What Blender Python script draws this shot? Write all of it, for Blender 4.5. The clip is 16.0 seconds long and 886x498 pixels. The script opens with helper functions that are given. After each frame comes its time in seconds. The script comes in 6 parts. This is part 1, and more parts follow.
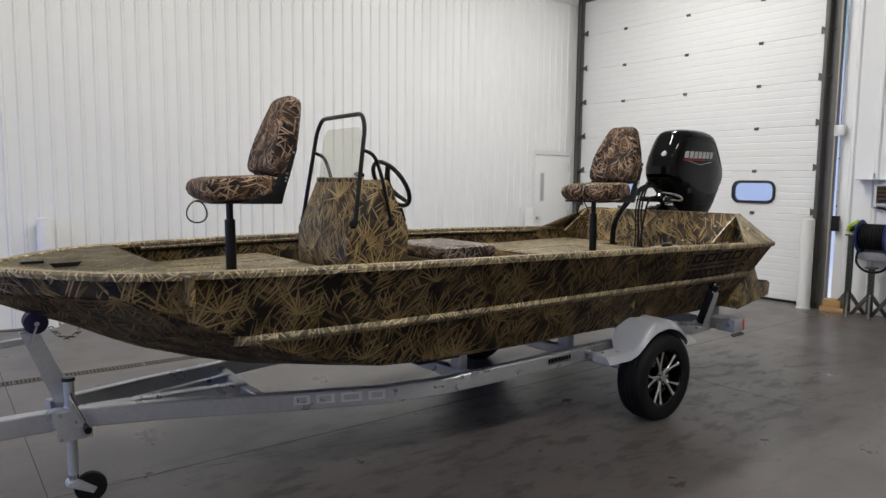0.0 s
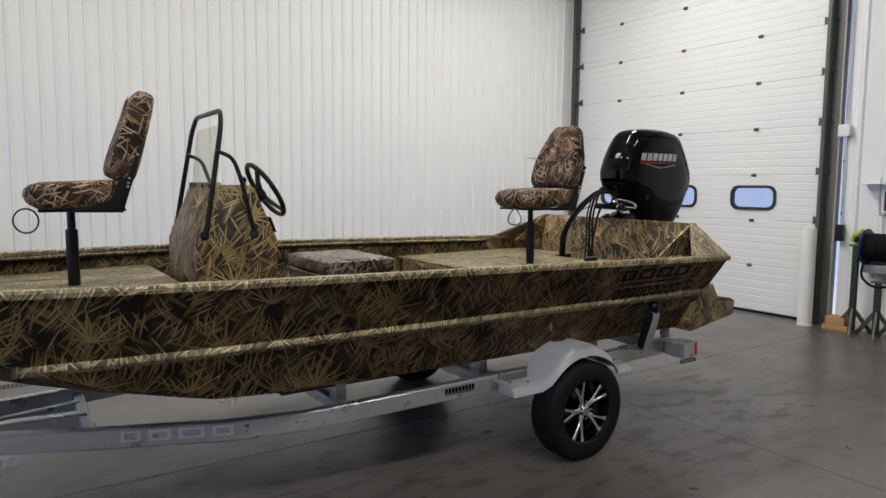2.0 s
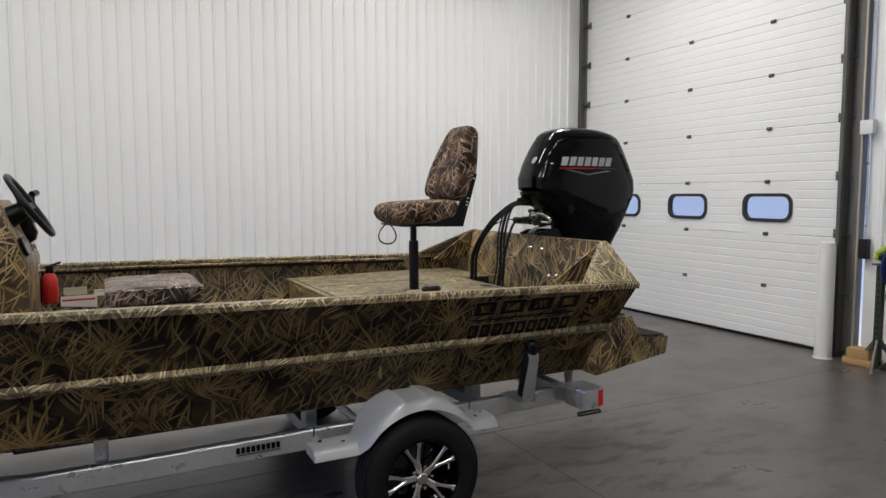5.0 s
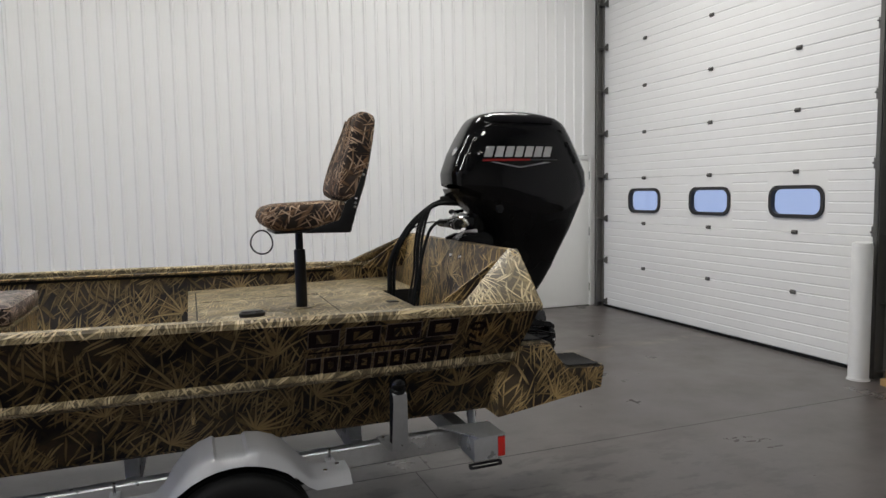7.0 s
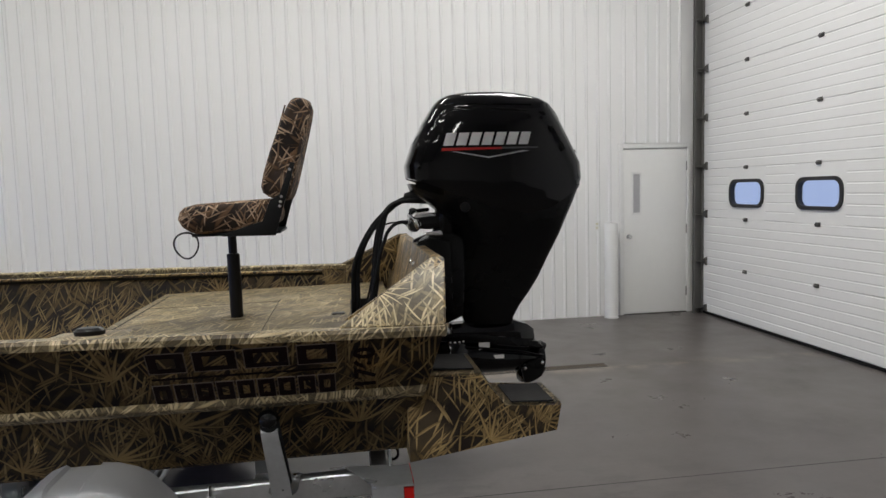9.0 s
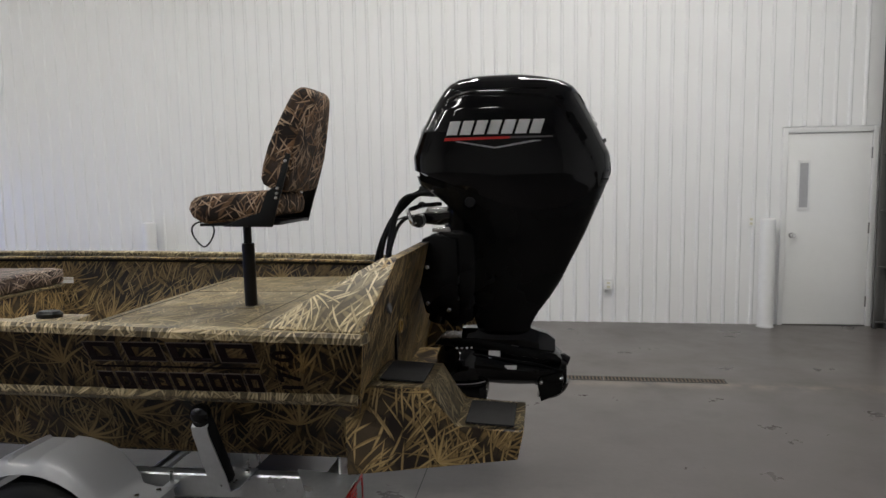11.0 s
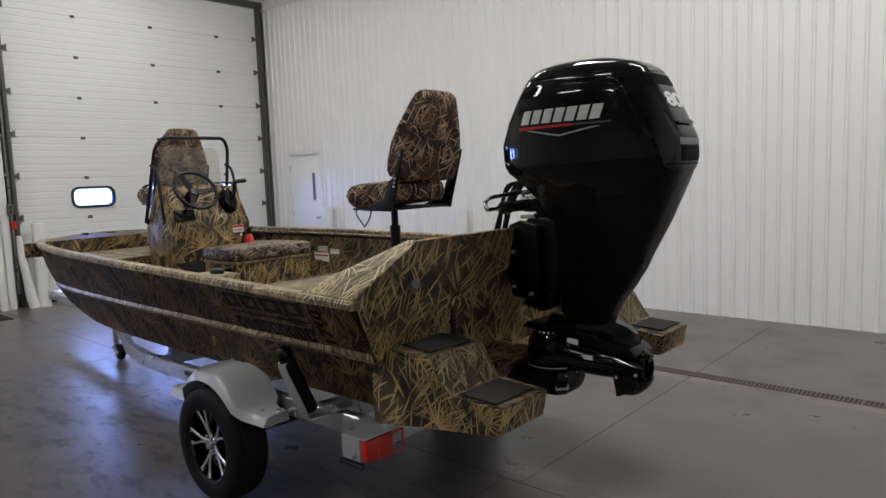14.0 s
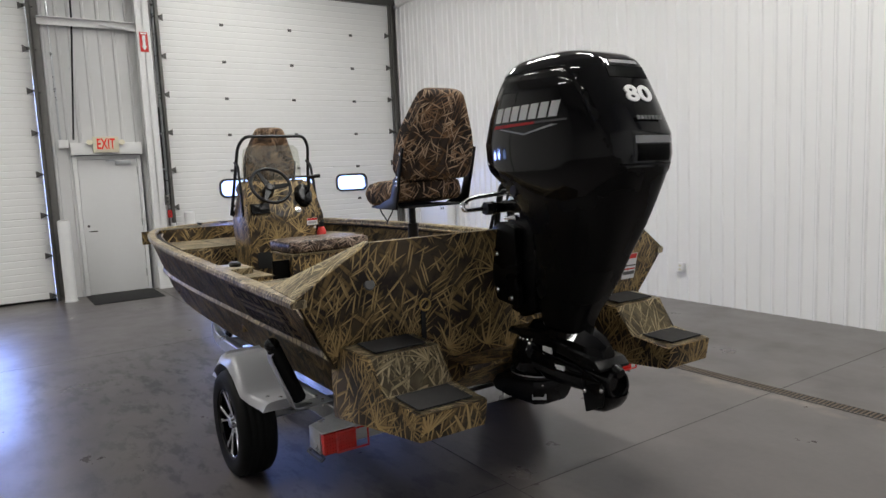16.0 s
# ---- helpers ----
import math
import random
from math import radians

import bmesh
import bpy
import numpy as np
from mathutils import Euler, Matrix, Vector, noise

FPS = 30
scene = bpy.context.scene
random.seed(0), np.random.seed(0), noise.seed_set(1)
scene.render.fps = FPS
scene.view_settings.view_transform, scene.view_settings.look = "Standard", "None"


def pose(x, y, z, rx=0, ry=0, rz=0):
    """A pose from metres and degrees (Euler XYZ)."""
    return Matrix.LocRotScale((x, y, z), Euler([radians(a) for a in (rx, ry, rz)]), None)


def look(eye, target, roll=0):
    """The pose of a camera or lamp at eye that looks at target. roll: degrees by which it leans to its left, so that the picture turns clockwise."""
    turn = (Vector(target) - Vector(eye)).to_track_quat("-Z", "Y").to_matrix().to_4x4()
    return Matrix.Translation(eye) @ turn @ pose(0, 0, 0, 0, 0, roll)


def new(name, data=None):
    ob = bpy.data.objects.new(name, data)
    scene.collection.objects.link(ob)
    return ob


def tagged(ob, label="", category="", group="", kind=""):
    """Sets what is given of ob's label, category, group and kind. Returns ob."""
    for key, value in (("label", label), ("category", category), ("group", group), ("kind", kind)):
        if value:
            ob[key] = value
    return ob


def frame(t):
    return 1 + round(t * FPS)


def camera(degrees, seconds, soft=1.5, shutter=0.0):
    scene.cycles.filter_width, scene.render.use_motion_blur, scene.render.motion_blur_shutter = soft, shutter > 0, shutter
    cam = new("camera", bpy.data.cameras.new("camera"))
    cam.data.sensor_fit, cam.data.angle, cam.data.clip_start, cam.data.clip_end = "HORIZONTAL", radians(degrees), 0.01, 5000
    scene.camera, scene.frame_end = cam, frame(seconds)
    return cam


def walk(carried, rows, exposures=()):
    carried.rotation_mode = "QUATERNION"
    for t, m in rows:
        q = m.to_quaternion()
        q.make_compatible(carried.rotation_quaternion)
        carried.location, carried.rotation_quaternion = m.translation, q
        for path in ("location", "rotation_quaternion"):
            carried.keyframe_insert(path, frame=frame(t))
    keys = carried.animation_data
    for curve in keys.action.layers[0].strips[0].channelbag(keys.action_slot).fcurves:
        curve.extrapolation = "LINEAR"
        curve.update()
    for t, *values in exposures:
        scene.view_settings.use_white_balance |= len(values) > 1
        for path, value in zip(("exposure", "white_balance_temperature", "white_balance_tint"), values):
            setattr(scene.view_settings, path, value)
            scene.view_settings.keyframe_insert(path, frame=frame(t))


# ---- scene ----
cam = camera(66.3, 16.0)
PATH = [
    (0, (-0.104, -0.109, 1.662), (1.102, 1.474, 1.463), 0.6),
    (0.5, (0.204, -0.078, 1.67), (1.379, 1.526, 1.456), 0.6),
    (1, (0.454, -0.086, 1.687), (1.613, 1.531, 1.487), 0.5),
    (1.5, (0.724, -0.175, 1.68), (1.86, 1.459, 1.49), 0.6),
    (2, (0.963, -0.225, 1.677), (2.072, 1.428, 1.49), 0.6),
    (2.5, (1.22, -0.192, 1.665), (2.314, 1.472, 1.481), -0.5),
    (3, (1.479, -0.202, 1.684), (2.539, 1.486, 1.514), -0.5),
    (3.5, (1.757, -0.28, 1.688), (2.794, 1.424, 1.535), 0.0),
    (4, (2.022, -0.334, 1.688), (3.026, 1.39, 1.549), 0.7),
    (4.2, (2.129, -0.316, 1.694), (3.125, 1.412, 1.544), 0.7),
    (6.3, (3.386, -0.2, 1.685), (4.143, 1.646, 1.536), -0.6),
    (6.5, (3.514, -0.112, 1.701), (4.27, 1.732, 1.539), -0.5),
    (7, (3.803, -0.024, 1.695), (4.515, 1.838, 1.531), -0.9),
    (7.5, (4.119, 0.034, 1.687), (4.739, 1.928, 1.515), -1.7),
    (8, (4.37, 0.119, 1.663), (4.875, 2.048, 1.509), -2.2),
    (8.5, (4.635, 0.235, 1.68), (5.062, 2.181, 1.509), -2.0),
    (8.7, (4.746, 0.246, 1.682), (5.124, 2.202, 1.512), -1.8),
    (10.8, (5.744, 0.483, 1.707), (5.526, 2.461, 1.5), -1.0),
    (11, (5.837, 0.501, 1.705), (5.548, 2.469, 1.5), -0.9),
    (11.5, (6.156, 0.506, 1.682), (5.638, 2.43, 1.511), -1.0),
    (12, (6.386, 0.577, 1.686), (5.729, 2.458, 1.516), -1.6),
    (12.5, (6.596, 0.697, 1.692), (5.759, 2.504, 1.5), -1.0),
    (13, (6.834, 0.748, 1.691), (5.821, 2.463, 1.504), -0.5),
    (13.5, (7.109, 0.778, 1.697), (5.945, 2.391, 1.486), -0.8),
    (14, (7.24, 0.901, 1.68), (5.918, 2.386, 1.466), -2.1),
    (14.5, (7.371, 1.146, 1.696), (5.958, 2.543, 1.469), -2.4),
    (15, (7.512, 1.304, 1.698), (6.048, 2.647, 1.471), -2.4),
    (15.5, (7.715, 1.435, 1.713), (6.155, 2.666, 1.481), -2.1),
    (16, (7.82, 1.602, 1.703), (6.169, 2.706, 1.473), -2.5),
]
EXPOSURES = [(0, 0.06), (2.5, 0.08), (4, 0.06), (6.5, -0.03), (9, -0.05), (11, -0.09), (13, -0.08), (14, -0.13), (15, 0.0), (15.5, 0.12), (16, 0.14)]
walk(cam, [(t, look(eye, target, roll)) for t, eye, target, roll in PATH], EXPOSURES)

# world: dim sky outside, the hall itself is closed
world = bpy.data.worlds.new("world")
scene.world = world
world.use_nodes = True
sky = world.node_tree.nodes.new("ShaderNodeTexSky")
sky.sky_type, sky.sun_disc, sky.sun_elevation, sky.sun_rotation = "NISHITA", False, radians(35), radians(270)
world.node_tree.links.new(sky.outputs[0], world.node_tree.nodes["Background"].inputs[0])
world.node_tree.nodes["Background"].inputs[1].default_value = 0.1
LAMP_WATTS = 62.0
SKY_WEST, SKY_EAST = 5.0, 0.85
WINDOW_WATTS = 12.0


# ---- materials ----
class Nodes:
    """A small builder of node trees for one material."""

    def __init__(self, name):
        self.mat = bpy.data.materials.new(name)
        self.mat.use_nodes = True
        self.tree = self.mat.node_tree
        self.bsdf = self.tree.nodes["Principled BSDF"]
        self.out = self.tree.nodes["Material Output"]

    def node(self, kind, **inputs):
        n = self.tree.nodes.new("ShaderNode" + kind)
        for k, v in inputs.items():
            self.put(n.inputs[k.replace("_", " ")], v)
        return n

    def put(self, socket, v):
        if isinstance(v, bpy.types.NodeSocket):
            self.tree.links.new(v, socket)
        else:
            socket.default_value = v

    def math(self, op, a, b=0.0, c=0.0):
        n = self.tree.nodes.new("ShaderNodeMath")
        n.operation = op
        for s, v in zip(n.inputs, (a, b, c)):
            self.put(s, v)
        return n.outputs[0]

    def mix(self, f, a, b, blend="MIX"):
        n = self.tree.nodes.new("ShaderNodeMix")
        n.data_type, n.blend_type = "RGBA", blend
        self.put(n.inputs[0], f)
        for s, v in ((n.inputs[6], a), (n.inputs[7], b)):
            self.put(s, v if isinstance(v, bpy.types.NodeSocket) else (*v, 1))
        return n.outputs[2]

    def ramp(self, v, lo, hi, a=0.0, b=1.0):
        n = self.tree.nodes.new("ShaderNodeMapRange")
        n.clamp = True
        for s, x in zip(n.inputs, (v, lo, hi, a, b)):
            self.put(s, x)
        return n.outputs[0]

    def coord(self, kind="Object"):
        return self.tree.nodes.new("ShaderNodeTexCoord").outputs[kind]

    def mapped(self, v, scale=(1, 1, 1), turn=0.0, shift=(0, 0, 0)):
        n = self.tree.nodes.new("ShaderNodeMapping")
        n.vector_type = "TEXTURE" if turn else "POINT"
        self.put(n.inputs[0], v)
        if turn:
            n.inputs[1].default_value = shift
            n.inputs[2].default_value = (0, 0, turn)
            n.inputs[3].default_value = [1 / s for s in scale]
        else:
            n.inputs[1].default_value = shift
            n.inputs[3].default_value = scale
        return n.outputs[0]

    def noise(self, v, scale, detail=3.0, rough=0.55, out=0):
        n = self.tree.nodes.new("ShaderNodeTexNoise")
        self.put(n.inputs["Vector"], v)
        n.inputs["Scale"].default_value, n.inputs["Detail"].default_value, n.inputs["Roughness"].default_value = scale, detail, rough
        return n.outputs[out]

    def bump(self, height, strength, distance):
        n = self.tree.nodes.new("ShaderNodeBump")
        n.inputs["Strength"].default_value, n.inputs["Distance"].default_value = strength, distance
        self.put(n.inputs["Height"], height)
        self.put(self.bsdf.inputs["Normal"], n.outputs[0])

    def set(self, **kw):
        for k, v in kw.items():
            s = self.bsdf.inputs[k.replace("_", " ")]
            if not isinstance(v, bpy.types.NodeSocket) and s.type == "RGBA":
                v = (*v, 1)
            self.put(s, v)
        return self


def plain(name, colour, rough, metal=0.0, vary=0.15, grain=40.0, bump=0.0, coat=0.0, spots=0.1, spec=0.5):
    """A painted, moulded or metal surface with two scales of variation in tone and gloss."""
    n = Nodes(name)
    v = n.coord()
    fine, broad = n.noise(v, grain, 4), n.noise(v, grain / 14, 3)
    tone = n.math("ADD", n.math("MULTIPLY", fine, vary), n.math("MULTIPLY", broad, vary))
    tone = n.math("ADD", tone, 1 - vary)
    col = n.mix(1.0, colour, n.math("MULTIPLY", tone, 1.0), "MULTIPLY")
    n.set(Base_Color=col, Metallic=metal, Roughness=n.ramp(broad, 0.3, 0.7, max(rough - spots / 2, 0.02), rough + spots / 2), Coat_Weight=coat, Specular_IOR_Level=spec)
    if bump:
        n.bump(fine, 0.4, bump)
    return n.mat


def camo(name, dark, olive, tan, straw, zoom=1.0, rough=0.4, cover=1.0, cloth=False, upward=True):
    """Printed reeds: bursts of tapered blades spreading from their roots, leaning stalks and broad leaves over brown-black shade, on the part's own map in metres."""
    n = Nodes(name)
    uv = n.coord("UV")

    def vec(op, a, b, c=None):
        v = n.tree.nodes.new("ShaderNodeVectorMath")
        v.operation = op
        for s, x in zip(v.inputs, (a, b, c)):
            if x is not None:
                n.put(s, x)
        return v.outputs[0]

    def cells(v, scale, randomness):
        vor = n.tree.nodes.new("ShaderNodeTexVoronoi")
        vor.voronoi_dimensions = "2D"
        n.put(vor.inputs["Vector"], v)
        vor.inputs["Scale"].default_value, vor.inputs["Randomness"].default_value = scale, randomness
        sep = n.tree.nodes.new("ShaderNodeSeparateColor")
        n.put(sep.inputs[0], vor.outputs["Color"])
        return vor, sep.outputs

    wave = n.noise(uv, 3.4 * zoom, 1.0, 0.4, 1)
    bent = vec("MULTIPLY_ADD", wave, (0.075 / zoom,) * 3, uv)
    patch, shade = n.noise(bent, 4.6 * zoom, 3), n.noise(bent, 13 * zoom, 3)
    col = n.mix(n.ramp(patch, 0.48, 0.58), dark, olive)
    col = n.mix(n.ramp(shade, 0.54, 0.64, 0, 0.6), col, [0.26 * c for c in tan])
    murk = [0.55 * c for c in dark]

    def stalks(col, angle, length, width, shift, keep_over, a, b):
        """Long thin leaves, all leaning one way."""
        v = n.mapped(bent, (zoom / length, zoom / width, 1), radians(angle), (shift, 0.37 * shift, 0))
        vor, rnd = cells(v, 1.0, 1.0)
        keep = n.math("GREATER_THAN", rnd[0], keep_over)
        d = vor.outputs["Distance"]
        col = n.mix(n.math("MULTIPLY", n.ramp(d, 0.36, 0.50, 0.5, 0), keep), col, murk)
        hue = n.mix(1.0, n.mix(rnd[1], a, b), n.ramp(d, 0.0, 0.36, 1.12, 0.82), "MULTIPLY")
        return n.mix(n.math("MULTIPLY", n.ramp(d, 0.27, 0.38, 1, 0), keep), col, hue)

    def burst(col, size, count, width, shift, keep_over, a, b, reach=0.62):
        """Blades that spread like rays from one root in each cell, each with its own length and width."""
        v = vec("ADD", bent, (shift, shift * 0.61, 0))
        vor, rnd = cells(v, zoom / size, 0.8)
        xyz = n.node("SeparateXYZ", Vector=vec("SUBTRACT", v, vor.outputs["Position"])).outputs
        dx, dy = xyz[0], n.math("ADD", xyz[1], 0.14 * size / zoom if upward else 0.0)
        rad = n.math("SQRT", n.math("ADD", n.math("MULTIPLY", dx, dx), n.math("MULTIPLY", dy, dy)))
        curl = n.math("MULTIPLY", n.math("SUBTRACT", rnd[1], 0.5), n.math("MULTIPLY", rad, 2.0 * zoom))
        turn = n.math("MULTIPLY", n.math("ADD", n.math("ARCTAN2", dy, dx), curl), count / 6.28318)
        index = n.math("FLOOR", turn)
        white = n.tree.nodes.new("ShaderNodeTexWhiteNoise")
        white.noise_dimensions = "2D"
        n.put(white.inputs["Vector"], n.node("CombineXYZ", X=index, Y=n.math("MULTIPLY", rnd[0], 97.0)).outputs[0])
        sep = n.tree.nodes.new("ShaderNodeSeparateColor")
        n.put(sep.inputs[0], white.outputs["Color"])
        r1, r2, r3 = sep.outputs
        off = n.math("SUBTRACT", n.math("SUBTRACT", turn, index), n.math("MULTIPLY_ADD", r1, 0.44, 0.28))
        across = n.math("ABSOLUTE", n.math("MULTIPLY", n.math("MULTIPLY", off, 6.28318 / count), rad))
        length = n.math("MULTIPLY", n.math("MULTIPLY_ADD", r2, 0.55, 0.45), reach * size / zoom)
        taper = n.math("SUBTRACT", 1.0, n.math("DIVIDE", rad, length))
        half = n.math("MULTIPLY", n.math("MULTIPLY", n.math("MULTIPLY_ADD", r3, 0.7, 0.6), width / zoom), n.math("POWER", n.math("MAXIMUM", taper, 0.0), 0.6))
        edge = n.math("SUBTRACT", half, across)
        keep = n.math("MULTIPLY", n.math("GREATER_THAN", rnd[2], keep_over), n.math("GREATER_THAN", taper, 0.0))
        lean = n.math("MULTIPLY_ADD", rnd[0], 1.5 if upward else 6.28318, 0.55 if upward else 0.0)
        toward = n.math("COSINE", n.math("SUBTRACT", n.math("ARCTAN2", dy, dx), lean))
        keep = n.math("MULTIPLY", keep, n.math("GREATER_THAN", toward, 0.15))
        col = n.mix(n.math("MULTIPLY", n.ramp(edge, -0.0045 / zoom, -0.001 / zoom, 0, 0.5), keep), col, murk)
        hue = n.mix(1.0, n.mix(r1, a, b), n.ramp(edge, 0.0, width / zoom, 0.84, 1.12), "MULTIPLY")
        return n.mix(n.math("MULTIPLY", n.ramp(edge, -0.0010 / zoom, 0.0016 / zoom), keep), col, hue)

    mid = [0.62 * t for t in tan]
    thin = 0.30 - 0.30 * cover
    deep = [0.40 * t for t in tan]
    for angle, length, width, shift in ((57, 0.24, 0.040, 1.3), (-38, 0.20, 0.030, 5.2)):
        col = stalks(col, angle, length, width, shift, 0.62 + thin, deep, mid)
    col = burst(col, 0.42, 23, 0.0058, 19.7, 0.25 + thin, deep, mid)
    col = burst(col, 0.46, 21, 0.0068, 2.3, 0.10 + thin, mid, tan)
    for angle, length, width, shift in ((66, 0.20, 0.014, 0.0), (47, 0.22, 0.012, 3.1), (-60, 0.18, 0.012, 7.7), (84, 0.20, 0.013, 11.3), (28, 0.16, 0.012, 21.9)):
        col = stalks(col, angle, length, width, shift, (0.76 if upward else 0.72) + thin, mid, straw)
    if cloth:
        for angle, length, width, shift in ((15, 0.17, 0.015, 15.9), (-28, 0.16, 0.014, 25.1)):
            col = stalks(col, angle, length, width, shift, 0.74 + thin, tan, straw)
    col = burst(col, 0.36, 19, 0.0064, 7.9, (0.55 if cloth else 0.28) + thin, tan, straw)
    col = burst(col, 0.44, 17, 0.0078, 13.4, (0.60 if cloth else 0.34) + thin, tan, straw)
    tone = n.ramp(n.noise(uv, 2.3, 3), 0.35, 0.65, 0.80, 1.16)
    col = n.mix(1.0, col, tone, "MULTIPLY")
    col = n.mix(1.0, col, n.ramp(n.noise(uv, 160, 2), 0.2, 0.8, 0.88, 1.10), "MULTIPLY")
    n.set(Base_Color=col, Roughness=n.ramp(n.noise(uv, 6, 3), 0.3, 0.7, rough - 0.08, rough + 0.1), Specular_IOR_Level=0.2 if cloth else 0.30)
    if cloth:
        weave = n.noise(uv, 420, 2)
        n.bump(n.math("ADD", weave, n.math("MULTIPLY", n.noise(uv, 9, 2), 6.0)), 0.5, 0.0015)
    else:
        n.bump(n.noise(uv, 60, 3), 0.15, 0.0012)
    return n.mat


def concrete():
    """Sealed grey shop floor: cloudy tone, scuffs, tyre marks and dust, glossy sealer worn in patches."""
    n = Nodes("sealed_concrete")
    v = n.coord()
    cloud, fine, wear = n.noise(v, 0.55, 5, 0.6), n.noise(v, 26, 4, 0.6), n.noise(v, 1.7, 5, 0.6)
    col = n.mix(n.ramp(cloud, 0.3, 0.7), (0.088, 0.0765, 0.072), (0.112, 0.099, 0.0925))
    col = n.mix(n.ramp(wear, 0.56, 0.74, 0, 0.35), col, (0.068, 0.059, 0.056))
    streak = n.noise(n.mapped(v, (0.7, 5.5, 1)), 1.2, 4, 0.6)
    col = n.mix(n.ramp(streak, 0.50, 0.74, 0, 0.18), col, (0.135, 0.124, 0.116))
    col = n.mix(1.0, col, n.ramp(fine, 0.25, 0.75, 0.90, 1.09), "MULTIPLY")
    # tracked-in dirt along the middle of the bay, in smears and spots
    xyz = n.node("SeparateXYZ", Vector=v)
    lane = n.math("ABSOLUTE", n.math("SUBTRACT", xyz.outputs[1], n.math("ADD", 2.55, n.math("MULTIPLY", n.noise(v, 0.8, 3), 0.6))))
    near = n.math("MULTIPLY", n.ramp(lane, 0.45, 1.5, 1, 0), n.ramp(n.math("ABSOLUTE", n.math("SUBTRACT", xyz.outputs[0], 3.6)), 2.2, 4.2, 1, 0))
    smear = n.noise(n.mapped(v, (1.0, 2.2, 1)), 3.2, 7, 0.68)
    dirt = n.math("MULTIPLY", n.ramp(smear, 0.50, 0.60), near)
    col = n.mix(n.math("MULTIPLY", dirt, 0.55), col, (0.030, 0.028, 0.027))
    silt = n.math("MULTIPLY", n.ramp(n.math("ABSOLUTE", n.math("SUBTRACT", xyz.outputs[1], n.math("ADD", 5.98, n.math("MULTIPLY", n.noise(v, 1.3, 3), 0.3)))), 0.01, 0.14, 1, 0), n.ramp(n.noise(v, 5, 5), 0.42, 0.62))
    col = n.mix(n.math("MULTIPLY", silt, n.ramp(xyz.outputs[0], 2.6, 3.6, 0, 0.6)), col, (0.26, 0.215, 0.165))
    smudge = n.math("MULTIPLY", n.ramp(n.noise(v, 2.1, 5, 0.62), 0.56, 0.72), 0.22)
    col = n.mix(smudge, col, (0.052, 0.046, 0.042))
    rough = n.ramp(n.math("ADD", wear, n.math("MULTIPLY", fine, 0.15)), 0.4, 0.85, 0.27, 0.44)
    n.set(Base_Color=col, Roughness=n.math("ADD", rough, n.math("MULTIPLY", dirt, 0.12)), Specular_IOR_Level=0.5)
    n.bump(n.math("ADD", n.noise(v, 2.2, 2), n.math("MULTIPLY", fine, 0.10)), 0.16, 0.004)
    return n.mat


def glow(name, colour, strength):
    n = Nodes(name)
    e = n.node("Emission", Color=(*colour, 1), Strength=strength)
    n.tree.links.new(e.outputs[0], n.out.inputs[0])
    return n.mat


def outdoors(name, low, high, strength):
    """Sky over a pale yard, seen small through the door lights."""
    n = Nodes(name)
    sep = n.node("SeparateXYZ", Vector=n.coord())
    col = n.mix(n.ramp(n.math("ADD", sep.outputs[2], n.math("MULTIPLY", n.noise(n.coord(), 1.4, 3), 0.5)), 0.2, 0.9), low, high)
    e = n.node("Emission", Color=col, Strength=strength)
    n.tree.links.new(e.outputs[0], n.out.inputs[0])
    return n.mat


def clear(name, tint, haze=0.0):
    """Thin clear sheet: lets light straight through, mirrors a little."""
    n = Nodes(name)
    gloss = n.node("BsdfGlossy", Roughness=0.04)
    pass_through = n.node("BsdfTransparent", Color=(*tint, 1))
    m = n.tree.nodes.new("ShaderNodeMixShader")
    n.put(m.inputs[0], 0.05), n.put(m.inputs[1], pass_through.outputs[0]), n.put(m.inputs[2], gloss.outputs[0])
    last = m
    if haze:
        milk = n.node("BsdfDiffuse", Color=(0.55, 0.55, 0.5, 1))
        last = n.tree.nodes.new("ShaderNodeMixShader")
        n.put(last.inputs[0], haze), n.put(last.inputs[1], m.outputs[0]), n.put(last.inputs[2], milk.outputs[0])
    n.tree.links.new(last.outputs[0], n.out.inputs[0])
    return n.mat


def galvanised():
    n = Nodes("galvanised_steel")
    v = n.coord()
    col = n.mix(n.ramp(n.noise(v, 38, 3), 0.35, 0.65), (0.50, 0.515, 0.53), (0.55, 0.565, 0.58))
    col = n.mix(n.ramp(n.noise(v, 5, 4), 0.5, 0.75, 0, 0.3), col, (0.42, 0.43, 0.45))
    n.set(Base_Color=col, Metallic=0.7, Roughness=n.ramp(n.noise(v, 9, 3), 0.3, 0.7, 0.26, 0.36))
    n.bump(n.noise(v, 70, 2), 0.2, 0.0006)
    return n.mat


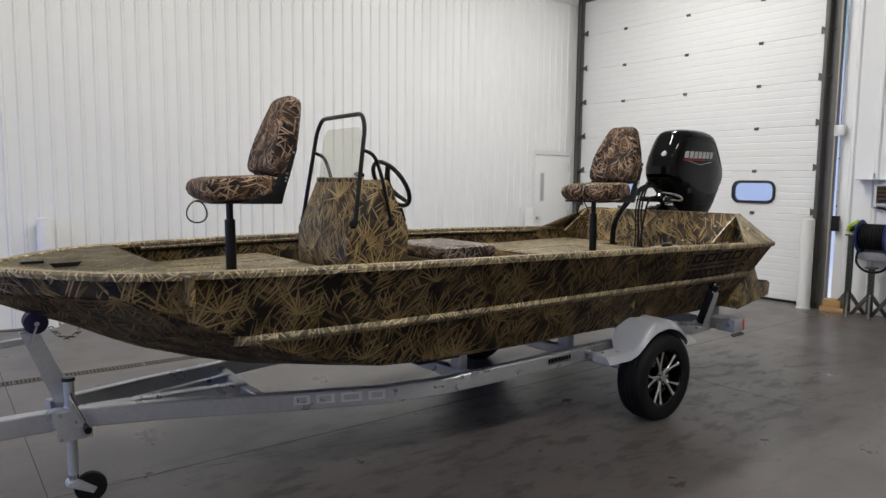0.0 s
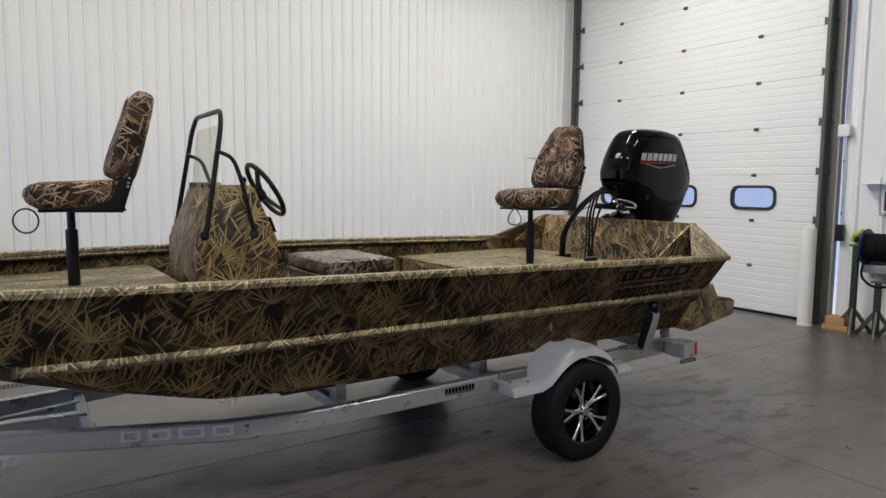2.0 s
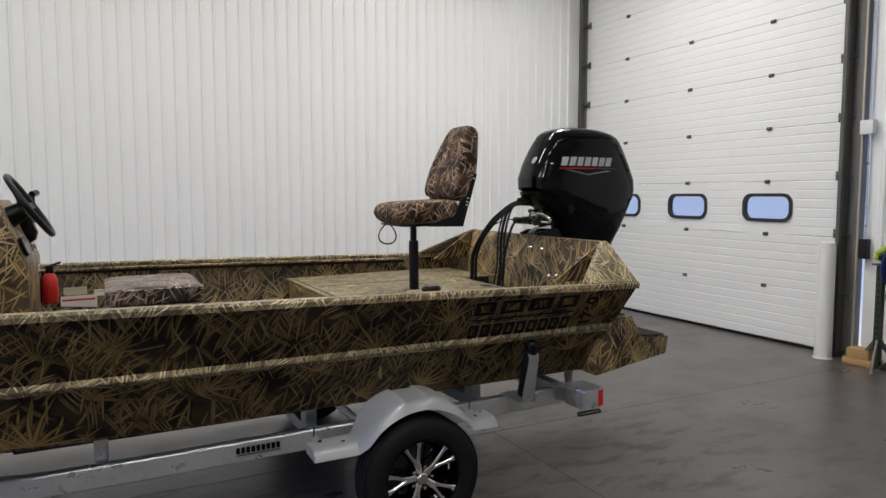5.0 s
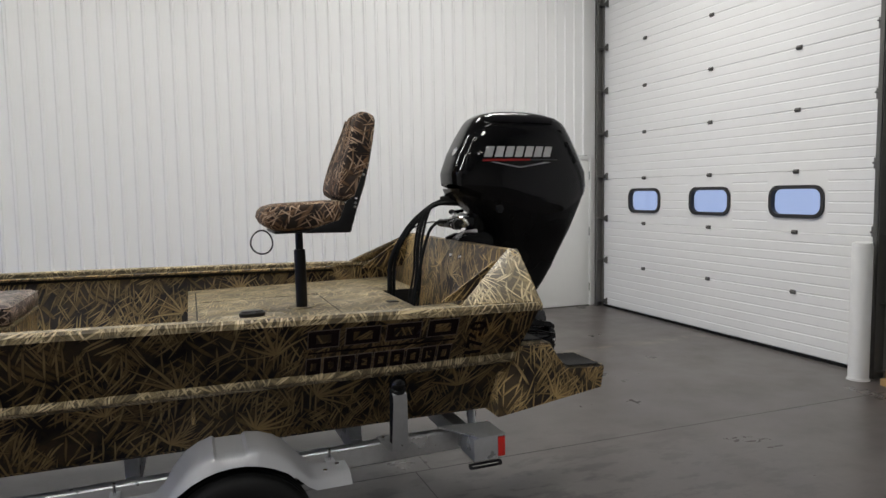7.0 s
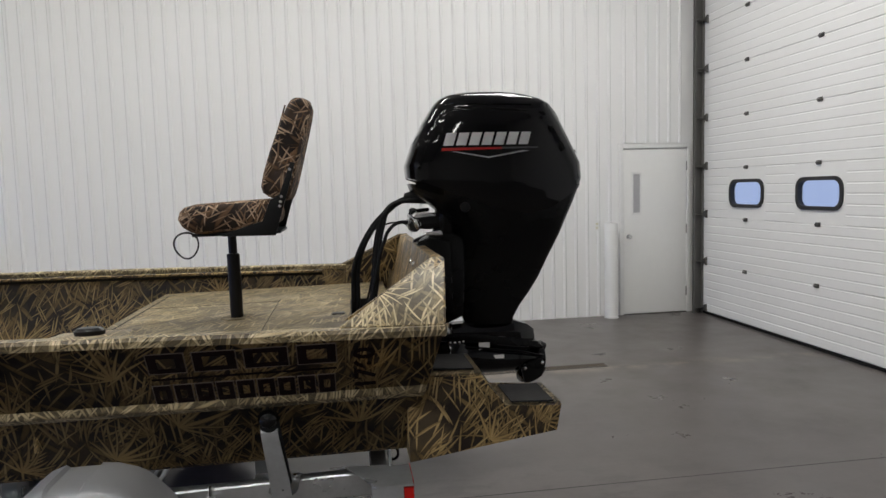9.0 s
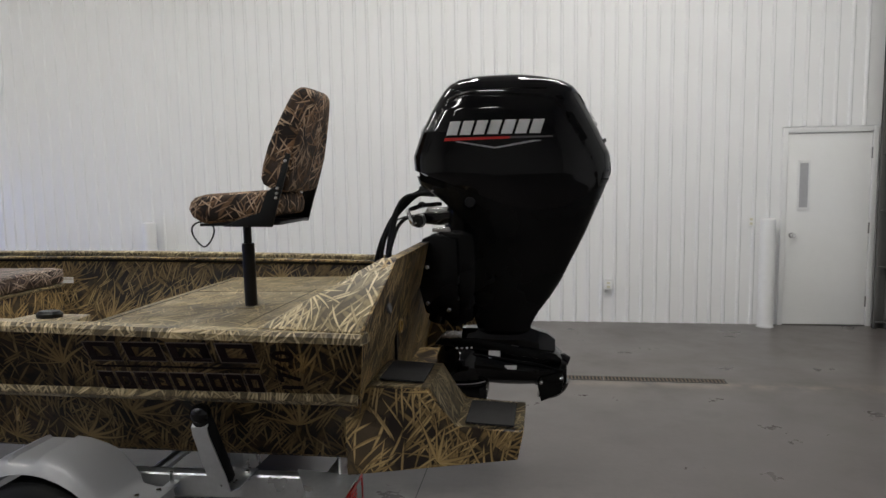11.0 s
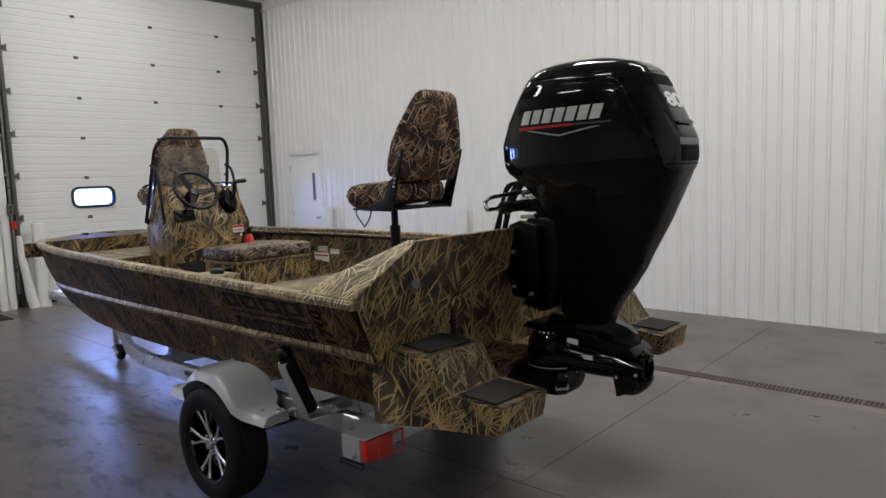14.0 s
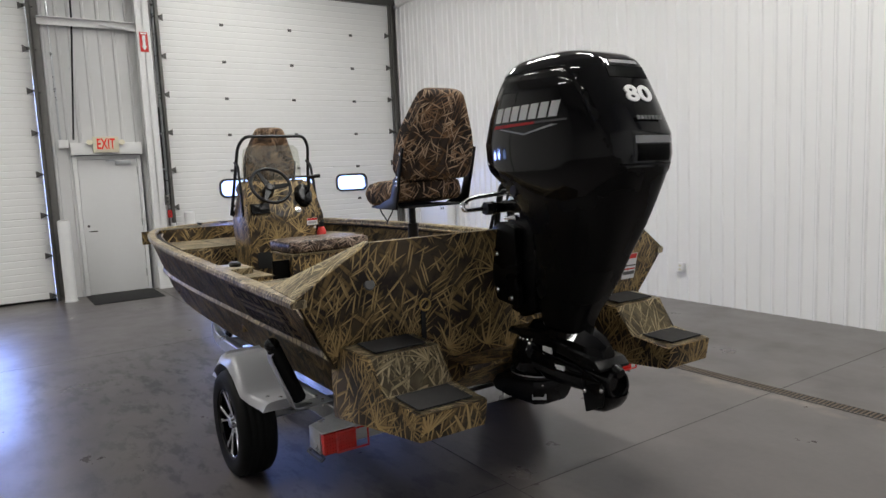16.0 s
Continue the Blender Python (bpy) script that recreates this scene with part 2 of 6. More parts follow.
M = {
    "camo": camo("reed_camo_paint", (0.021, 0.015, 0.012), (0.072, 0.052, 0.032), (0.40, 0.27, 0.115), (0.50, 0.36, 0.165), 1.0, 0.42, 1.0),
    # lit copy of camo: colours lightened for overhead light on upward faces
    "camo_lit": camo("reed_camo_lit", (0.095, 0.076, 0.046), (0.20, 0.16, 0.095), (0.40, 0.31, 0.165), (0.66, 0.54, 0.33), 1.0, 0.4, 1.2, False, False),
    # decks and lids: sandy print, lightened partly for light from above
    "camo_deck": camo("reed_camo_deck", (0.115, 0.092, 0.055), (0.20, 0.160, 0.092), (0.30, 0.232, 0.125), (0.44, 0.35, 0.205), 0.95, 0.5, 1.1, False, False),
    "camo_cloth": camo("reed_camo_fabric", (0.020, 0.014, 0.012), (0.060, 0.043, 0.035), (0.24, 0.135, 0.072), (0.54, 0.39, 0.27), 1.2, 0.75, 0.7, True, False),
    "camo_pad": camo("reed_camo_vinyl", (0.018, 0.012, 0.012), (0.060, 0.042, 0.040), (0.26, 0.18, 0.135), (0.52, 0.42, 0.34), 1.1, 0.36, 0.75, True, False),
    "floor": concrete(),
    "wall": plain("white_ribbed_steel", (0.82, 0.82, 0.815), 0.27, 0, 0.012, 30.0, 0, 0, 0.0),
    # the hall's white steel made darker for the dim exit bay, far from lamps
    "wall_darkened": plain("white_steel_darkened", (0.60, 0.60, 0.595), 0.45, 0, 0.1, 5.0),
    "door_white": plain("white_door_steel", (0.80, 0.80, 0.785), 0.42, 0, 0.05, 9.0, 0.0004),
    "paint_white": plain("white_gloss_paint", (0.76, 0.76, 0.75), 0.38, 0, 0.08, 12.0),
    # unseen south wall: grey chosen for its bounce on hull and motor
    "bounce_wall": plain("bounce_wall_grey", (0.55, 0.55, 0.545), 0.5, 0, 0.1, 4.0),
    "ceiling": plain("white_ceiling_steel", (0.72, 0.72, 0.72), 0.5, 0, 0.05, 3.0),
    "jamb_grey": plain("grey_jamb_steel", (0.17, 0.165, 0.155), 0.5, 0.2, 0.3, 14.0),
    "track": plain("dark_track_steel", (0.115, 0.112, 0.105), 0.5, 0.5, 0.3, 18.0),
    "black_steel": plain("black_powder_coat", (0.006, 0.006, 0.0065), 0.34, 0, 0.2, 60.0, 0, 0, 0.1, 0.3),
    "black_gloss": plain("black_gloss_lacquer", (0.0022, 0.0022, 0.0025), 0.06, 0, 0.1, 30.0, 0, 0.0, 0.03, 0.36),
    "black_satin": plain("black_satin_cast", (0.0030, 0.0030, 0.0032), 0.26, 0, 0.2, 50.0, 0.0003, 0, 0.1, 0.20),
    "black_matt": plain("black_matt_cast", (0.003, 0.003, 0.003), 0.42, 0, 0.2, 50.0, 0, 0, 0.1, 0.08),
    "rubber": plain("black_rubber", (0.007, 0.007, 0.007), 0.7, 0, 0.25, 45.0, 0.0006, 0, 0.1, 0.2),
    "bead": plain("worn_black_rubber", (0.020, 0.020, 0.021), 0.6, 0, 0.25, 45.0),
    "pad": plain("black_grit_pad", (0.016, 0.015, 0.015), 0.95, 0, 0.4, 300.0, 0.001),
    "galv": galvanised(),
    "fender": plain("silver_plastic", (0.39, 0.395, 0.41), 0.28, 0.1, 0.03, 60.0, 0, 0, 0.0),
    "alu": plain("machined_aluminium", (0.80, 0.80, 0.80), 0.22, 1.0, 0.08, 60.0),
    "chrome": plain("bright_steel", (0.72, 0.72, 0.72), 0.16, 1.0, 0.08, 60.0),
    "brass": plain("brass", (0.55, 0.38, 0.14), 0.3, 1.0, 0.15, 60.0),
    "red_lens": plain("red_lens", (0.55, 0.010, 0.006), 0.15, 0, 0.2, 120.0, 0, 0.6),
    "red": plain("red_paint", (0.60, 0.025, 0.02), 0.35),
    "white": plain("white_vinyl", (0.80, 0.80, 0.79), 0.4),
    "silver": plain("silver_vinyl", (0.45, 0.45, 0.46), 0.35, 0.3),
    "decal_edge": plain("pale_decal_edge", (0.20, 0.16, 0.125), 0.45),
    "decal_dark": plain("dark_decal", (0.010, 0.004, 0.004), 0.5, 0, 0.15, 40.0, 0, 0, 0.1, 0.12),
    # darker copy of door_white, for the exit door
    "door_darker": plain("darker_white_door", (0.66, 0.66, 0.655), 0.42, 0, 0.05, 9.0),
    "strip": plain("pale_timber_strip", (0.50, 0.43, 0.34), 0.7, 0, 0.3, 14.0),
    "ink": plain("grey_print", (0.10, 0.10, 0.10), 0.5),
    "blue": plain("blue_plastic", (0.020, 0.035, 0.16), 0.4),
    "navy": plain("dark_blue_rubber", (0.010, 0.008, 0.045), 0.45),
    "wood": plain("raw_timber", (0.42, 0.26, 0.11), 0.7, 0, 0.35, 14.0, 0.001),
    "lime": plain("yellow_green_plastic", (0.36, 0.52, 0.05), 0.45),
    "mat": plain("black_door_mat", (0.013, 0.013, 0.014), 0.95, 0, 0.4, 200.0, 0.003),
    "drain_iron": plain("rusty_iron", (0.14, 0.105, 0.075), 0.65, 0.3, 0.4, 20.0),
    "joint": plain("joint_filler", (0.045, 0.042, 0.040), 0.8, 0, 0.3, 30.0),
    "stand": plain("dark_green_steel", (0.030, 0.040, 0.030), 0.5, 0.2, 0.3, 30.0),
    "brown": plain("dark_brown_panel", (0.07, 0.035, 0.022), 0.5, 0, 0.4, 30.0),
    # near-black for gaps; below the gunwale it stands for shade
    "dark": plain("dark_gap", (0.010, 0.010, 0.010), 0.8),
    "cream": plain("cream_plastic", (0.62, 0.58, 0.44), 0.45),
    "glass": clear("window_glass", (0.86, 0.90, 0.95)),
    "screen": clear("acrylic_windshield", (0.95, 0.95, 0.91), 0.06),
    "lamp": glow("lamp_diffuser", (1.0, 0.985, 0.942), 6.0),
    "exit_glow": glow("exit_letters", (0.80, 0.03, 0.02), 0.75),
    "sky_west": outdoors("bright_yard", (0.36, 0.48, 1.0), (0.42, 0.55, 1.0), SKY_WEST),
    "sky_east": outdoors("shaded_yard", (0.92, 0.95, 1.0), (0.58, 0.68, 0.98), SKY_EAST),
}


# ---- mesh helpers ----
def finish(name, bm, material, smooth=35.0):
    """A bmesh as an object with a box map in metres and smooth shading below an angle."""
    bmesh.ops.recalc_face_normals(bm, faces=bm.faces)
    uv = bm.loops.layers.uv.verify()
    for f in bm.faces:
        n = [abs(c) for c in f.normal]
        k = n.index(max(n))
        a, b = ((1, 2), (0, 2), (0, 1))[k]
        for lp in f.loops:
            lp[uv].uv = (lp.vert.co[a] + 0.31 * k, lp.vert.co[b] + 0.17 * k)
        f.smooth = smooth > 0
    me = bpy.data.meshes.new(name)
    bm.to_mesh(me)
    bm.free()
    if smooth > 0:
        me.set_sharp_from_angle(angle=radians(smooth))
    me.materials.append(M[material] if isinstance(material, str) else material)
    return new(name, me)


def thing(name, m, label, category, group="", kind=""):
    ob = new(name)
    ob.empty_display_size = 0.1
    ob.matrix_basis = m
    return tagged(ob, label, category, group, kind)


def part(name, bm, material, parent, label="", smooth=35.0):
    top = parent
    while top.parent:
        top = top.parent
    if top.name in ("jon_boat", "boat_trailer"):     # fore body drawn a little shorter
        for v in bm.verts:
            v.co.x += 0.012 * max(0.0, 4.0 - v.co.x)
    ob = finish(name, bm, material, smooth)
    ob.parent = parent
    return tagged(ob, label)


def solid(name, bm, material, label, category="", kind="", group="", m=None, smooth=35.0):
    ob = finish(name, bm, material, smooth)
    if m is not None:
        ob.matrix_basis = m
    return tagged(ob, label, category, group, kind)


def grid(bm, rows, wrap=False, cap=False):
    """Quads between rows of points; wrap closes each row; cap closes the ends."""
    vs = [[bm.verts.new(p) for p in r] for r in rows]
    n = len(vs[0])
    for a, b in zip(vs, vs[1:]):
        for i in range(n if wrap else n - 1):
            j = (i + 1) % n
            bm.faces.new((a[i], a[j], b[j], b[i]))
    if cap:
        bm.faces.new(vs[0])
        bm.faces.new(vs[-1][::-1])
    return bm


def bevel(bm, geom, width, seg=2):
    if width > 0:
        edges = [e for e in geom if isinstance(e, bmesh.types.BMEdge)]
        bmesh.ops.bevel(bm, geom=edges, offset=width, segments=seg, profile=0.6, affect="EDGES", clamp_overlap=True)


def box(x0, x1, y0, y1, z0, z1, bev=0.0, bm=None, m=None, seg=2):
    other = bmesh.new()
    bmesh.ops.create_cube(other, size=1.0)
    for v in other.verts:
        v.co = ((x0 + x1) / 2 + v.co.x * (x1 - x0), (y0 + y1) / 2 + v.co.y * (y1 - y0), (z0 + z1) / 2 + v.co.z * (z1 - z0))
    bevel(other, other.edges[:], bev, seg)
    return merge(bm, other, m)


def merge(bm, other, m=None):
    if m is not None:
        other.transform(m)
    if bm is None:
        return other
    me = bpy.data.meshes.new("scratch")
    other.to_mesh(me)
    other.free()
    bm.from_mesh(me)
    bpy.data.meshes.remove(me)
    return bm


def prism(pts, axis, a, b, bev=0.0, bm=None, m=None, seg=2):
    """A flat outline pushed from a to b along an axis; points are the other two coordinates in order."""
    k = "xyz".index(axis)
    other = bmesh.new()

    def place(p, c):
        q = list(p)
        q.insert(k, c)
        return q
    lo, hi = [other.verts.new(place(p, a)) for p in pts], [other.verts.new(place(p, b)) for p in pts]
    other.faces.new(lo), other.faces.new(hi[::-1])
    for i in range(len(pts)):
        j = (i + 1) % len(pts)
        other.faces.new((lo[i], lo[j], hi[j], hi[i]))
    bmesh.ops.recalc_face_normals(other, faces=other.faces)
    bevel(other, other.edges[:], bev, seg)
    return merge(bm, other, m)


def tube(pts, r, seg=10, bm=None, closed=False, m=None):
    """A round bar along points; r may be one radius or one a point."""
    other = bmesh.new()
    pts = [Vector(p) for p in pts]
    rs = r if isinstance(r, (list, tuple)) else [r] * len(pts)
    up, rows = None, []
    for i, p in enumerate(pts):
        if closed:
            d = pts[(i + 1) % len(pts)] - pts[i - 1]
        else:
            d = pts[min(i + 1, len(pts) - 1)] - pts[max(i - 1, 0)]
        d.normalize()
        if up is None:
            up = d.orthogonal().normalized()
        up = (up - d * up.dot(d)).normalized()
        side = d.cross(up)
        rows.append([p + (up * math.cos(2 * math.pi * k / seg) + side * math.sin(2 * math.pi * k / seg)) * rs[i] for k in range(seg)])
    if closed:
        rows.append(rows[0])
        grid(other, rows, True)
        bmesh.ops.remove_doubles(other, verts=other.verts, dist=1e-5)
    else:
        grid(other, rows, True, True)
    return merge(bm, other, m)


def bend(pts, radius, steps=5):
    """Rounds the inner corners of a polyline."""
    pts = [Vector(p) for p in pts]
    out = [pts[0]]
    for a, b, c in zip(pts, pts[1:], pts[2:]):
        r = min(radius, (a - b).length * 0.48, (c - b).length * 0.48)
        p, q = b + (a - b).normalized() * r, b + (c - b).normalized() * r
        for k in range(steps + 1):
            t = k / steps
            out.append(p * (1 - t) ** 2 + b * 2 * t * (1 - t) + q * t * t)
    return out + [pts[-1]]


def lathe(profile, seg=32, bm=None, m=None):
    """Spins (radius, height) pairs round z."""
    other = bmesh.new()
    rows = [[(r * math.cos(2 * math.pi * k / seg), r * math.sin(2 * math.pi * k / seg), h) for k in range(seg)] for r, h in profile]
    grid(other, rows, True)
    bmesh.ops.remove_doubles(other, verts=other.verts, dist=1e-5)
    return merge(bm, other, m)


def ball(c, r, bm=None, squash=(1, 1, 1), seg=16):
    other = bmesh.new()
    bmesh.ops.create_uvsphere(other, u_segments=seg, v_segments=seg // 2, radius=r)
    return merge(bm, other, Matrix.Translation(c) @ Matrix.Diagonal((*squash, 1)))


def words(name, text, size, m, material, parent, depth=0.002, stretch=1.0, bold=0.0):
    """Raised lettering in the built-in font, as a mesh."""
    cu = bpy.data.curves.new(name, "FONT")
    cu.body, cu.size, cu.extrude, cu.align_x, cu.align_y, cu.offset = text, size, depth / 2, "CENTER", "CENTER", bold
    ob = bpy.data.objects.new(name, cu)
    scene.collection.objects.link(ob)
    me = bpy.data.meshes.new_from_object(ob.evaluated_get(bpy.context.evaluated_depsgraph_get()))
    bpy.data.objects.remove(ob)
    me.transform(m @ Matrix.Diagonal((stretch, 1, 1, 1)))
    me.materials.clear()
    me.materials.append(M[material])
    ob = new(name, me)
    ob.parent = parent
    return ob

# ---- the hall ----
WEST, EAST, SOUTH, NORTH, HIGH = -3.93, 9.56, -11.0, 8.56, 5.9
DOOR_S, DOOR_N, DOOR_H = 4.20, 8.44, 4.90        # overhead doors, in both end walls
solid("floor", box(WEST - 0.3, EAST + 0.3, SOUTH - 0.3, NORTH + 0.3, -0.2, 0.0), "floor", "sealed grey concrete floor with scuffs and saw-cut joints", "floor", "structure", smooth=0)
solid("ceiling", box(WEST - 0.3, EAST + 0.3, SOUTH - 0.3, NORTH + 0.3, HIGH, HIGH + 0.15), "ceiling", "white steel ceiling", "ceiling", "structure", smooth=0)


def ribbed(a, b, z0, z1, pitch=0.152, rib=0.032, proud=0.020, thick=0.12):
    """A sheet of ribbed steel along x from a to b, its face at y = 0, ribs towards -y."""
    line, x = [(a, 0.0)], a + pitch * 0.5
    while x + rib < b:
        line += [(x - rib * 0.7, 0.0), (x - rib * 0.3, -proud), (x + rib * 0.3, -proud), (x + rib * 0.7, 0.0)]
        x += pitch
    line += [(b, 0.0)]
    bm = grid(bmesh.new(), [[(p, q, z) for p, q in line] for z in (z0, z1)])
    back = [bm.verts.new((p, thick, z)) for z in (z0, z1) for p in (a, b)]
    bm.faces.new((back[0], back[1], back[3], back[2]))
    return bm


EDX0, EDX1, WDX0, WDX1 = 8.47, 9.45, -3.34, -2.37   # the two side doors in the north wall
bm = ribbed(WEST, WDX0, 0, 4.86)
for a, b, z0, z1 in ((WDX0, WDX1, 2.22, 4.86), (WDX1, EDX0, 0, 4.86), (EDX0, EDX1, 2.22, 4.86), (EDX1, EAST, 0, 4.86)):
    merge(bm, ribbed(a, b, z0, z1))
merge(bm, ribbed(WEST, EAST, 4.90, HIGH))
solid("wall_north", bm, "wall", "unseen ribbed steel wall closing the hall, grey set for bounce light panels", "wall", "structure", m=pose(0, NORTH, 0), smooth=25)
solid("trim", box(WEST, EAST, NORTH - 0.03, NORTH + 0.02, 4.85, 4.905, 0.004), "paint_white", "white flat trim strip along the wall", "trim", "structure")
# added out of view to close the hall and bounce light north
solid("wall_south", ribbed(WEST, EAST, 0, HIGH), "bounce_wall", "unseen ribbed steel wall closing the hall, grey set for bounce light", "wall", "structure", m=pose(0, SOUTH, 0, 0, 0, 180) @ pose(-(WEST + EAST), 0, 0), smooth=25)

# east wall: ribbed sheet south of the overhead door, plain strip above it
bm = ribbed(-DOOR_S + 0.28, -SOUTH, 0, HIGH, 0.30, 0.05)
merge(bm, ribbed(-NORTH, -DOOR_S + 0.28, DOOR_H, HIGH, 0.30, 0.05))
box(-NORTH, -DOOR_N - 0.02, 0, 0.12, 0, DOOR_H, bm=bm)
solid("wall_east", bm, "wall", "white ribbed steel end wall", "wall", "structure", m=pose(EAST, 0, 0, 0, 0, -90), smooth=25)

# west wall: man door bay between two overhead doors
BAY_S, BAY_N = 2.44, DOOR_S - 0.02
bm = ribbed(BAY_S, 2.80, 0, HIGH, 0.20, 0.04)
merge(bm, ribbed(2.80, 3.76, 2.25, HIGH, 0.20, 0.04))
merge(bm, ribbed(3.76, BAY_N - 0.02, 0, HIGH, 0.20, 0.04))
# the darkened wall colour stands for the weaker light in this bay
solid("wall_west", bm, "wall_darkened", "ribbed steel wall over the exit door, white darkened for the dim bay", "wall", "structure", m=pose(WEST, 0, 0, 0, 0, 90), smooth=25)
bm = ribbed(SOUTH, BAY_S - 4.24, 0, HIGH, 0.30, 0.05)
merge(bm, ribbed(BAY_S - 4.24, BAY_S, DOOR_H, HIGH, 0.30, 0.05))
merge(bm, ribbed(BAY_N, NORTH, DOOR_H, HIGH, 0.30, 0.05))
box(DOOR_N + 0.02, NORTH, 0, 0.12, 0, DOOR_H, bm=bm)
solid("wall_west_2", bm, "wall", "white ribbed steel end wall round the overhead doors", "wall", "structure", m=pose(WEST, 0, 0, 0, 0, 90), smooth=25)


def rounded(cx, cz, w, h, r, n=5):
    pts = []
    for k, (sx, sz) in enumerate(((1, 1), (-1, 1), (-1, -1), (1, -1))):
        for i in range(n + 1):
            a = math.pi / 2 * (k + i / n)
            pts.append((cx + sx * (w / 2 - r) + r * math.cos(a), cz + sz * (h / 2 - r) + r * math.sin(a)))
    return pts


def ring(outer, inner, y0, y1):
    """A flat frame between two outlines of equal count, from y0 to y1."""
    bm, rows = bmesh.new(), []
    for pts, y in ((inner, y1), (outer, y1), (outer, y0), (inner, y0), (inner, y1)):
        rows.append([(p[0], y, p[1]) for p in pts])
    grid(bm, rows, True)
    bmesh.ops.remove_doubles(bm, verts=bm.verts, dist=1e-6)
    return bm


PANEL, WIN_Z, WIN_W, WIN_H = 0.607, 1.555, 0.66, 0.33
COLUMNS = (-1.20, 0.0, 1.20)


def overhead_door(name, m, width, label, sky_mat, shift=0.0, panes=COLUMNS):
    """A sectional door across x, facing -y: ribbed insulated sections, three lights, roller hinges, tracks and dark jambs."""
    door = thing(name, m, label, "overhead door", kind="structure")
    half = width / 2
    for row in range(8):
        z0, z1 = (0.03 if row == 0 else 0.035 + row * PANEL), min(0.035 + (row + 1) * PANEL, DOOR_H)
        zs, steps = [], 6
        for i in range(steps):
            a, b = z0 + (z1 - z0) * i / steps, z0 + (z1 - z0) * (i + 1) / steps
            zs += [(a + 0.002, 0.0 if i else 0.003), (a + 0.010, -0.004), (b - 0.010, -0.004), (b - 0.002, 0.0 if i < steps - 1 else 0.003)]
        lights = list(panes) if row == 2 else []
        bm = bmesh.new()
        edges = [-half] + [e for c in lights for e in (c - 0.36, c + 0.36)] + [half]
        for a, b in zip(edges[::2], edges[1::2]):
            grid(bm, [[(x, y, z) for z, y in zs] for x in (a, b)])
            box(a, b, 0.004, 0.05, z0, z1, bm=bm)
        for c in lights:
            hole = rounded(c, WIN_Z, WIN_W - 0.04, WIN_H - 0.04, 0.10)
            frame_pts = rounded(c, (z0 + z1) / 2, 0.72, z1 - z0, 0.002)
            merge(bm, ring(frame_pts, hole, -0.004, 0.05))
        section = part("section", bm, "door_white", door, smooth=20)
        for c in lights:
            part("window_frame", ring(rounded(c, WIN_Z, WIN_W, WIN_H, 0.115), rounded(c, WIN_Z, WIN_W - 0.075, WIN_H - 0.075, 0.085), -0.022, 0.03), "bead", section, "black rubber window surround")
            part("pane", prism(rounded(c, WIN_Z, WIN_W - 0.05, WIN_H - 0.05, 0.095), "y", 0.008, 0.014), "glass", section, "clear pane", 0).visible_shadow = False
    for row in range(1, 8):
        z = 0.035 + row * PANEL
        for c in COLUMNS:
            c = c + shift
            bm = box(c - 0.032, c + 0.032, -0.020, -0.004, z - 0.022, z + 0.022, 0.006)
            tube([(c - 0.026, -0.022, z), (c + 0.026, -0.022, z)], 0.011, 8, bm)
            part("hinge", bm, "track", door, "dark steel hinge")
    for s in (-1, 1):
        e = s * half
        bm = box(min(e, e + s * 0.05), max(e, e + s * 0.05), -0.13, -0.10, 0.0, DOOR_H)
        box(min(e + s * 0.04, e + s * 0.055), max(e + s * 0.04, e + s * 0.055), -0.13, -0.02, 0.0, DOOR_H, bm=bm)
        part("track", bm, "track", door, "dark steel roller track", 0)
        part("jamb", box(min(e + s * 0.01, e + s * 0.155), max(e + s * 0.01, e + s * 0.155), -0.018, 0.10, 0.0, DOOR_H + 0.12), "jamb_grey", door, "dark steel door jamb", 0)
        for row in range(0, 8):
            z = 0.08 + row * PANEL
            bm = prism([(e - s * 0.09, z - 0.05), (e - s * 0.09, z + 0.05), (e + s * 0.015, z)], "y", -0.03, -0.004)
            tube([(e - s * 0.03, -0.02, z), (e - s * 0.03, -0.115, z), (e + s * 0.03, -0.115, z)], 0.010, 8, bm)
            box(min(e, e + s * 0.09), max(e, e + s * 0.09), -0.10, -0.02, z - 0.02, z - 0.012, bm=bm)
            part("roller_bracket", bm, "track", door, "dark steel roller bracket")
    part("bottom_seal", box(-half, half, -0.012, 0.05, 0.0, 0.032, 0.004), "rubber", door, "black rubber floor seal")
    part("header", box(-half - 0.2, half + 0.2, -0.03, 0.10, DOOR_H + 0.005, DOOR_H + 0.12), "track", door, "dark steel header", 0)
    solid("backdrop", prism([(-half - 3, 0.02), (half + 3, 0.02), (half + 3, 3.4), (-half - 3, 3.4)], "y", 0.5, 0.52), sky_mat, "bright daylight yard behind the door windows", "backdrop", "structure", m=m, smooth=0)
    return door


MID, WIDE = (DOOR_S + DOOR_N) / 2 - 0.04, DOOR_N - DOOR_S
overhead_door("door_1", pose(EAST, MID, 0, 0, 0, -90), WIDE, "tall white sectional overhead door with three rounded windows, closed", "sky_east")
overhead_door("door_2", pose(WEST, MID, 0, 0, 0, 90), WIDE, "tall white sectional overhead door with bright windows, closed", "sky_west", 0.10, (-1.02, 0.065, 1.15))
overhead_door("door_3", pose(WEST, BAY_S - 0.08 - WIDE / 2, 0, 0, 0, 90), WIDE, "tall white sectional overhead door beside the exit door, closed", "sky_west")


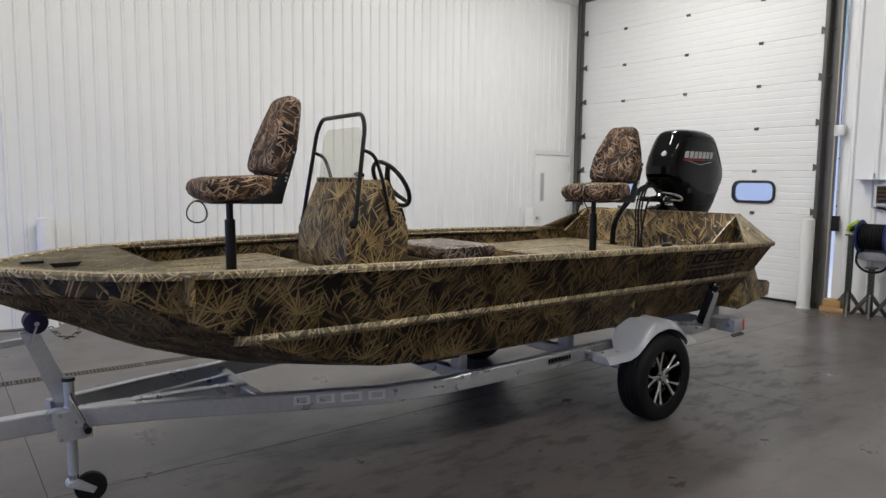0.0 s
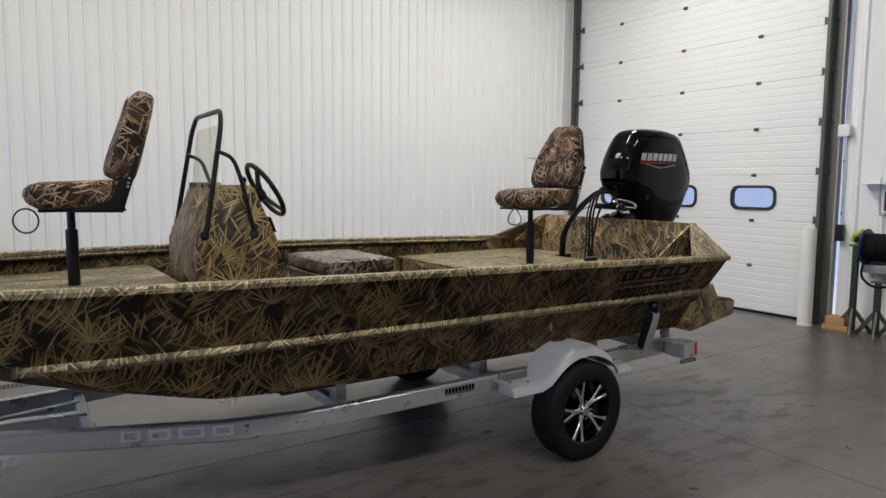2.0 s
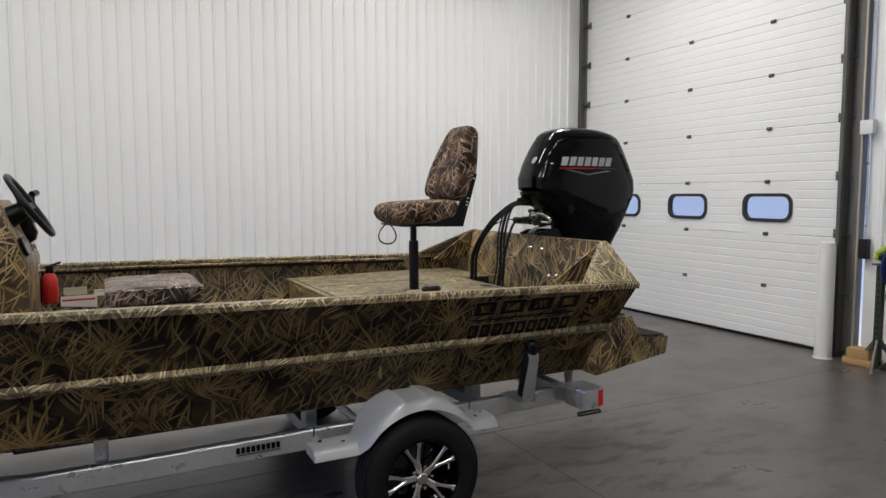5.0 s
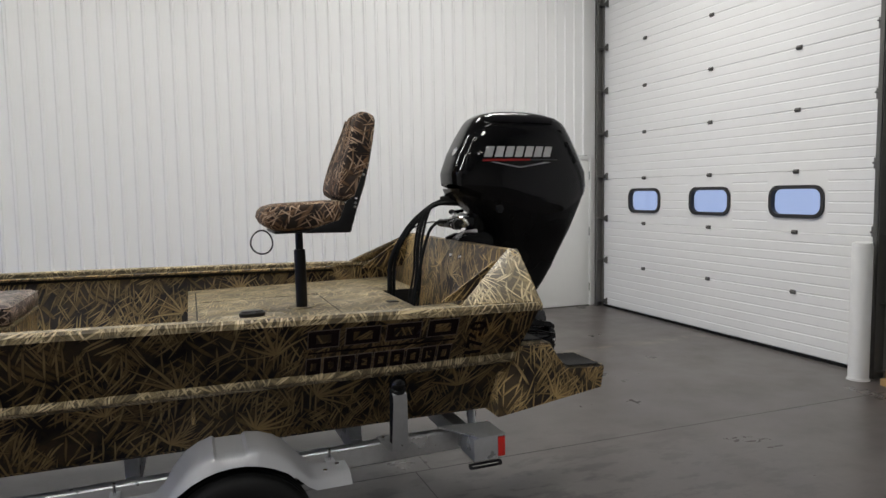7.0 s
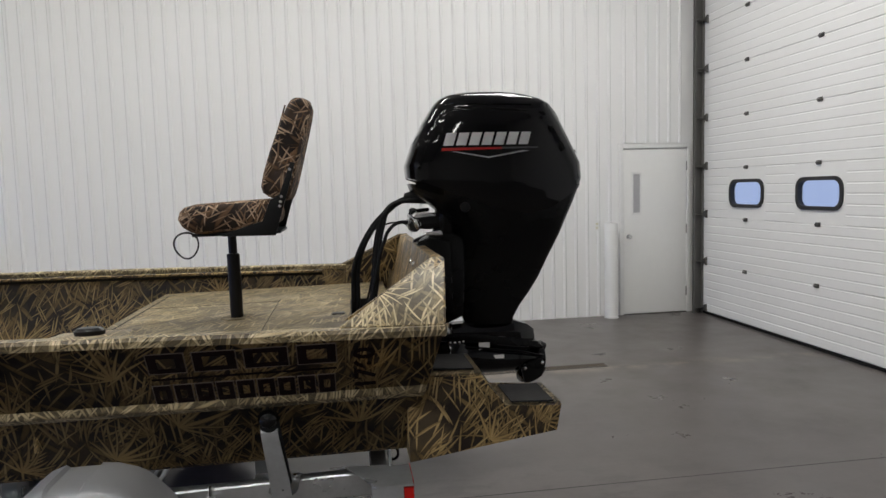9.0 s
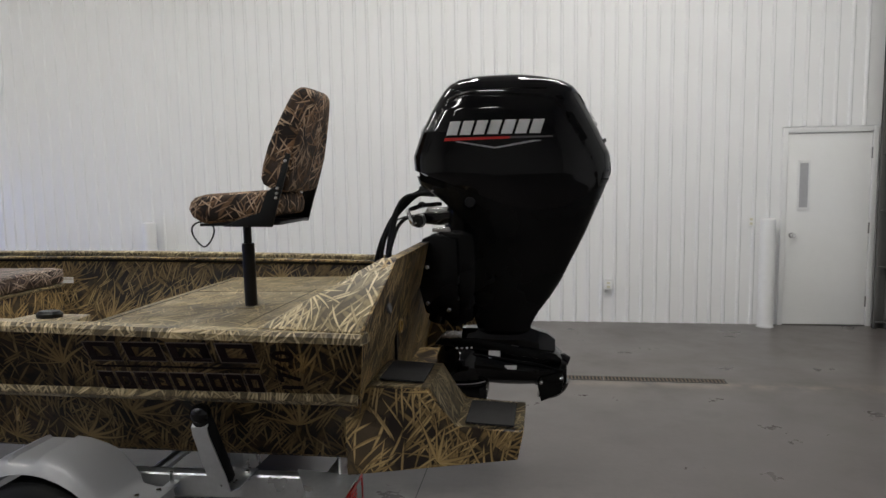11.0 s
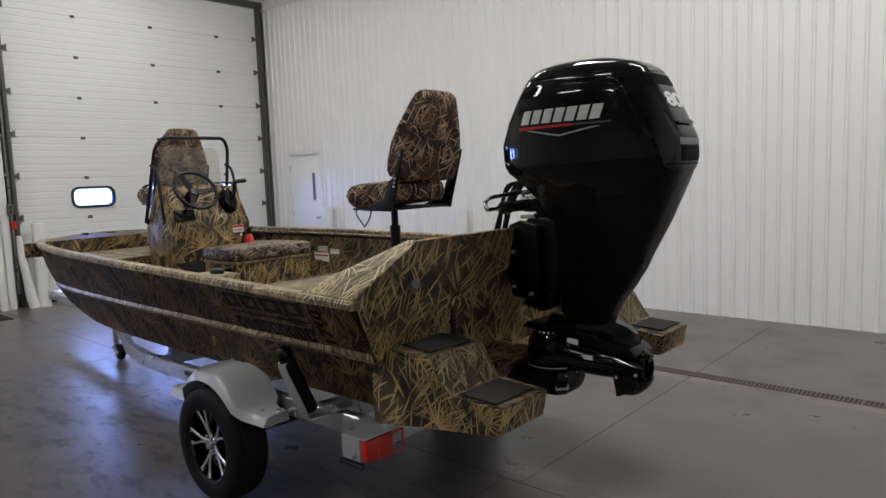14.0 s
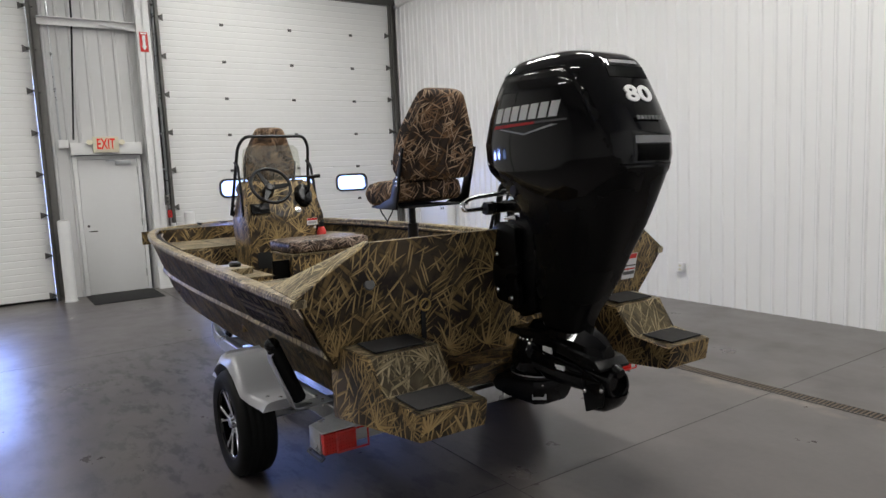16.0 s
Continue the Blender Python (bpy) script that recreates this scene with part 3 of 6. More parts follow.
# ---- ceiling lamps ----
def ceiling_lamp(x, y):
    lamp = thing("ceiling_light", pose(x, y, HIGH - 0.25), "long white ceiling strip light, lit", "ceiling light", "ceiling strip lights")
    part("housing", box(-0.75, 0.75, -0.17, 0.17, 0.03, 0.11, 0.01), "paint_white", lamp)
    part("diffuser", box(-0.70, 0.70, -0.14, 0.14, 0.005, 0.026), "lamp", lamp, "glowing diffuser", 0)
    light = bpy.data.lights.new("strip_light", "AREA")
    light.shape, light.size, light.size_y, light.energy, light.color = "RECTANGLE", 1.40, 0.28, LAMP_WATTS, (1.0, 0.985, 0.942)
    new("strip_light", light).matrix_basis = pose(x, y, HIGH - 0.25)
    for s in (-0.6, 0.6):
        part("hanger", tube([(s, 0, 0.11), (s, 0, 0.26)], 0.006, 6), "chrome", lamp)


for x, y in ((-1.7, 5.4), (1.6, 5.2), (4.1, 5.2), (6.4, 5.2), (7.3, 5.8), (-1.0, -0.2), (1.9, -0.2), (4.4, -0.2), (0.6, -3.4), (3.4, -6.4)):
    ceiling_lamp(x, y)

# the western sky through the door lights: one lamp in each opening, tipped to the floor
for k, y in enumerate((MID - 1.2, MID, MID + 1.2, BAY_S - 0.08 - WIDE / 2 + 1.2, BAY_S - 0.08 - WIDE / 2)):
    light = bpy.data.lights.new("window_light", "AREA")
    light.shape, light.size, light.size_y, light.energy, light.color, light.spread = "RECTANGLE", 0.56, 0.22, WINDOW_WATTS, (0.26, 0.38, 1.0), radians(110)
    ob = new("window_light", light)
    ob.matrix_basis = pose(WEST + 0.012, y, WIN_Z, 90, 0, -90) @ pose(0, 0, 0, -24, 0, 0)

# ---- the boat: x runs aft as in the hall, y = 0 is the keel line, z from the hall floor ----
LEVEL = pose(5.2, 3.705, 0, 0, 0, -0.5) @ pose(-5.2, 0, 0)
PITCH = -0.7                                     # boat and trailer sit a little down by the bow
BOAT = LEVEL @ pose(4.9, 0, 1.2, 0, PITCH, 0) @ pose(-4.9, 0, -1.2)
TRAILER = LEVEL @ pose(4.4, 0, 0.3, 0, PITCH, 0) @ pose(-4.4, 0, -0.3)
boat = thing("jon_boat", BOAT, "flat-decked aluminium boat in straw and black reed camouflage, on its trailer", "boat")


def sheer(x):
    return 1.263 - 0.0215 * (x - 3) - 0.003 * (x - 3) ** 2


STATIONS = ((0.02, 0.02, 0.02, 1.185, 1.150), (0.06, 0.12, 0.12, 1.185, 1.13), (0.25, 0.40, 0.39, 1.185, 1.035), (0.37, 0.54, 0.53, 1.185, 0.985), (0.48, 0.67, 0.66, 1.185, 0.93),
            (0.56, 0.73, 0.72, 1.16, 0.885), (0.74, 0.81, 0.76, 1.077, 0.80), (1.06, 0.90, 0.79, 0.93, 0.69), (1.3, 0.95, 0.80, 0.83, 0.62),
            (1.77, 1.02, 0.79, 0.705, 0.535), (2.2, 1.06, 0.79, 0.675, 0.53), (3.0, 1.105, 0.80, 0.665, 0.56), (4.0, 1.115, 0.80, 0.66, 0.59), (5.14, 1.12, 0.80, 0.655, 0.61))


def hull(x):
    """Half beam at the gunwale and the chine, heights of chine and keel."""
    return [float(np.interp(x, [s[0] for s in STATIONS], [s[k] for s in STATIONS])) for k in (1, 2, 3, 4)]


def rake(x, z):
    """The transom leans aft as it rises."""
    return x + max(0.0, (x - 4.9) / 0.24) * (z - 0.655) * 0.235 if x > 4.9 else x


STRAKE = 0.955


def side(x, z, out=0.0):
    """A point of the port side plate at that station and height."""
    yg, yc, zc, zk = hull(x)
    t = (z - zc) / (sheer(x) - 0.02 - zc)
    return Vector((rake(x, z), -(yc + (yg - yc) * t + out), z))


XS = [0.02, 0.04, 0.06, 0.11, 0.17, 0.21, 0.25, 0.30, 0.36, 0.42, 0.47, 0.52, 0.58, 0.66, 0.74, 0.84, 0.95, 1.06, 1.2, 1.35, 1.5, 1.65, 1.8, 2.0, 2.2, 2.5, 2.8, 3.1, 3.4, 3.7, 4.0, 4.3, 4.6, 4.9, 5.02, 5.14]


def half_section(x):
    yg, yc, zc, zk = hull(x)
    zg = sheer(x) - 0.02
    pts = [(0.0, zk), (yc * 0.5, zk + (zc - zk) * 0.46), (yc - 0.012, zc - 0.006), (yc + 0.004, zc + 0.008)]
    for dz, out in ((-0.030, 0.0), (-0.008, 0.0), (0.006, 0.0), (0.016, 0.002)):
        z = min(max(STRAKE + dz, zc + 0.012 + 0.002 * dz), zg - 0.02)
        pts.append((yc + (yg - yc) * (z - zc) / (zg - zc) + out, z))
    pts.append((yg, zg))
    return pts


rows = []
for x in XS:
    h = half_section(x)
    rows.append([(rake(x, z), -y, z) for y, z in h[::-1]] + [(rake(x, z), y, z) for y, z in h[1:]])
bm = grid(bmesh.new(), rows)
bmesh.ops.solidify(bm, geom=bm.faces[:], thickness=0.004)
part("hull_shell", bm, "camo", boat, smooth=13)
for s in (-1, 1):
    path = [(rake(x, sheer(x)), s * (hull(x)[0] - 0.022), sheer(x) - 0.004) for x in XS[1:]]
    path = [(0.012, 0.0, sheer(0.12) - 0.004)] + path + [(5.275, s * 1.10, sheer(5.2) - 0.006)]
    bm, rws = bmesh.new(), []
    for i, p in enumerate(path):
        d = (Vector(path[min(i + 1, len(path) - 1)]) - Vector(path[max(i - 1, 0)])).normalized()
        out = Vector((d.y, -d.x, 0)) * (1 if s < 0 else -1)
        out = out.normalized() * -1 if out.y * s < 0 else out.normalized()
        rws.append([Vector(p) + out * a + Vector((0, 0, b)) for a, b in ((0.034, -0.026), (0.038, -0.004), (0.030, 0.008), (-0.022, 0.008), (-0.030, 0.0), (-0.030, -0.020), (-0.020, -0.024))])
    grid(bm, rws, True, True)
    part("gunwale", bm, "camo_lit", boat, "rolled gunwale rail, camouflage lightened for light from above", 40)

# side strakes: the lightened camo stands for light caught along the ridge
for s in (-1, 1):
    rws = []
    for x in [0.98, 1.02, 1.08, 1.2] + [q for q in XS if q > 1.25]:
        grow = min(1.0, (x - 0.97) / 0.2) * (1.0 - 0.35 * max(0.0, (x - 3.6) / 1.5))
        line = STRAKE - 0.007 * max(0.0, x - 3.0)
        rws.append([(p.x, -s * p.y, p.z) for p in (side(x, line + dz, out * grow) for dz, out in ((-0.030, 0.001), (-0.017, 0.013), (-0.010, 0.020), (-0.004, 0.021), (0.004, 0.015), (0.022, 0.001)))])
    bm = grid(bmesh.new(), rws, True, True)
    part("side_strake", bm, "camo_lit", boat, "pressed side strake, camouflage lightened for light on its ridge", 50)

# bow cap, decks, cockpit sole and inner sides
ROW = [0.05, 0.12, 0.20, 0.30, 0.40, 0.50, 0.62, 0.76]
bm = grid(bmesh.new(), [[(x, y * (hull(x)[0] - 0.03), sheer(x) - 0.006) for y in (-1, -0.6, 0, 0.6, 1)] for x in ROW])
bmesh.ops.solidify(bm, geom=bm.faces[:], thickness=0.004)
part("bow_cap", bm, "camo_deck", boat, smooth=20)
FRONT, REAR, SOLE = 1.165, 1.092, 0.80


def inner(x, z):
    yg, yc, zc, zk = hull(x)
    t = min(max((z - zc) / (sheer(x) - zc), 0), 1)
    return yc + (yg - yc) * t - 0.035


def deck(name, x0, x1, z, thick=0.02, n=8):
    bm = bmesh.new()
    xs = [x0 + (x1 - x0) * i / n for i in range(n + 1)]
    grid(bm, [[(x, -inner(x, z), z), (x, inner(x, z), z), (x, inner(x, z), z - thick), (x, -inner(x, z), z - thick)] for x in xs], True, True)
    return part(name, bm, "camo_deck", boat, "sandy matt camouflage deck", 20)


deck("front_deck", 0.74, 1.80, FRONT)
deck("rear_deck", 3.80, 4.945, REAR)
for y0, y1 in ((-inner(5.05, REAR), -0.30), (0.35, inner(5.05, REAR))):
    part("well_side_deck", box(4.946, 5.165, y0, y1, REAR - 0.02, REAR, 0.002), "camo_deck", boat, "sandy matt camouflage deck")
deck("cockpit_sole", 1.74, 3.86, SOLE)
bm = box(0.742, 0.765, -0.92, 0.92, FRONT, sheer(0.76) - 0.008)
part("bow_riser", bm, "camo", boat)
for x, top in ((1.785, FRONT - 0.022), (3.80, REAR - 0.022)):
    w = inner(x, 0.95) - 0.01
    part("bulkhead", box(x, x + 0.016, -w, w, SOLE, top, 0.003), "camo", boat)
for s in (-1, 1):
    xs = [0.76 + (4.95 - 0.76) * i / 24 for i in range(25)]
    bm = grid(bmesh.new(), [[(x, s * (inner(x, z) + 0.008), z) for z in (([0.80, 0.92, 1.0, 1.1] if x > 1.75 else [FRONT - 0.02, FRONT, FRONT + 0.02, FRONT + 0.04]) + [sheer(x) - 0.024])] for x in xs])
    bmesh.ops.solidify(bm, geom=bm.faces[:], thickness=0.003)
    part("side_lining", bm, "camo", boat, smooth=20)
    # solid black strip in place of the shaded rod recess below the rail
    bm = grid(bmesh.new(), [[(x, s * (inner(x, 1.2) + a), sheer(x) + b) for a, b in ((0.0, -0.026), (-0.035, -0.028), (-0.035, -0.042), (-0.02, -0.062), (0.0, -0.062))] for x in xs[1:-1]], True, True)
    part("rod_recess_shade", bm, "dark", boat, "black strip for the shaded recess under the gunwale")
    bm = grid(bmesh.new(), [[(x, s * (inner(x, 1.2) + a), sheer(x) + b) for a, b in ((-0.036, -0.024), (-0.046, -0.030), (-0.046, -0.040), (-0.036, -0.043))] for x in xs[1:-1]], True, True)
    part("inner_rail", bm, "camo", boat)

# raised transom and its corner gussets
bm = bmesh.new()
outline = [(-1.115, 1.208), (-0.80, 1.412), (0.80, 1.412), (1.115, 1.208), (0.80, 0.655), (0.0, 0.61), (-0.80, 0.655)]
front = [bm.verts.new((5.10 + (z - 0.655) * 0.235, y, z)) for y, z in outline]
back = [bm.verts.new((5.145 + (z - 0.655) * 0.235, y, z)) for y, z in outline]
bm.faces.new(front), bm.faces.new(back[::-1])
for i in range(len(outline)):
    j = (i + 1) % len(outline)
    bm.faces.new((front[i], front[j], back[j], back[i]))
bevel(bm, [e for e in bm.edges], 0.005)
part("transom", bm, "camo", boat, smooth=25)
for s in (-1, 1):
    bm = bmesh.new()
    top = [(4.90, s * 1.088, 1.219), (5.265, s * 1.118, 1.213), (5.322, s * 0.79, 1.418), (5.265, s * 0.79, 1.418)]
    a, b = [bm.verts.new(p) for p in top], [bm.verts.new((p[0], p[1], p[2] - 0.02)) for p in top]
    bm.faces.new(a), bm.faces.new(b[::-1])
    for i in range(4):
        bm.faces.new((a[i], a[(i + 1) % 4], b[(i + 1) % 4], b[i]))
    bevel(bm, bm.edges[:], 0.006)
    # hull camo in its lightened copy, as the gusset faces up
    part("corner_gusset", bm, "camo_lit", boat, smooth=25)
    part("corner_web", prism([(4.92, 1.19), (5.25, 1.40), (5.25, 1.19)], "y", s * 0.80 - 0.008, s * 0.80 + 0.008), "camo", boat)

# stern steps either side of the motor, narrower towards the back
for s in (-1, 1):
    def edge_y(x, outer):
        return s * (0.925 - 0.075 * (x - 5.14) / 0.63 if outer else 0.55)

    prof = [(5.14, 0.640), (5.14, 0.930), (5.235, 0.968), (5.44, 0.955), (5.53, 0.812), (5.775, 0.800), (5.752, 0.690)]
    bm = bmesh.new()
    rws = [[bm.verts.new((x, edge_y(x, o), z)) for x, z in prof] for o in (True, False)]
    bm.faces.new(rws[0]), bm.faces.new(rws[1][::-1])
    for i in range(len(prof)):
        j = (i + 1) % len(prof)
        bm.faces.new((rws[0][i], rws[0][j], rws[1][j], rws[1][i]))
    bevel(bm, bm.edges[:], 0.008)
    step = part("stern_step", bm, "camo", boat, smooth=25)
    # sheet of lightened camo paints the overhead light onto the step top
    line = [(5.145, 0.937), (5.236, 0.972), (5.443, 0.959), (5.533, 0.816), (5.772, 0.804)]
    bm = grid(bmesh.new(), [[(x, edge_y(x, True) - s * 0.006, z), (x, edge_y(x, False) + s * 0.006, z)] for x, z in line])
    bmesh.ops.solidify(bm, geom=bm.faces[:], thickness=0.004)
    part("step_top", bm, "camo_lit", step, "camouflage top plate, lightened for overhead light", 20)
    ya, yb = sorted((s * 0.60, s * 0.845))
    part("grip_pad", box(-0.082, 0.082, ya, yb, 0.0, 0.006, m=pose(5.335, 0, 0.9705, 0, 3.6, 0)), "pad", step, "black grit non-slip pad")
    part("grip_pad", box(-0.088, 0.088, ya, yb - 0.02 if s > 0 else yb, 0.0, 0.006, m=pose(5.652, 0, 0.8145, 0, 2.9, 0)), "pad", step, "black grit non-slip pad")
part("jet_shelf", prism([(5.14, 0.80), (5.36, 0.80), (5.36, 0.78), (5.14, 0.62)], "y", -0.34, 0.34, 0.006), "camo", boat)


# stern lettering on both sides, as plain dark blocks in the letters' places
def on_side(quads, s, mat, name, label, out=0.003):
    bm = bmesh.new()
    for x0, x1, z0, z1 in quads:
        n = max(1, int((x1 - x0) / 0.05))
        for i in range(n):
            a, b = x0 + (x1 - x0) * i / n, x0 + (x1 - x0) * (i + 1) / n
            ps = [side(x, z, out) for x, z in ((a, z0), (b, z0), (b, z1), (a, z1))]
            bm.faces.new([bm.verts.new((p.x, p.y if s < 0 else -p.y, p.z)) for p in ps])
    bmesh.ops.remove_doubles(bm, verts=bm.verts[:], dist=0.0004)
    bmesh.ops.solidify(bm, geom=bm.faces[:], thickness=0.001)
    return part(name, bm, mat, boat, label)


def block_letter(x0, x1, z0, z1, w=0.012, e=0.0):
    """One plain block in the place of a letter, with a slot through it."""
    e = e or (x1 - x0) * 0.26
    return ((x0, x1, z0, z0 + w), (x0, x1, z1 - w, z1), (x0, x0 + e, z0 + w, z1 - w), (x1 - e, x1, z0 + w, z1 - w))


for s in (-1, 1):
    for x0, x1 in ((4.255, 4.375), (4.405, 4.545), (4.575, 4.720), (4.755, 4.885)):
        on_side(block_letter(x0, x1, 1.092, 1.166, 0.017, 0.030), s, "decal_dark", "name_block", "dark block lettering shape", 0.0035)
        on_side(block_letter(x0 - 0.0042, x1 + 0.0042, 1.088, 1.170, 0.0032, 0.0032), s, "decal_edge", "name_edge", "thin pale lettering edge", 0.0025)
    on_side([(4.255, 4.885, 1.062, 1.070)], s, "decal_dark", "name_rule", "dark rule")
    for i in range(9):
        x0 = 4.252 + i * 0.0708
        on_side(block_letter(x0, x0 + 0.057, 0.964, 1.040, 0.020, 0.017), s, "decal_dark", "model_block", "dark block lettering shape", 0.0035)
        on_side(block_letter(x0 - 0.0035, x0 + 0.0605, 0.9605, 1.0435, 0.003, 0.003), s, "decal_edge", "model_edge", "thin pale lettering edge", 0.0025)
p, q = side(5.0, 1.0, 0.006), side(5.0, 1.10, 0.006)
lean = math.degrees(math.atan2(q.y - p.y, 0.10))
words("model_number", "1760", 0.104, pose(4.988, side(4.99, 1.055, 0.004).y, 1.055, 90 - lean, 0, 0) @ pose(0, 0, 0, 0, 0, 90), "decal_dark", boat, 0.002, 0.98, 0.003)

# fittings
part("transom_ring", tube([(5.262, -0.50 + 0.026 * math.cos(a), 1.10 + 0.026 * math.sin(a)) for a in [k * math.pi / 8 for k in range(16)]], 0.005, 8, closed=True), "brass", boat, "brass eye ring")
part("drain_plate", lathe([(0.0, 0.006), (0.022, 0.007), (0.027, 0.0)], 20, m=pose(5.146 + (1.231 - 0.655) * 0.235, -0.785, 1.231, 0, 76.8, 0)), "ink", boat, "round silver badge")
part("safety_strap", box(5.20, 5.21, -0.512, -0.488, 0.86, 1.08, 0.003, m=pose(0.035, 0, 0)), "black_steel", boat, "black hanging strap")
plate = part("gunwale_plate", prism([(3.90, -1.075), (3.94, -0.925), (4.17, -0.925), (4.205, -1.075)], "z", 1.196, 1.232, 0.006), "camo_lit", boat, "raised camouflage corner plate")
part("pole_socket", lathe([(0.0, 0.026), (0.040, 0.024), (0.052, 0.014), (0.050, 0.0)], 24, m=pose(4.052, -0.99, 1.232) @ Matrix.Diagonal((1, 0.62, 1, 1))), "black_steel", plate, "black oval pole socket")
for x0, x1, y0, y1 in ((4.55, 4.553, -0.5, 0.5), (3.86, 4.55, 0.42, 0.423), (3.842, 3.850, -0.86, 0.86)):
    part("deck_seam", box(x0, x1, y0, y1, REAR, REAR + 0.0015), "dark", boat, "dark hatch seam", 0)
for x0, x1, y0, y1 in ((0.9, 1.75, -0.40, -0.397), (0.9, 1.75, 0.45, 0.453)):
    part("deck_seam", box(x0, x1, y0, y1, FRONT, FRONT + 0.0015), "dark", boat, "dark hatch seam", 0)
bm = box(4.947, 5.165, -0.30, 0.35, 0.86, 0.864)
for x0, x1, y0, y1 in ((4.947, 4.951, -0.296, 0.346), (4.947, 5.165, -0.30, -0.296), (4.947, 5.165, 0.346, 0.35)):
    box(x0, x1, y0, y1, 0.864, REAR - 0.002, bm=bm)
part("cable_well", bm, "dark", boat, "dark open cable well in the deck", 0)
part("well_bar", tube([(5.03, -0.296, 1.035), (5.03, 0.346, 1.035)], 0.006, 8), "galv", boat, "pale pipe across the cable well")
part("deck_latch", box(4.855, 4.915, -0.12, -0.06, REAR, REAR + 0.004, 0.0015), "black_steel", boat, "black flush hatch latch")
part("bow_cleat", prism([(0.0, 0.0), (0.05, 0.0), (0.07, 0.022), (-0.07, 0.022), (-0.05, 0.0)], "y", -0.01, 0.01, 0.004, m=pose(0.36, -0.28, sheer(0.36))), "black_steel", boat, "black bow cleat")
part("bow_light", box(0.20, 0.30, -0.03, 0.03, sheer(0.3) - 0.002, sheer(0.3) + 0.01, 0.005), "black_steel", boat)
for y, z in ((-0.62, 1.30), (-0.42, 1.17), (-0.34, 1.16), (-0.2, 1.33), (-0.06, 1.33)):
    part("transom_bolt", lathe([(0.0, 0.010), (0.010, 0.008), (0.014, 0.0)], 10, m=pose(5.10 + (z - 0.655) * 0.235, y, z, 0, -76.8, 0)), "chrome", boat, "bright bolt head")
for x, z, w, h, mt in ((2.43, 1.035, 0.21, 0.085, "white"), (2.41, 1.105, 0.135, 0.05, "cream"), (2.58, 1.085, 0.12, 0.042, "white")):
    y = inner(x, z) - 0.004
    lab = part("warning_label", box(x - w / 2, x + w / 2, y - 0.002, y, z - h / 2, z + h / 2), mt, boat, "pale warning label on the inner side", 0)
    part("label_band", box(x - w * 0.45, x + w * 0.45, y - 0.0032, y - 0.0024, z + h * 0.12, z + h * 0.26), "red" if w > 0.2 else "strip", lab, "printed band", 0)
lab = part("stern_label", box(0, 0.0015, -0.05, 0.05, -0.075, 0.075, m=pose(5.147 + (1.12 - 0.655) * 0.235, 0.86, 1.12, 0, 13.2, 0)), "white", boat, "white and red capacity label", 0)
for z0, z1, mt in ((0.045, 0.072, "red"), (0.0, 0.008, "ink"), (-0.02, -0.012, "red"), (-0.05, -0.03, "ink")):
    part("label_band", box(0.0016, 0.0024, -0.045, 0.045, z0, z1, m=pose(5.147 + (1.12 - 0.655) * 0.235, 0.86, 1.12, 0, 13.2, 0)), mt, lab, "printed band", 0)

# ---- the trailer ----
trailer = thing("boat_trailer", TRAILER, "galvanised single-axle boat trailer with silver fenders", "trailer")


def beam(points, w, h, bev=0.006):
    """A rectangular tube along points (top centre line), width w across, height h."""
    bm, rws = bmesh.new(), []
    pts = [Vector(p) for p in points]
    for i, p in enumerate(pts):
        d = pts[min(i + 1, len(pts) - 1)] - pts[max(i - 1, 0)]
        side_v = Vector((d.y, -d.x, 0)).normalized()
        e = bev
        rws.append([p + side_v * a + Vector((0, 0, b)) for a, b in ((-w / 2, -e), (-w / 2 + e, 0), (w / 2 - e, 0), (w / 2, -e), (w / 2, e - h), (w / 2 - e, -h), (-w / 2 + e, -h), (-w / 2, e - h))])
    return grid(bm, rws, True, True)


RAIL = [(0.30, 0.09, 0.565), (0.8, 0.24, 0.556), (1.30, 0.40, 0.532), (1.9, 0.585, 0.510), (2.3, 0.66, 0.508), (2.7, 0.70, 0.520), (3.1, 0.72, 0.530), (3.6, 0.73, 0.537), (4.4, 0.735, 0.540), (5.02, 0.735, 0.548)]
for s in (-1, 1):
    rail = part("side_rail", beam([(x, s * y, z) for x, y, z in RAIL], 0.06, 0.098), "galv", trailer, smooth=20)
    if s < 0:
        def on_rail(x, dz):
            return (x, -float(np.interp(x, [p[0] for p in RAIL], [p[1] for p in RAIL])) - 0.036, float(np.interp(x, [p[0] for p in RAIL], [p[2] for p in RAIL])) + dz)

        def rail_blocks(quads, mat, name, label):
            bm = bmesh.new()
            for x0, x1, z0, z1 in quads:
                bm.faces.new([bm.verts.new(on_rail(x, z)) for x, z in ((x0, z0), (x1, z0), (x1, z1), (x0, z1))])
            bmesh.ops.solidify(bm, geom=bm.faces[:], thickness=0.001)
            part(name, bm, mat, rail, label, 0)
        for x0, x1 in ((1.420, 1.508), (1.540, 1.640), (1.672, 1.790), (1.826, 1.924)):
            rail_blocks(block_letter(x0, x1, -0.066, -0.012, 0.012, 0.018), "white", "maker_block", "white block lettering shape")
        rail_blocks([(3.128 + i * 0.024, 3.146 + i * 0.024, -0.052, -0.022) for i in range(9)] + [(3.13, 3.34, -0.062, -0.058)], "decal_dark", "dealer_blocks", "small dark lettering shapes")
part("tongue", beam([(-1.35, 0, 0.545), (0.2, 0, 0.535), (1.32, 0.0, 0.50)], 0.075, 0.10), "galv", trailer)
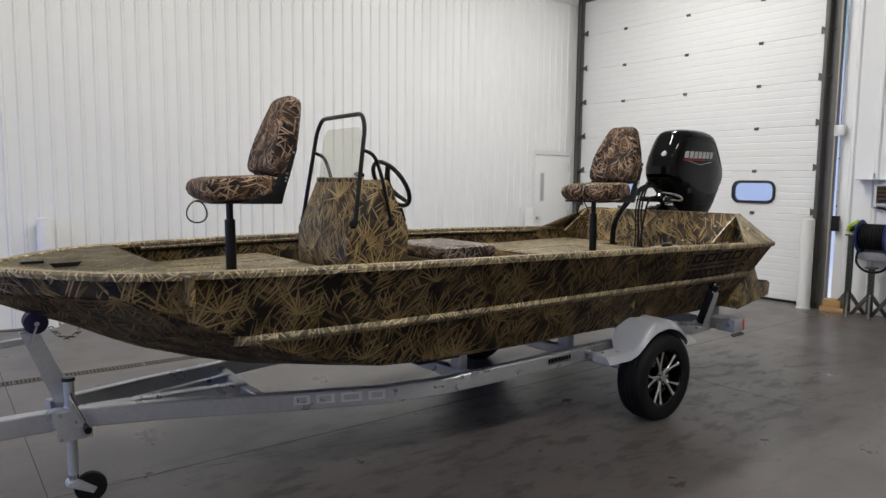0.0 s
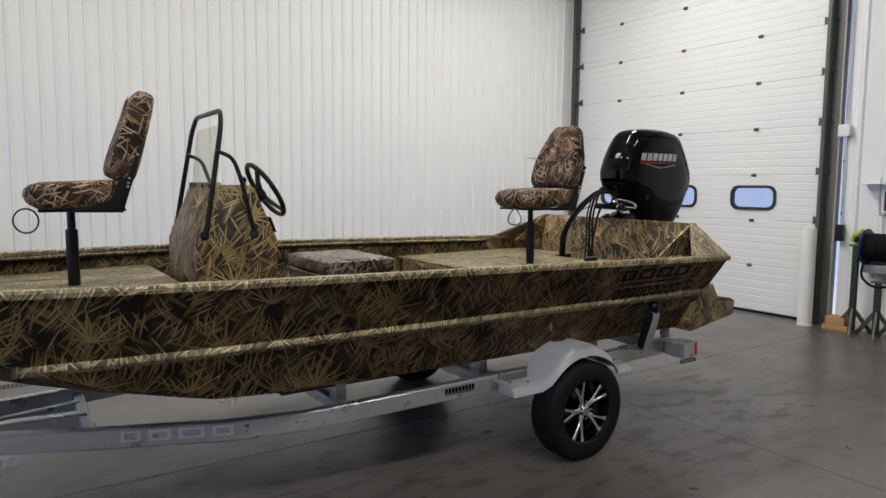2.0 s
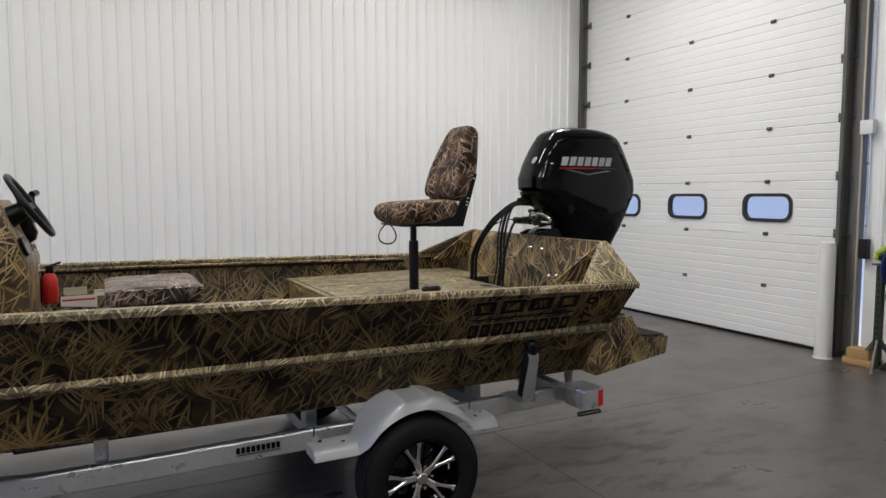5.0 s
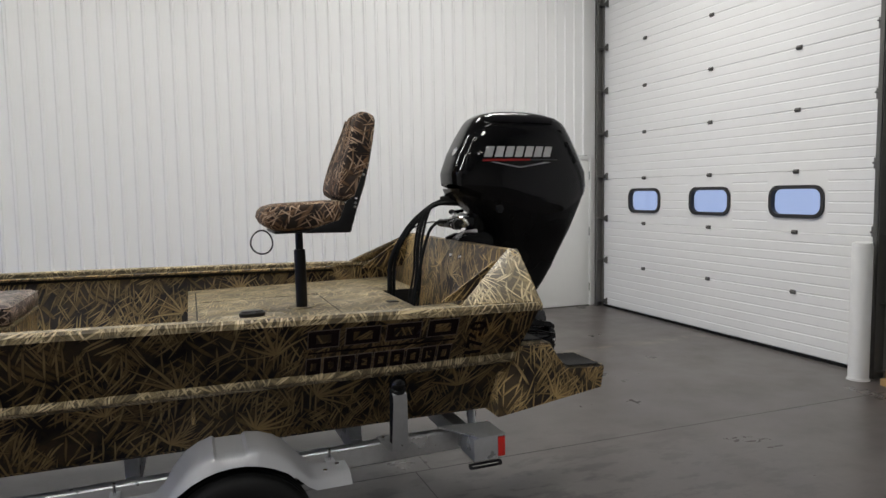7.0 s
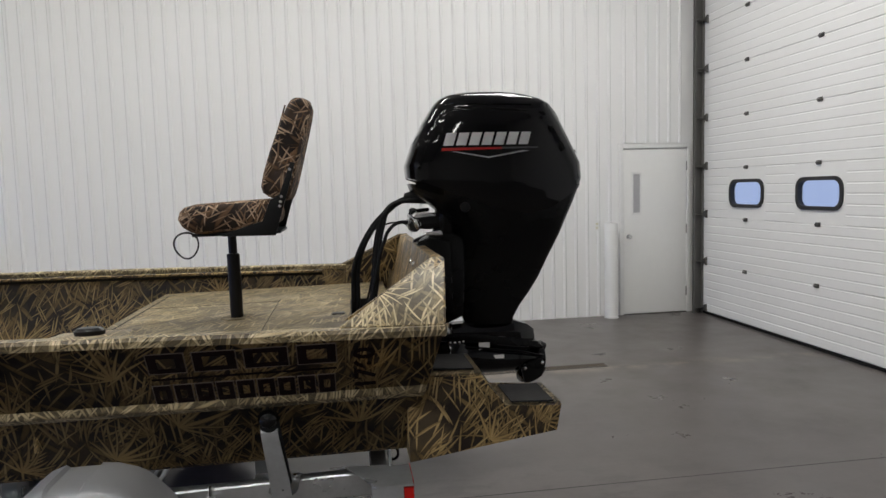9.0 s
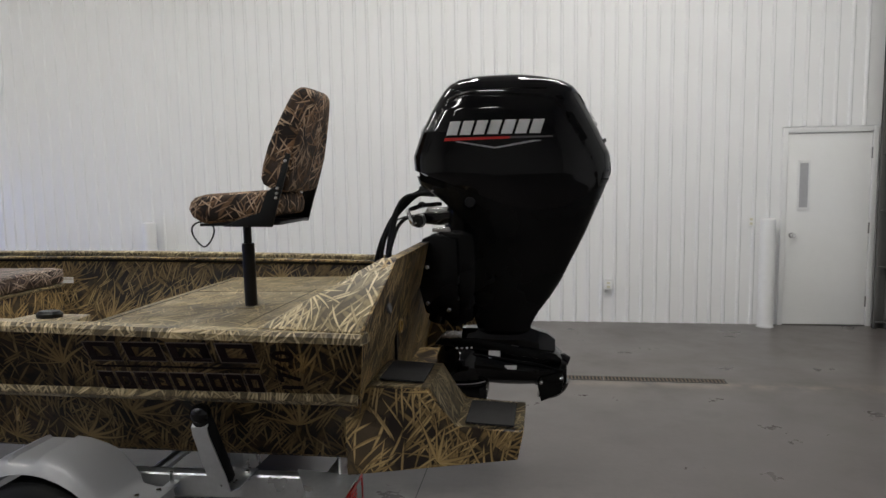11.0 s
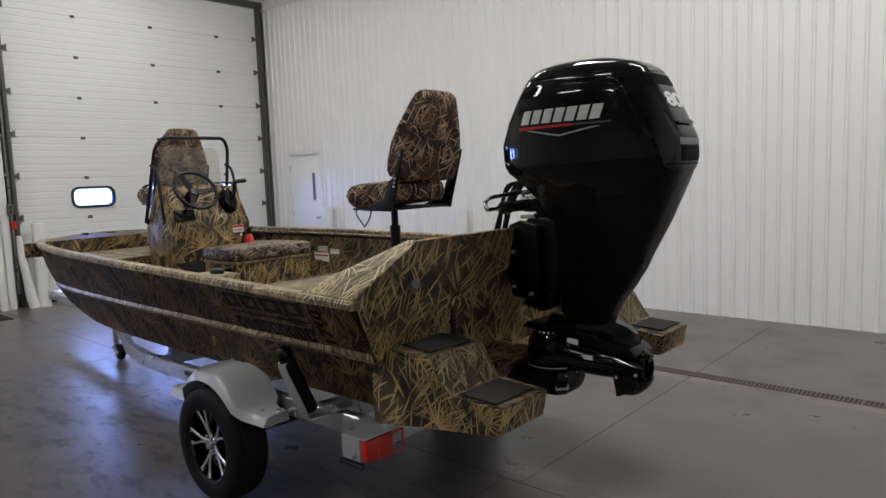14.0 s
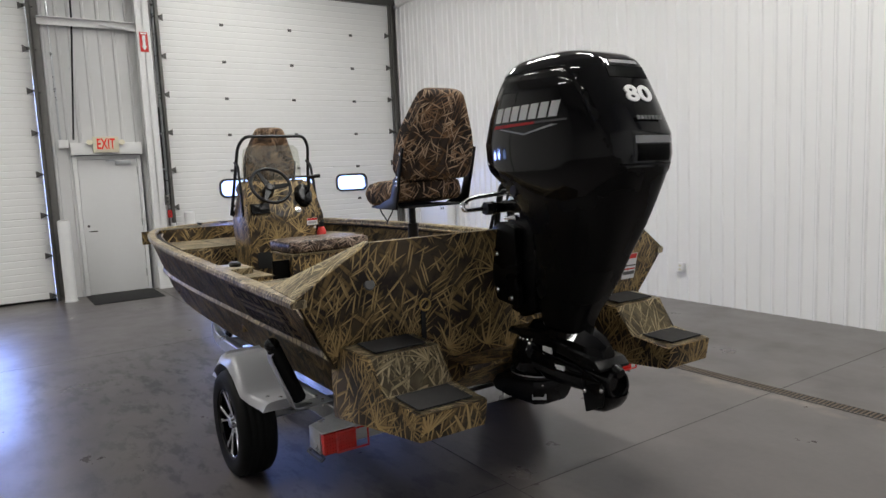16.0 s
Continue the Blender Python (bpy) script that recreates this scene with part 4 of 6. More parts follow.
part("coupler", prism([(-1.62, 0.50), (-1.60, 0.56), (-1.50, 0.585), (-1.30, 0.56), (-1.30, 0.47), (-1.58, 0.47)], "y", -0.05, 0.05, 0.012), "galv", trailer)
for x, y, z in ((1.31, 0.41, 0.505), (2.55, 0.68, 0.50), (3.55, 0.72, 0.50), (4.55, 0.73, 0.51)):
    part("cross_member", beam([(x, -y, z), (x, 0, z - 0.02), (x, y, z)], 0.06, 0.07), "galv", trailer)
part("rear_beam", box(5.005, 5.075, -0.80, 0.80, 0.47, 0.555, 0.006), "galv", trailer)
part("brace", beam([(0.5, 0.03, 0.50), (1.30, 0.22, 0.50)], 0.05, 0.07), "galv", trailer)
for s in (-1, 1):
    bunk = part("bunk", box(2.2, 5.05, s * 0.52 - 0.045, s * 0.52 + 0.045, 0.0, 0.04, 0.01, m=pose(0, 0, 0.585, 0, 0.2, 0)), "bead", trailer, "carpeted bunk board")
    for x in (2.55, 3.55, 4.55):
        part("bunk_bracket", box(x - 0.03, x + 0.03, s * 0.52 - 0.05, s * 0.52 + 0.05, 0.49, 0.60, 0.004), "galv", trailer)
part("axle", tube([(3.97, -0.95, 0.31), (3.97, 0.95, 0.31)], 0.03, 10), "galv", trailer)
for s in (-1, 1):
    part("spring", tube([(3.62, s * 0.74, 0.44), (3.8, s * 0.74, 0.37), (3.97, s * 0.74, 0.345), (4.14, s * 0.74, 0.37), (4.32, s * 0.74, 0.44)], 0.018, 6), "black_steel", trailer)


def fender(s):
    """Stepped plastic mudguard: a sloping arch over the tyre, a dipped crown, a foot plate fore and aft."""
    line = [(3.440, 0.470), (3.443, 0.522), (3.56, 0.524), (3.66, 0.527), (3.695, 0.547), (3.73, 0.598), (3.775, 0.650), (3.83, 0.692), (3.885, 0.714), (3.897, 0.701), (3.95, 0.702),
            (4.003, 0.701), (4.015, 0.714), (4.07, 0.706), (4.13, 0.678), (4.18, 0.637), (4.22, 0.592), (4.255, 0.552), (4.29, 0.534), (4.36, 0.532), (4.43, 0.531), (4.435, 0.482)]
    mid, rws = Vector((3.968, 0.305)), []
    for x, z in line:
        d = Vector((x, z)) - mid
        arch = min(1.0, max(0.0, (x - 3.66) / 0.06)) * min(1.0, max(0.0, (4.31 - x) / 0.06))
        lip = (mid + d.normalized() * 0.352) * arch + Vector((x, 0.470 if x < 4 else 0.482)) * (1 - arch)
        edge, o = s * (1.015 + 0.062 * arch), Vector((x, z))
        a, b, c = o.lerp(lip, 0.06), o.lerp(lip, 0.20), o.lerp(lip, 0.40)
        thin = (mid - o).normalized() * 0.006
        skin = [(s * (0.865 - 0.065 * arch), o), (edge - s * 0.070, o), (edge - s * 0.046, a), (edge - s * 0.028, b), (edge - s * 0.018, c), (edge, lip), (edge - s * 0.012, lip + thin * 0.3)]
        skin += [(edge - s * 0.030, c + thin), (edge - s * 0.042, b + thin), (edge - s * 0.060, a + thin), (edge - s * 0.076, o + thin), (s * (0.865 - 0.065 * arch), o + thin)]
        rws.append([(q.x, y, q.y) for y, q in skin])
    f = part("fender", grid(bmesh.new(), rws, True, True), "fender", trailer, "silver-grey stepped mudguard", 38)
    for x in (3.50, 3.60, 4.33, 4.39):
        part("fender_bolt", lathe([(0.0, 0.008), (0.010, 0.006), (0.012, 0.0)], 8, m=pose(x, s * (0.90 if x in (3.50, 4.39) else 0.95), 0.523 if x < 4 else 0.531)), "chrome", f)
    for x in (3.50, 4.38):
        part("fender_arm", box(x - 0.02, x + 0.02, min(s * 0.74, s * 0.99), max(s * 0.74, s * 0.99), 0.500, 0.512), "galv", f)
        part("arm_bolt", tube([(x, s * 0.79, 0.47), (x, s * 0.79, 0.56)], 0.007, 8), "chrome", f)


def wheel(s):
    w = part("wheel", lathe([(0.05, 0.06), (0.06, 0.0), (0.165, -0.02), (0.188, 0.0), (0.19, 0.085), (0.198, 0.092), (0.20, 0.085), (0.195, -0.09), (0.165, -0.10), (0.05, -0.10)], 48, m=pose(3.97, s * 0.985, 0.309, -90 * s, 0, 0)), "black_gloss", trailer, "black alloy wheel with machined spokes")
    prof = [(0.192, 0.078), (0.205, 0.098), (0.245, 0.108), (0.282, 0.102), (0.300, 0.085), (0.308, 0.055), (0.309, 0.0), (0.308, -0.055), (0.300, -0.085), (0.282, -0.102), (0.245, -0.108), (0.205, -0.098), (0.192, -0.078)]
    part("tyre", lathe(prof, 64, m=pose(3.97, s * 0.985, 0.309, -90 * s, 0, 0)), "rubber", w, "black rubber tyre")
    bm = bmesh.new()
    for k in range(4):
        lathe([(0.3085, -0.055 + k * 0.036), (0.3105, -0.052 + k * 0.036), (0.3105, -0.030 + k * 0.036), (0.3085, -0.027 + k * 0.036)], 64, bm, pose(3.97, s * 0.985, 0.309, -90 * s, 0, 0))
    part("tread", bm, "rubber", w)
    face = pose(3.97, s * 0.985, 0.309, -90 * s, 0, 0)
    for k in range(5):
        a = radians(35 + 72 * k)
        bm = bmesh.new()

        def bar(points, widths):
            rws = []
            for i, (r, t, h) in enumerate(points):
                w = widths[i]
                rws.append([(r, t - w, h - 0.004), (r, t - w * 0.6, h), (r, t + w * 0.6, h), (r, t + w, h - 0.004), (r, t + w * 0.9, h - 0.018), (r, t - w * 0.9, h - 0.018)])
            grid(bm, rws, True, True)
        bar([(0.030, 0.0, 0.062), (0.060, 0.0, 0.068), (0.088, 0.0, 0.071)], (0.018, 0.0155, 0.019))
        for d in (-1, 1):
            bar([(0.080, 0.006 * d, 0.0712), (0.112, 0.0155 * d, 0.074), (0.150, 0.029 * d, 0.079), (0.172, 0.037 * d, 0.083), (0.186, 0.042 * d, 0.086)], (0.0105, 0.0090, 0.0092, 0.0110, 0.0205))
        bm.transform(face @ Matrix.Rotation(a, 4, "Z"))
        part("spoke", bm, "alu", w, "machined bright forked spoke", 25)
    part("hub_cap", lathe([(0.0, 0.086), (0.024, 0.085), (0.030, 0.080), (0.032, 0.045)], 24, m=face), "chrome", w, "chrome hub cap")
    for k in range(5):
        a = radians(71 + 72 * k)
        part("lug_nut", lathe([(0.0, 0.072), (0.008, 0.070), (0.010, 0.045)], 6, m=face @ pose(0.056 * math.cos(a), 0.056 * math.sin(a), 0)), "chrome", w)
    part("rim_edge", lathe([(0.186, 0.078), (0.190, 0.0905), (0.197, 0.0935), (0.200, 0.086)], 48, m=face), "black_gloss", w)


def guide(s):
    """Padded upright guide beside the stern: leaning black pad with a domed top, bent steel strap outside it."""
    low, top = Vector((4.668, s * 0.895, 0.585)), Vector((4.645, s * 1.005, 0.872))
    d = (top - low).normalized()
    g = part("guide_pad", tube([low, low + d * 0.012, top - d * 0.01, top], [0.028, 0.036, 0.036, 0.030], 14), "rubber", trailer, "black padded side guide")
    part("guide_cap", ball(top + d * 0.012, 0.038), "black_gloss", g, "shiny black rubber dome")
    n = Vector((0, s, -s * d.y / d.z)).normalized() if abs(d.z) > 0.1 else Vector((0, s, 0))
    path = [Vector((4.668, s * 0.735, 0.556)), Vector((4.668, s * 0.90, 0.556)), low + n * 0.045 + Vector((0, 0, -0.012)), low + n * 0.046 + d * 0.05, top + n * 0.044 - d * 0.05, top + n * 0.036 - d * 0.022, top + n * 0.005 - d * 0.012]
    bm, rws = bmesh.new(), []
    for i, p in enumerate(path):
        t = (path[min(i + 1, 6)] - path[max(i - 1, 0)]).normalized()
        up = t.cross(Vector((1, 0, 0))) * 0.006
        w = Vector((0.055 if i < 2 else 0.036 if i < 4 else 0.030, 0, 0))
        rws.append([p - w, p + w, p + w + up, p - w + up])
    grid(bm, rws, True, True)
    part("guide_bracket", bm, "galv", g, "bent galvanised strap", 25)
    for x in (4.63, 4.705):
        part("guide_bolt", tube([(x, s * 0.79, 0.54), (x, s * 0.79, 0.578)], 0.009, 6), "chrome", g)


def tail_lamp(s):
    """Red lamp at the back of a folded steel box on the rail's end, slotted black plate below."""
    y0, y1 = sorted((s * 0.825, s * 0.988))
    bm = box(5.000, 5.118, y0, y1, 0.470, 0.572, 0.003)
    prism([(4.90, s * 0.765), (5.156, s * 0.80), (5.156, s * 0.99), (5.02, s * 0.99)], "z", 0.5725, 0.580, 0.002, bm=bm)
    body = part("lamp_bracket", bm, "galv", trailer, "folded galvanised lamp box")
    lens = part("tail_lens", box(5.119, 5.158, y0 + 0.004, y1 - 0.002, 0.474, 0.568, 0.007), "red_lens", body, "red tail lamp lens")
    bm = bmesh.new()
    for i in range(11):
        for j in range(6):
            ball((5.158, y0 + 0.016 + i * 0.0130, 0.485 + j * 0.0145), 0.0048, bm, (0.5, 1, 1), 8)
    part("lens_dots", bm, "red_lens", lens)
    part("lens_rim", ring([(y0 + 0.002, 0.472), (y1, 0.472), (y1, 0.570), (y0 + 0.002, 0.570)], [(y0 + 0.010, 0.480), (y1 - 0.008, 0.480), (y1 - 0.008, 0.562), (y0 + 0.010, 0.562)], 0.0, 0.004), "red", lens, "", 0).matrix_basis = pose(5.1585, 0, 0, 0, 0, 90) @ Matrix.Diagonal((1, -1, 1, 1))
    slot = rounded(5.055, 0.0, 0.165, 0.030, 0.012)
    bm = ring(slot, rounded(5.055, 0.0, 0.135, 0.010, 0.004), 0.0, 0.006)
    bm.transform(pose(0, s * 0.985, 0.452) @ pose(5.055, 0, 0, 60 * s, 0, 0) @ pose(-5.055, 0, 0))
    part("plate_holder", bm, "black_steel", body, "black slotted plate holder", 20)
    part("stern_bracket", box(5.078, 5.088, min(s * 0.72, s * 0.80), max(s * 0.72, s * 0.80), 0.50, 0.645, 0.003), "galv", trailer)
    part("tie_hook", tube([(5.10 + 0.020 * math.cos(a), s * 0.72, 0.600 + 0.026 * math.sin(a)) for a in [k * math.pi / 8 for k in range(16)]], 0.006, 8, closed=True), "black_steel", trailer, "black hook")
    part("tie_strap", tube(bend([(5.10, s * 0.72, 0.62), (5.075, s * 0.72, 0.70), (5.12, s * 0.73, 0.78)], 0.03), 0.007, 8), "black_steel", trailer, "black tie-down strap")


for s in (-1, 1):
    fender(s)
    wheel(s)
    guide(s)
    tail_lamp(s)

# winch post with bow roller, and the jack
post = part("winch_post", prism([(0.335, 0.53), (0.44, 0.53), (0.27, 0.955), (0.185, 0.955)], "y", -0.035, 0.035, 0.008), "galv", trailer)
part("bow_roller", lathe([(0.0, 0.055), (0.035, 0.055), (0.055, 0.045), (0.048, 0.0), (0.055, -0.045), (0.035, -0.055), (0.0, -0.055)], 24, m=pose(0.258, 0, 0.998, 90, 0, 0)), "navy", post, "dark blue rubber bow roller")
part("roller_axle", tube([(0.258, -0.075, 0.998), (0.258, 0.075, 0.998)], 0.012, 10), "chrome", post)
for s in (-1, 1):
    part("roller_arm", beam([(0.225, s * 0.066, 0.91), (0.262, s * 0.066, 1.01)], 0.010, 0.03), "galv", post)
part("winch_arm", beam([(-0.10, 0, 0.90), (0.22, 0, 0.925)], 0.05, 0.03), "galv", post)
part("winch_strap", beam([(-0.04, -0.01, 0.985), (0.25, -0.01, 0.965)], 0.045, 0.004, 0.001), "black_steel", post, "black winch strap")
part("winch", lathe([(0.0, 0.05), (0.06, 0.05), (0.06, 0.042), (0.035, 0.04), (0.035, -0.04), (0.06, -0.042), (0.06, -0.05), (0.0, -0.05)], 24, m=pose(-0.05, 0, 0.93, 90, 0, 0)), "black_steel", post)
bm = bmesh.new()
for k in range(13):
    t = k / 12
    c = Vector((0.32 + 0.16 * t, -0.05, 0.965 - 0.28 * t * (1 - t) + 0.02 * t))
    tube([c + Vector((0.013 * math.cos(a), (0.008 if k % 2 else 0) * math.sin(a), (0 if k % 2 else 0.008) * math.sin(a))) for a in [q * math.pi / 4 for q in range(8)]], 0.0025, 5, bm, True)
part("safety_chain", bm, "chrome", post, "thin steel safety chain")
jack = part("tongue_jack", tube([(0.377, -0.095, 0.215), (0.377, -0.095, 0.70)], 0.0255, 16), "galv", trailer, "zinc swivel jack with a wheel")
part("jack_cap", lathe([(0.0, 0.02), (0.030, 0.016), (0.033, 0.0)], 16, m=pose(0.377, -0.095, 0.70)), "black_steel", jack)
part("jack_inner", tube([(0.377, -0.095, 0.155), (0.377, -0.095, 0.235)], 0.023, 14), "chrome", jack)
part("jack_plate", box(0.307, 0.467, -0.150, -0.142, 0.405, 0.56, 0.004), "galv", jack)
for px in (0.325, 0.449):
    for pz in (0.42, 0.545):
        part("clamp_bolt", tube([(px, -0.16, pz), (px, -0.05, pz)], 0.008, 8), "chrome", jack)
part("jack_clamp", box(0.332, 0.422, -0.14, -0.060, 0.46, 0.54, 0.006), "galv", jack)
part("jack_crank", tube(bend([(0.377, -0.125, 0.64), (0.377, -0.18, 0.62), (0.427, -0.19, 0.50), (0.427, -0.22, 0.49)], 0.02), 0.008, 8), "chrome", jack)
part("crank_knob", tube([(0.427, -0.21, 0.49), (0.427, -0.28, 0.485)], [0.014, 0.018], 10), "black_steel", jack, "black crank knob")
part("jack_fork", prism([(0.337, 0.168), (0.347, 0.183), (0.407, 0.183), (0.477, 0.128), (0.457, 0.103)], "y", -0.135, -0.055, 0.004), "galv", jack)
part("jack_wheel", lathe([(0.0, 0.028), (0.055, 0.028), (0.075, 0.02), (0.078, 0.0), (0.075, -0.02), (0.055, -0.028), (0.0, -0.028)], 28, m=pose(0.452, -0.095, 0.1275, 90, 0, 0)), "rubber", jack, "black jack wheel")

# ---- the outboard motor, x and z as in the boat, y = 0 its middle ----
motor = thing("outboard_motor", LEVEL, "large glossy black outboard motor with jet drive on the transom", "outboard motor")
ZS = [0.99, 1.05, 1.12, 1.235, 1.32, 1.40, 1.445, 1.50, 1.56, 1.62, 1.68, 1.73, 1.81, 1.918, 2.017, 2.075, 2.105, 2.13, 2.150, 2.164, 2.172]
XF = [5.53, 5.51, 5.497, 5.497, 5.505, 5.512, 5.505, 5.47, 5.42, 5.352, 5.268, 5.25, 5.244, 5.283, 5.336, 5.372, 5.392, 5.415, 5.450, 5.510, 5.60]
XB = [5.785, 5.80, 5.86, 5.932, 5.972, 6.012, 6.034, 6.057, 6.082, 6.108, 6.132, 6.143, 6.137, 6.085, 6.034, 6.002, 5.980, 5.940, 5.870, 5.80, 5.73]
HY = [0.075, 0.080, 0.088, 0.103, 0.118, 0.140, 0.155, 0.172, 0.188, 0.200, 0.208, 0.212, 0.214, 0.210, 0.202, 0.190, 0.178, 0.160, 0.135, 0.10, 0.05]


def cowl_point(z, a, grow=0.0):
    """A point on the cowl at that height; a turns from aft (0) round by port."""
    f, b, h = [float(np.interp(z, ZS, v)) for v in (XF, XB, HY)]
    c, s = math.cos(a), math.sin(a)
    e = 2 / 4.2
    cx, rx = (f + b) / 2 + 0.02, (b - f) / 2
    x = (f + b) / 2 + (rx + grow) * math.copysign(abs(c) ** e, c)
    taper = 1 - 0.13 * max(0.0, (x - cx) / rx) ** 2 - 0.16 * max(0.0, (cx - x) / rx) ** 2
    sunk = min(1.0, max(0.0, (panel_top(x) - z) / 0.014)) * min(1.0, max(0.0, (abs(s) - 0.55) / 0.2)) if z > 1.55 else 0.0
    sunk = sunk * sunk * (3 - 2 * sunk)
    return x, -(h + grow - 0.007 * sunk) * taper * math.copysign(abs(s) ** e, s), z


def panel_top(x):
    """The shoulder crease over the sunk side panel of the cowl."""
    return float(np.interp(x, [5.30, 5.36, 5.42, 5.50, 5.84, 5.90, 5.94, 6.02, 6.07, 6.10], [1.80, 1.98, 2.06, 2.088, 2.068, 2.045, 1.99, 1.86, 1.76, 1.50]))


def cowl_y(x, z):
    """The port face of the cowl at x and z."""
    lo, hi = 0.0, math.pi
    for _ in range(30):
        mid = (lo + hi) / 2
        if cowl_point(z, mid)[0] > x:
            lo = mid
        else:
            hi = mid
    return cowl_point(z, lo)[1]


def seam(x):
    return float(np.interp(x, [5.24, 5.40, 5.554, 5.692, 5.829, 5.951, 6.12], [1.752, 1.695, 1.637, 1.582, 1.560, 1.582, 1.682]))


N = 128
ANG = [2 * math.pi * k / N for k in range(N)]
lower = [[cowl_point(z, a, -0.004) for a in ANG] for z in [0.99, 1.02, 1.08, 1.15, 1.235, 1.32, 1.40, 1.445, 1.5, 1.56, 1.62, 1.68, 1.72]]
part("drive_leg", grid(bmesh.new(), lower, True, True), "black_satin", motor, "black lower cowl and leg", 50)
rows = []
for k in range(66):
    t = k / 65
    row = []
    for a in ANG:
        z = 1.6
        for _ in range(4):
            s0 = seam(cowl_point(z, a)[0])
            z = s0 + (2.172 - s0) * (1 - (1 - t) ** 1.5)
        row.append(cowl_point(min(z, 2.172), a))
    rows.append(row)
skirt = [[(x * 0.985 + 0.015 * 5.7, y * 0.96, z + 0.003) for x, y, z in rows[0]]]
cowl = part("top_cowl", grid(bmesh.new(), skirt + rows, True, True), "black_gloss", motor, "glossy black top cowl", 60)


def on_cowl(quads, out, mat, name, label, n=6, parent=None):
    """Thin sheets lying on the port cowl face; each quad is four (x, z) corners."""
    bm = bmesh.new()
    for a, b, c, d in quads:
        rws = []
        for i in range(n + 1):
            t = i / n
            row = []
            for j in range(3):
                u = j / 2
                x = (a[0] * (1 - t) + b[0] * t) * (1 - u) + (d[0] * (1 - t) + c[0] * t) * u
                z = (a[1] * (1 - t) + b[1] * t) * (1 - u) + (d[1] * (1 - t) + c[1] * t) * u
                row.append((x, cowl_y(x, z) - out, z))
            rws.append(row)
        grid(bm, rws)
    bmesh.ops.solidify(bm, geom=bm.faces[:], thickness=0.0008)
    return part(name, bm, mat, parent or cowl, label, 60)


X0, X1 = 5.415, 5.872
for i in range(7):
    w = (X1 - X0 - 0.03) / 7
    x, top = X0 + i * w, 0.020
    z0, z1 = 1.897, 1.958

    def sl(px, z):
        return (px + (z - z0) * 0.32, z)
    p, q = x + 0.002, x + w - 0.010
    on_cowl([(sl(p, z0), sl(q, z0), sl(q, z1), sl(p, z1))], 0.0022, "white", "badge_block", "white slanted badge block", 3)
on_cowl([((5.408, 1.872), (5.70, 1.876), (5.70, 1.886), (5.411, 1.886))], 0.002, "red", "red_stripe", "red stripe under the badge")
on_cowl([((5.70, 1.877), (5.885, 1.878), (5.885, 1.886), (5.70, 1.886))], 0.0019, "ink", "stripe_fade", "dull end of the stripe")
on_cowl([((5.455, 1.868), (5.635, 1.834), (5.635, 1.841), (5.475, 1.870)), ((5.635, 1.834), (5.84, 1.866), (5.80, 1.868), (5.635, 1.841))], 0.002, "silver", "silver_chevron", "silver chevron line")
on_cowl([((5.895, 2.058), (5.925, 2.056), (6.036, 1.872), (6.005, 1.858))], 0.0012, "black_satin", "side_slot", "dark air slot", 10)
for a, b in (((5.40, 2.095), (5.86, 2.088)),):
    on_cowl([((a[0], a[1]), (b[0], b[1]), (b[0], b[1] + 0.006), (a[0], a[1] + 0.006))], 0.002, "black_satin", "shoulder_line", "fine moulded line", 10)
on_cowl([((5.285, 1.70), (5.40, 1.66), (5.40, 1.69), (5.285, 1.735))], 0.003, "black_satin", "side_latch", "black side latch", 4, motor)


def on_stern(z0, z1, wide, out, mat, name, label):
    """A thin band lying round the aft face of the cowl."""
    bm = grid(bmesh.new(), [[cowl_point(z0 + (z1 - z0) * j / 4, wide * (i / 8 - 1), out) for i in range(17)] for j in range(5)])
    bmesh.ops.solidify(bm, geom=bm.faces[:], thickness=-0.001)
    return part(name, bm, mat, cowl, label, 60)


on_stern(1.772, 1.800, 0.25, 0.003, "silver", "rear_band", "satin silver band on the rear grip")
# grip and intake are flat black bands, coloured for the shade in their recesses
on_stern(1.706, 1.768, 0.21, 0.002, "black_matt", "rear_grip", "flat black band for the shade in the grip recess")
on_stern(2.026, 2.072, 0.34, 0.002, "black_matt", "rear_intake", "flat black band for the shade in the rear air intake")
on_stern(2.084, 2.098, 0.20, 0.002, "silver", "rear_bar", "small silver lettering bar")
on_stern(1.690, 1.698, 0.60, 0.0015, "black_steel", "rear_line", "fine moulded line")
slope = math.degrees(math.atan2(6.085 - 6.034, 2.017 - 1.918))
words("power_number", "80", 0.094, pose(6.066, 0.0, 1.958, 0, 0, 90) @ pose(0, 0, 0, 90 - slope, 0, 0), "white", cowl, 0.006, 1.5, 0.003)
bm = bmesh.new()
for i in range(7):
    box(-0.07 + i * 0.02, -0.055 + i * 0.02, 0.0, 0.004, -0.008, 0.008, bm=bm)
bm.transform(pose(6.12, 0, 1.868, -20, 0, 90))
part("script_bar", bm, "ink", cowl, "small silver script shape")
part("cowl_badge", lathe([(0.0, 0.004), (0.024, 0.003), (0.027, 0.0)], 20, m=pose(5.292, -0.05, 1.935, 0, -62, 0)), "silver", cowl, "round silver front badge")

# clamp bracket, swivel, steering link and hoses
for y in (-0.10, 0.10):
    part("clamp_bracket", prism([(5.285, 1.43), (5.35, 1.455), (5.45, 1.43), (5.46, 1.06), (5.30, 1.08), (5.27, 1.20)], "y", y - 0.02, y + 0.02, 0.01), "black_satin", motor)
    for bx, bz in ((5.31, 1.13), (5.31, 1.30), (5.41, 1.10)):
        part("clamp_bolt", lathe([(0.0, 0.012), (0.010, 0.010), (0.014, 0.0)], 10, m=pose(bx, y + math.copysign(0.02, y), bz, 90 if y < 0 else -90, 0, 0)), "chrome", motor, "bright clamp bolt")
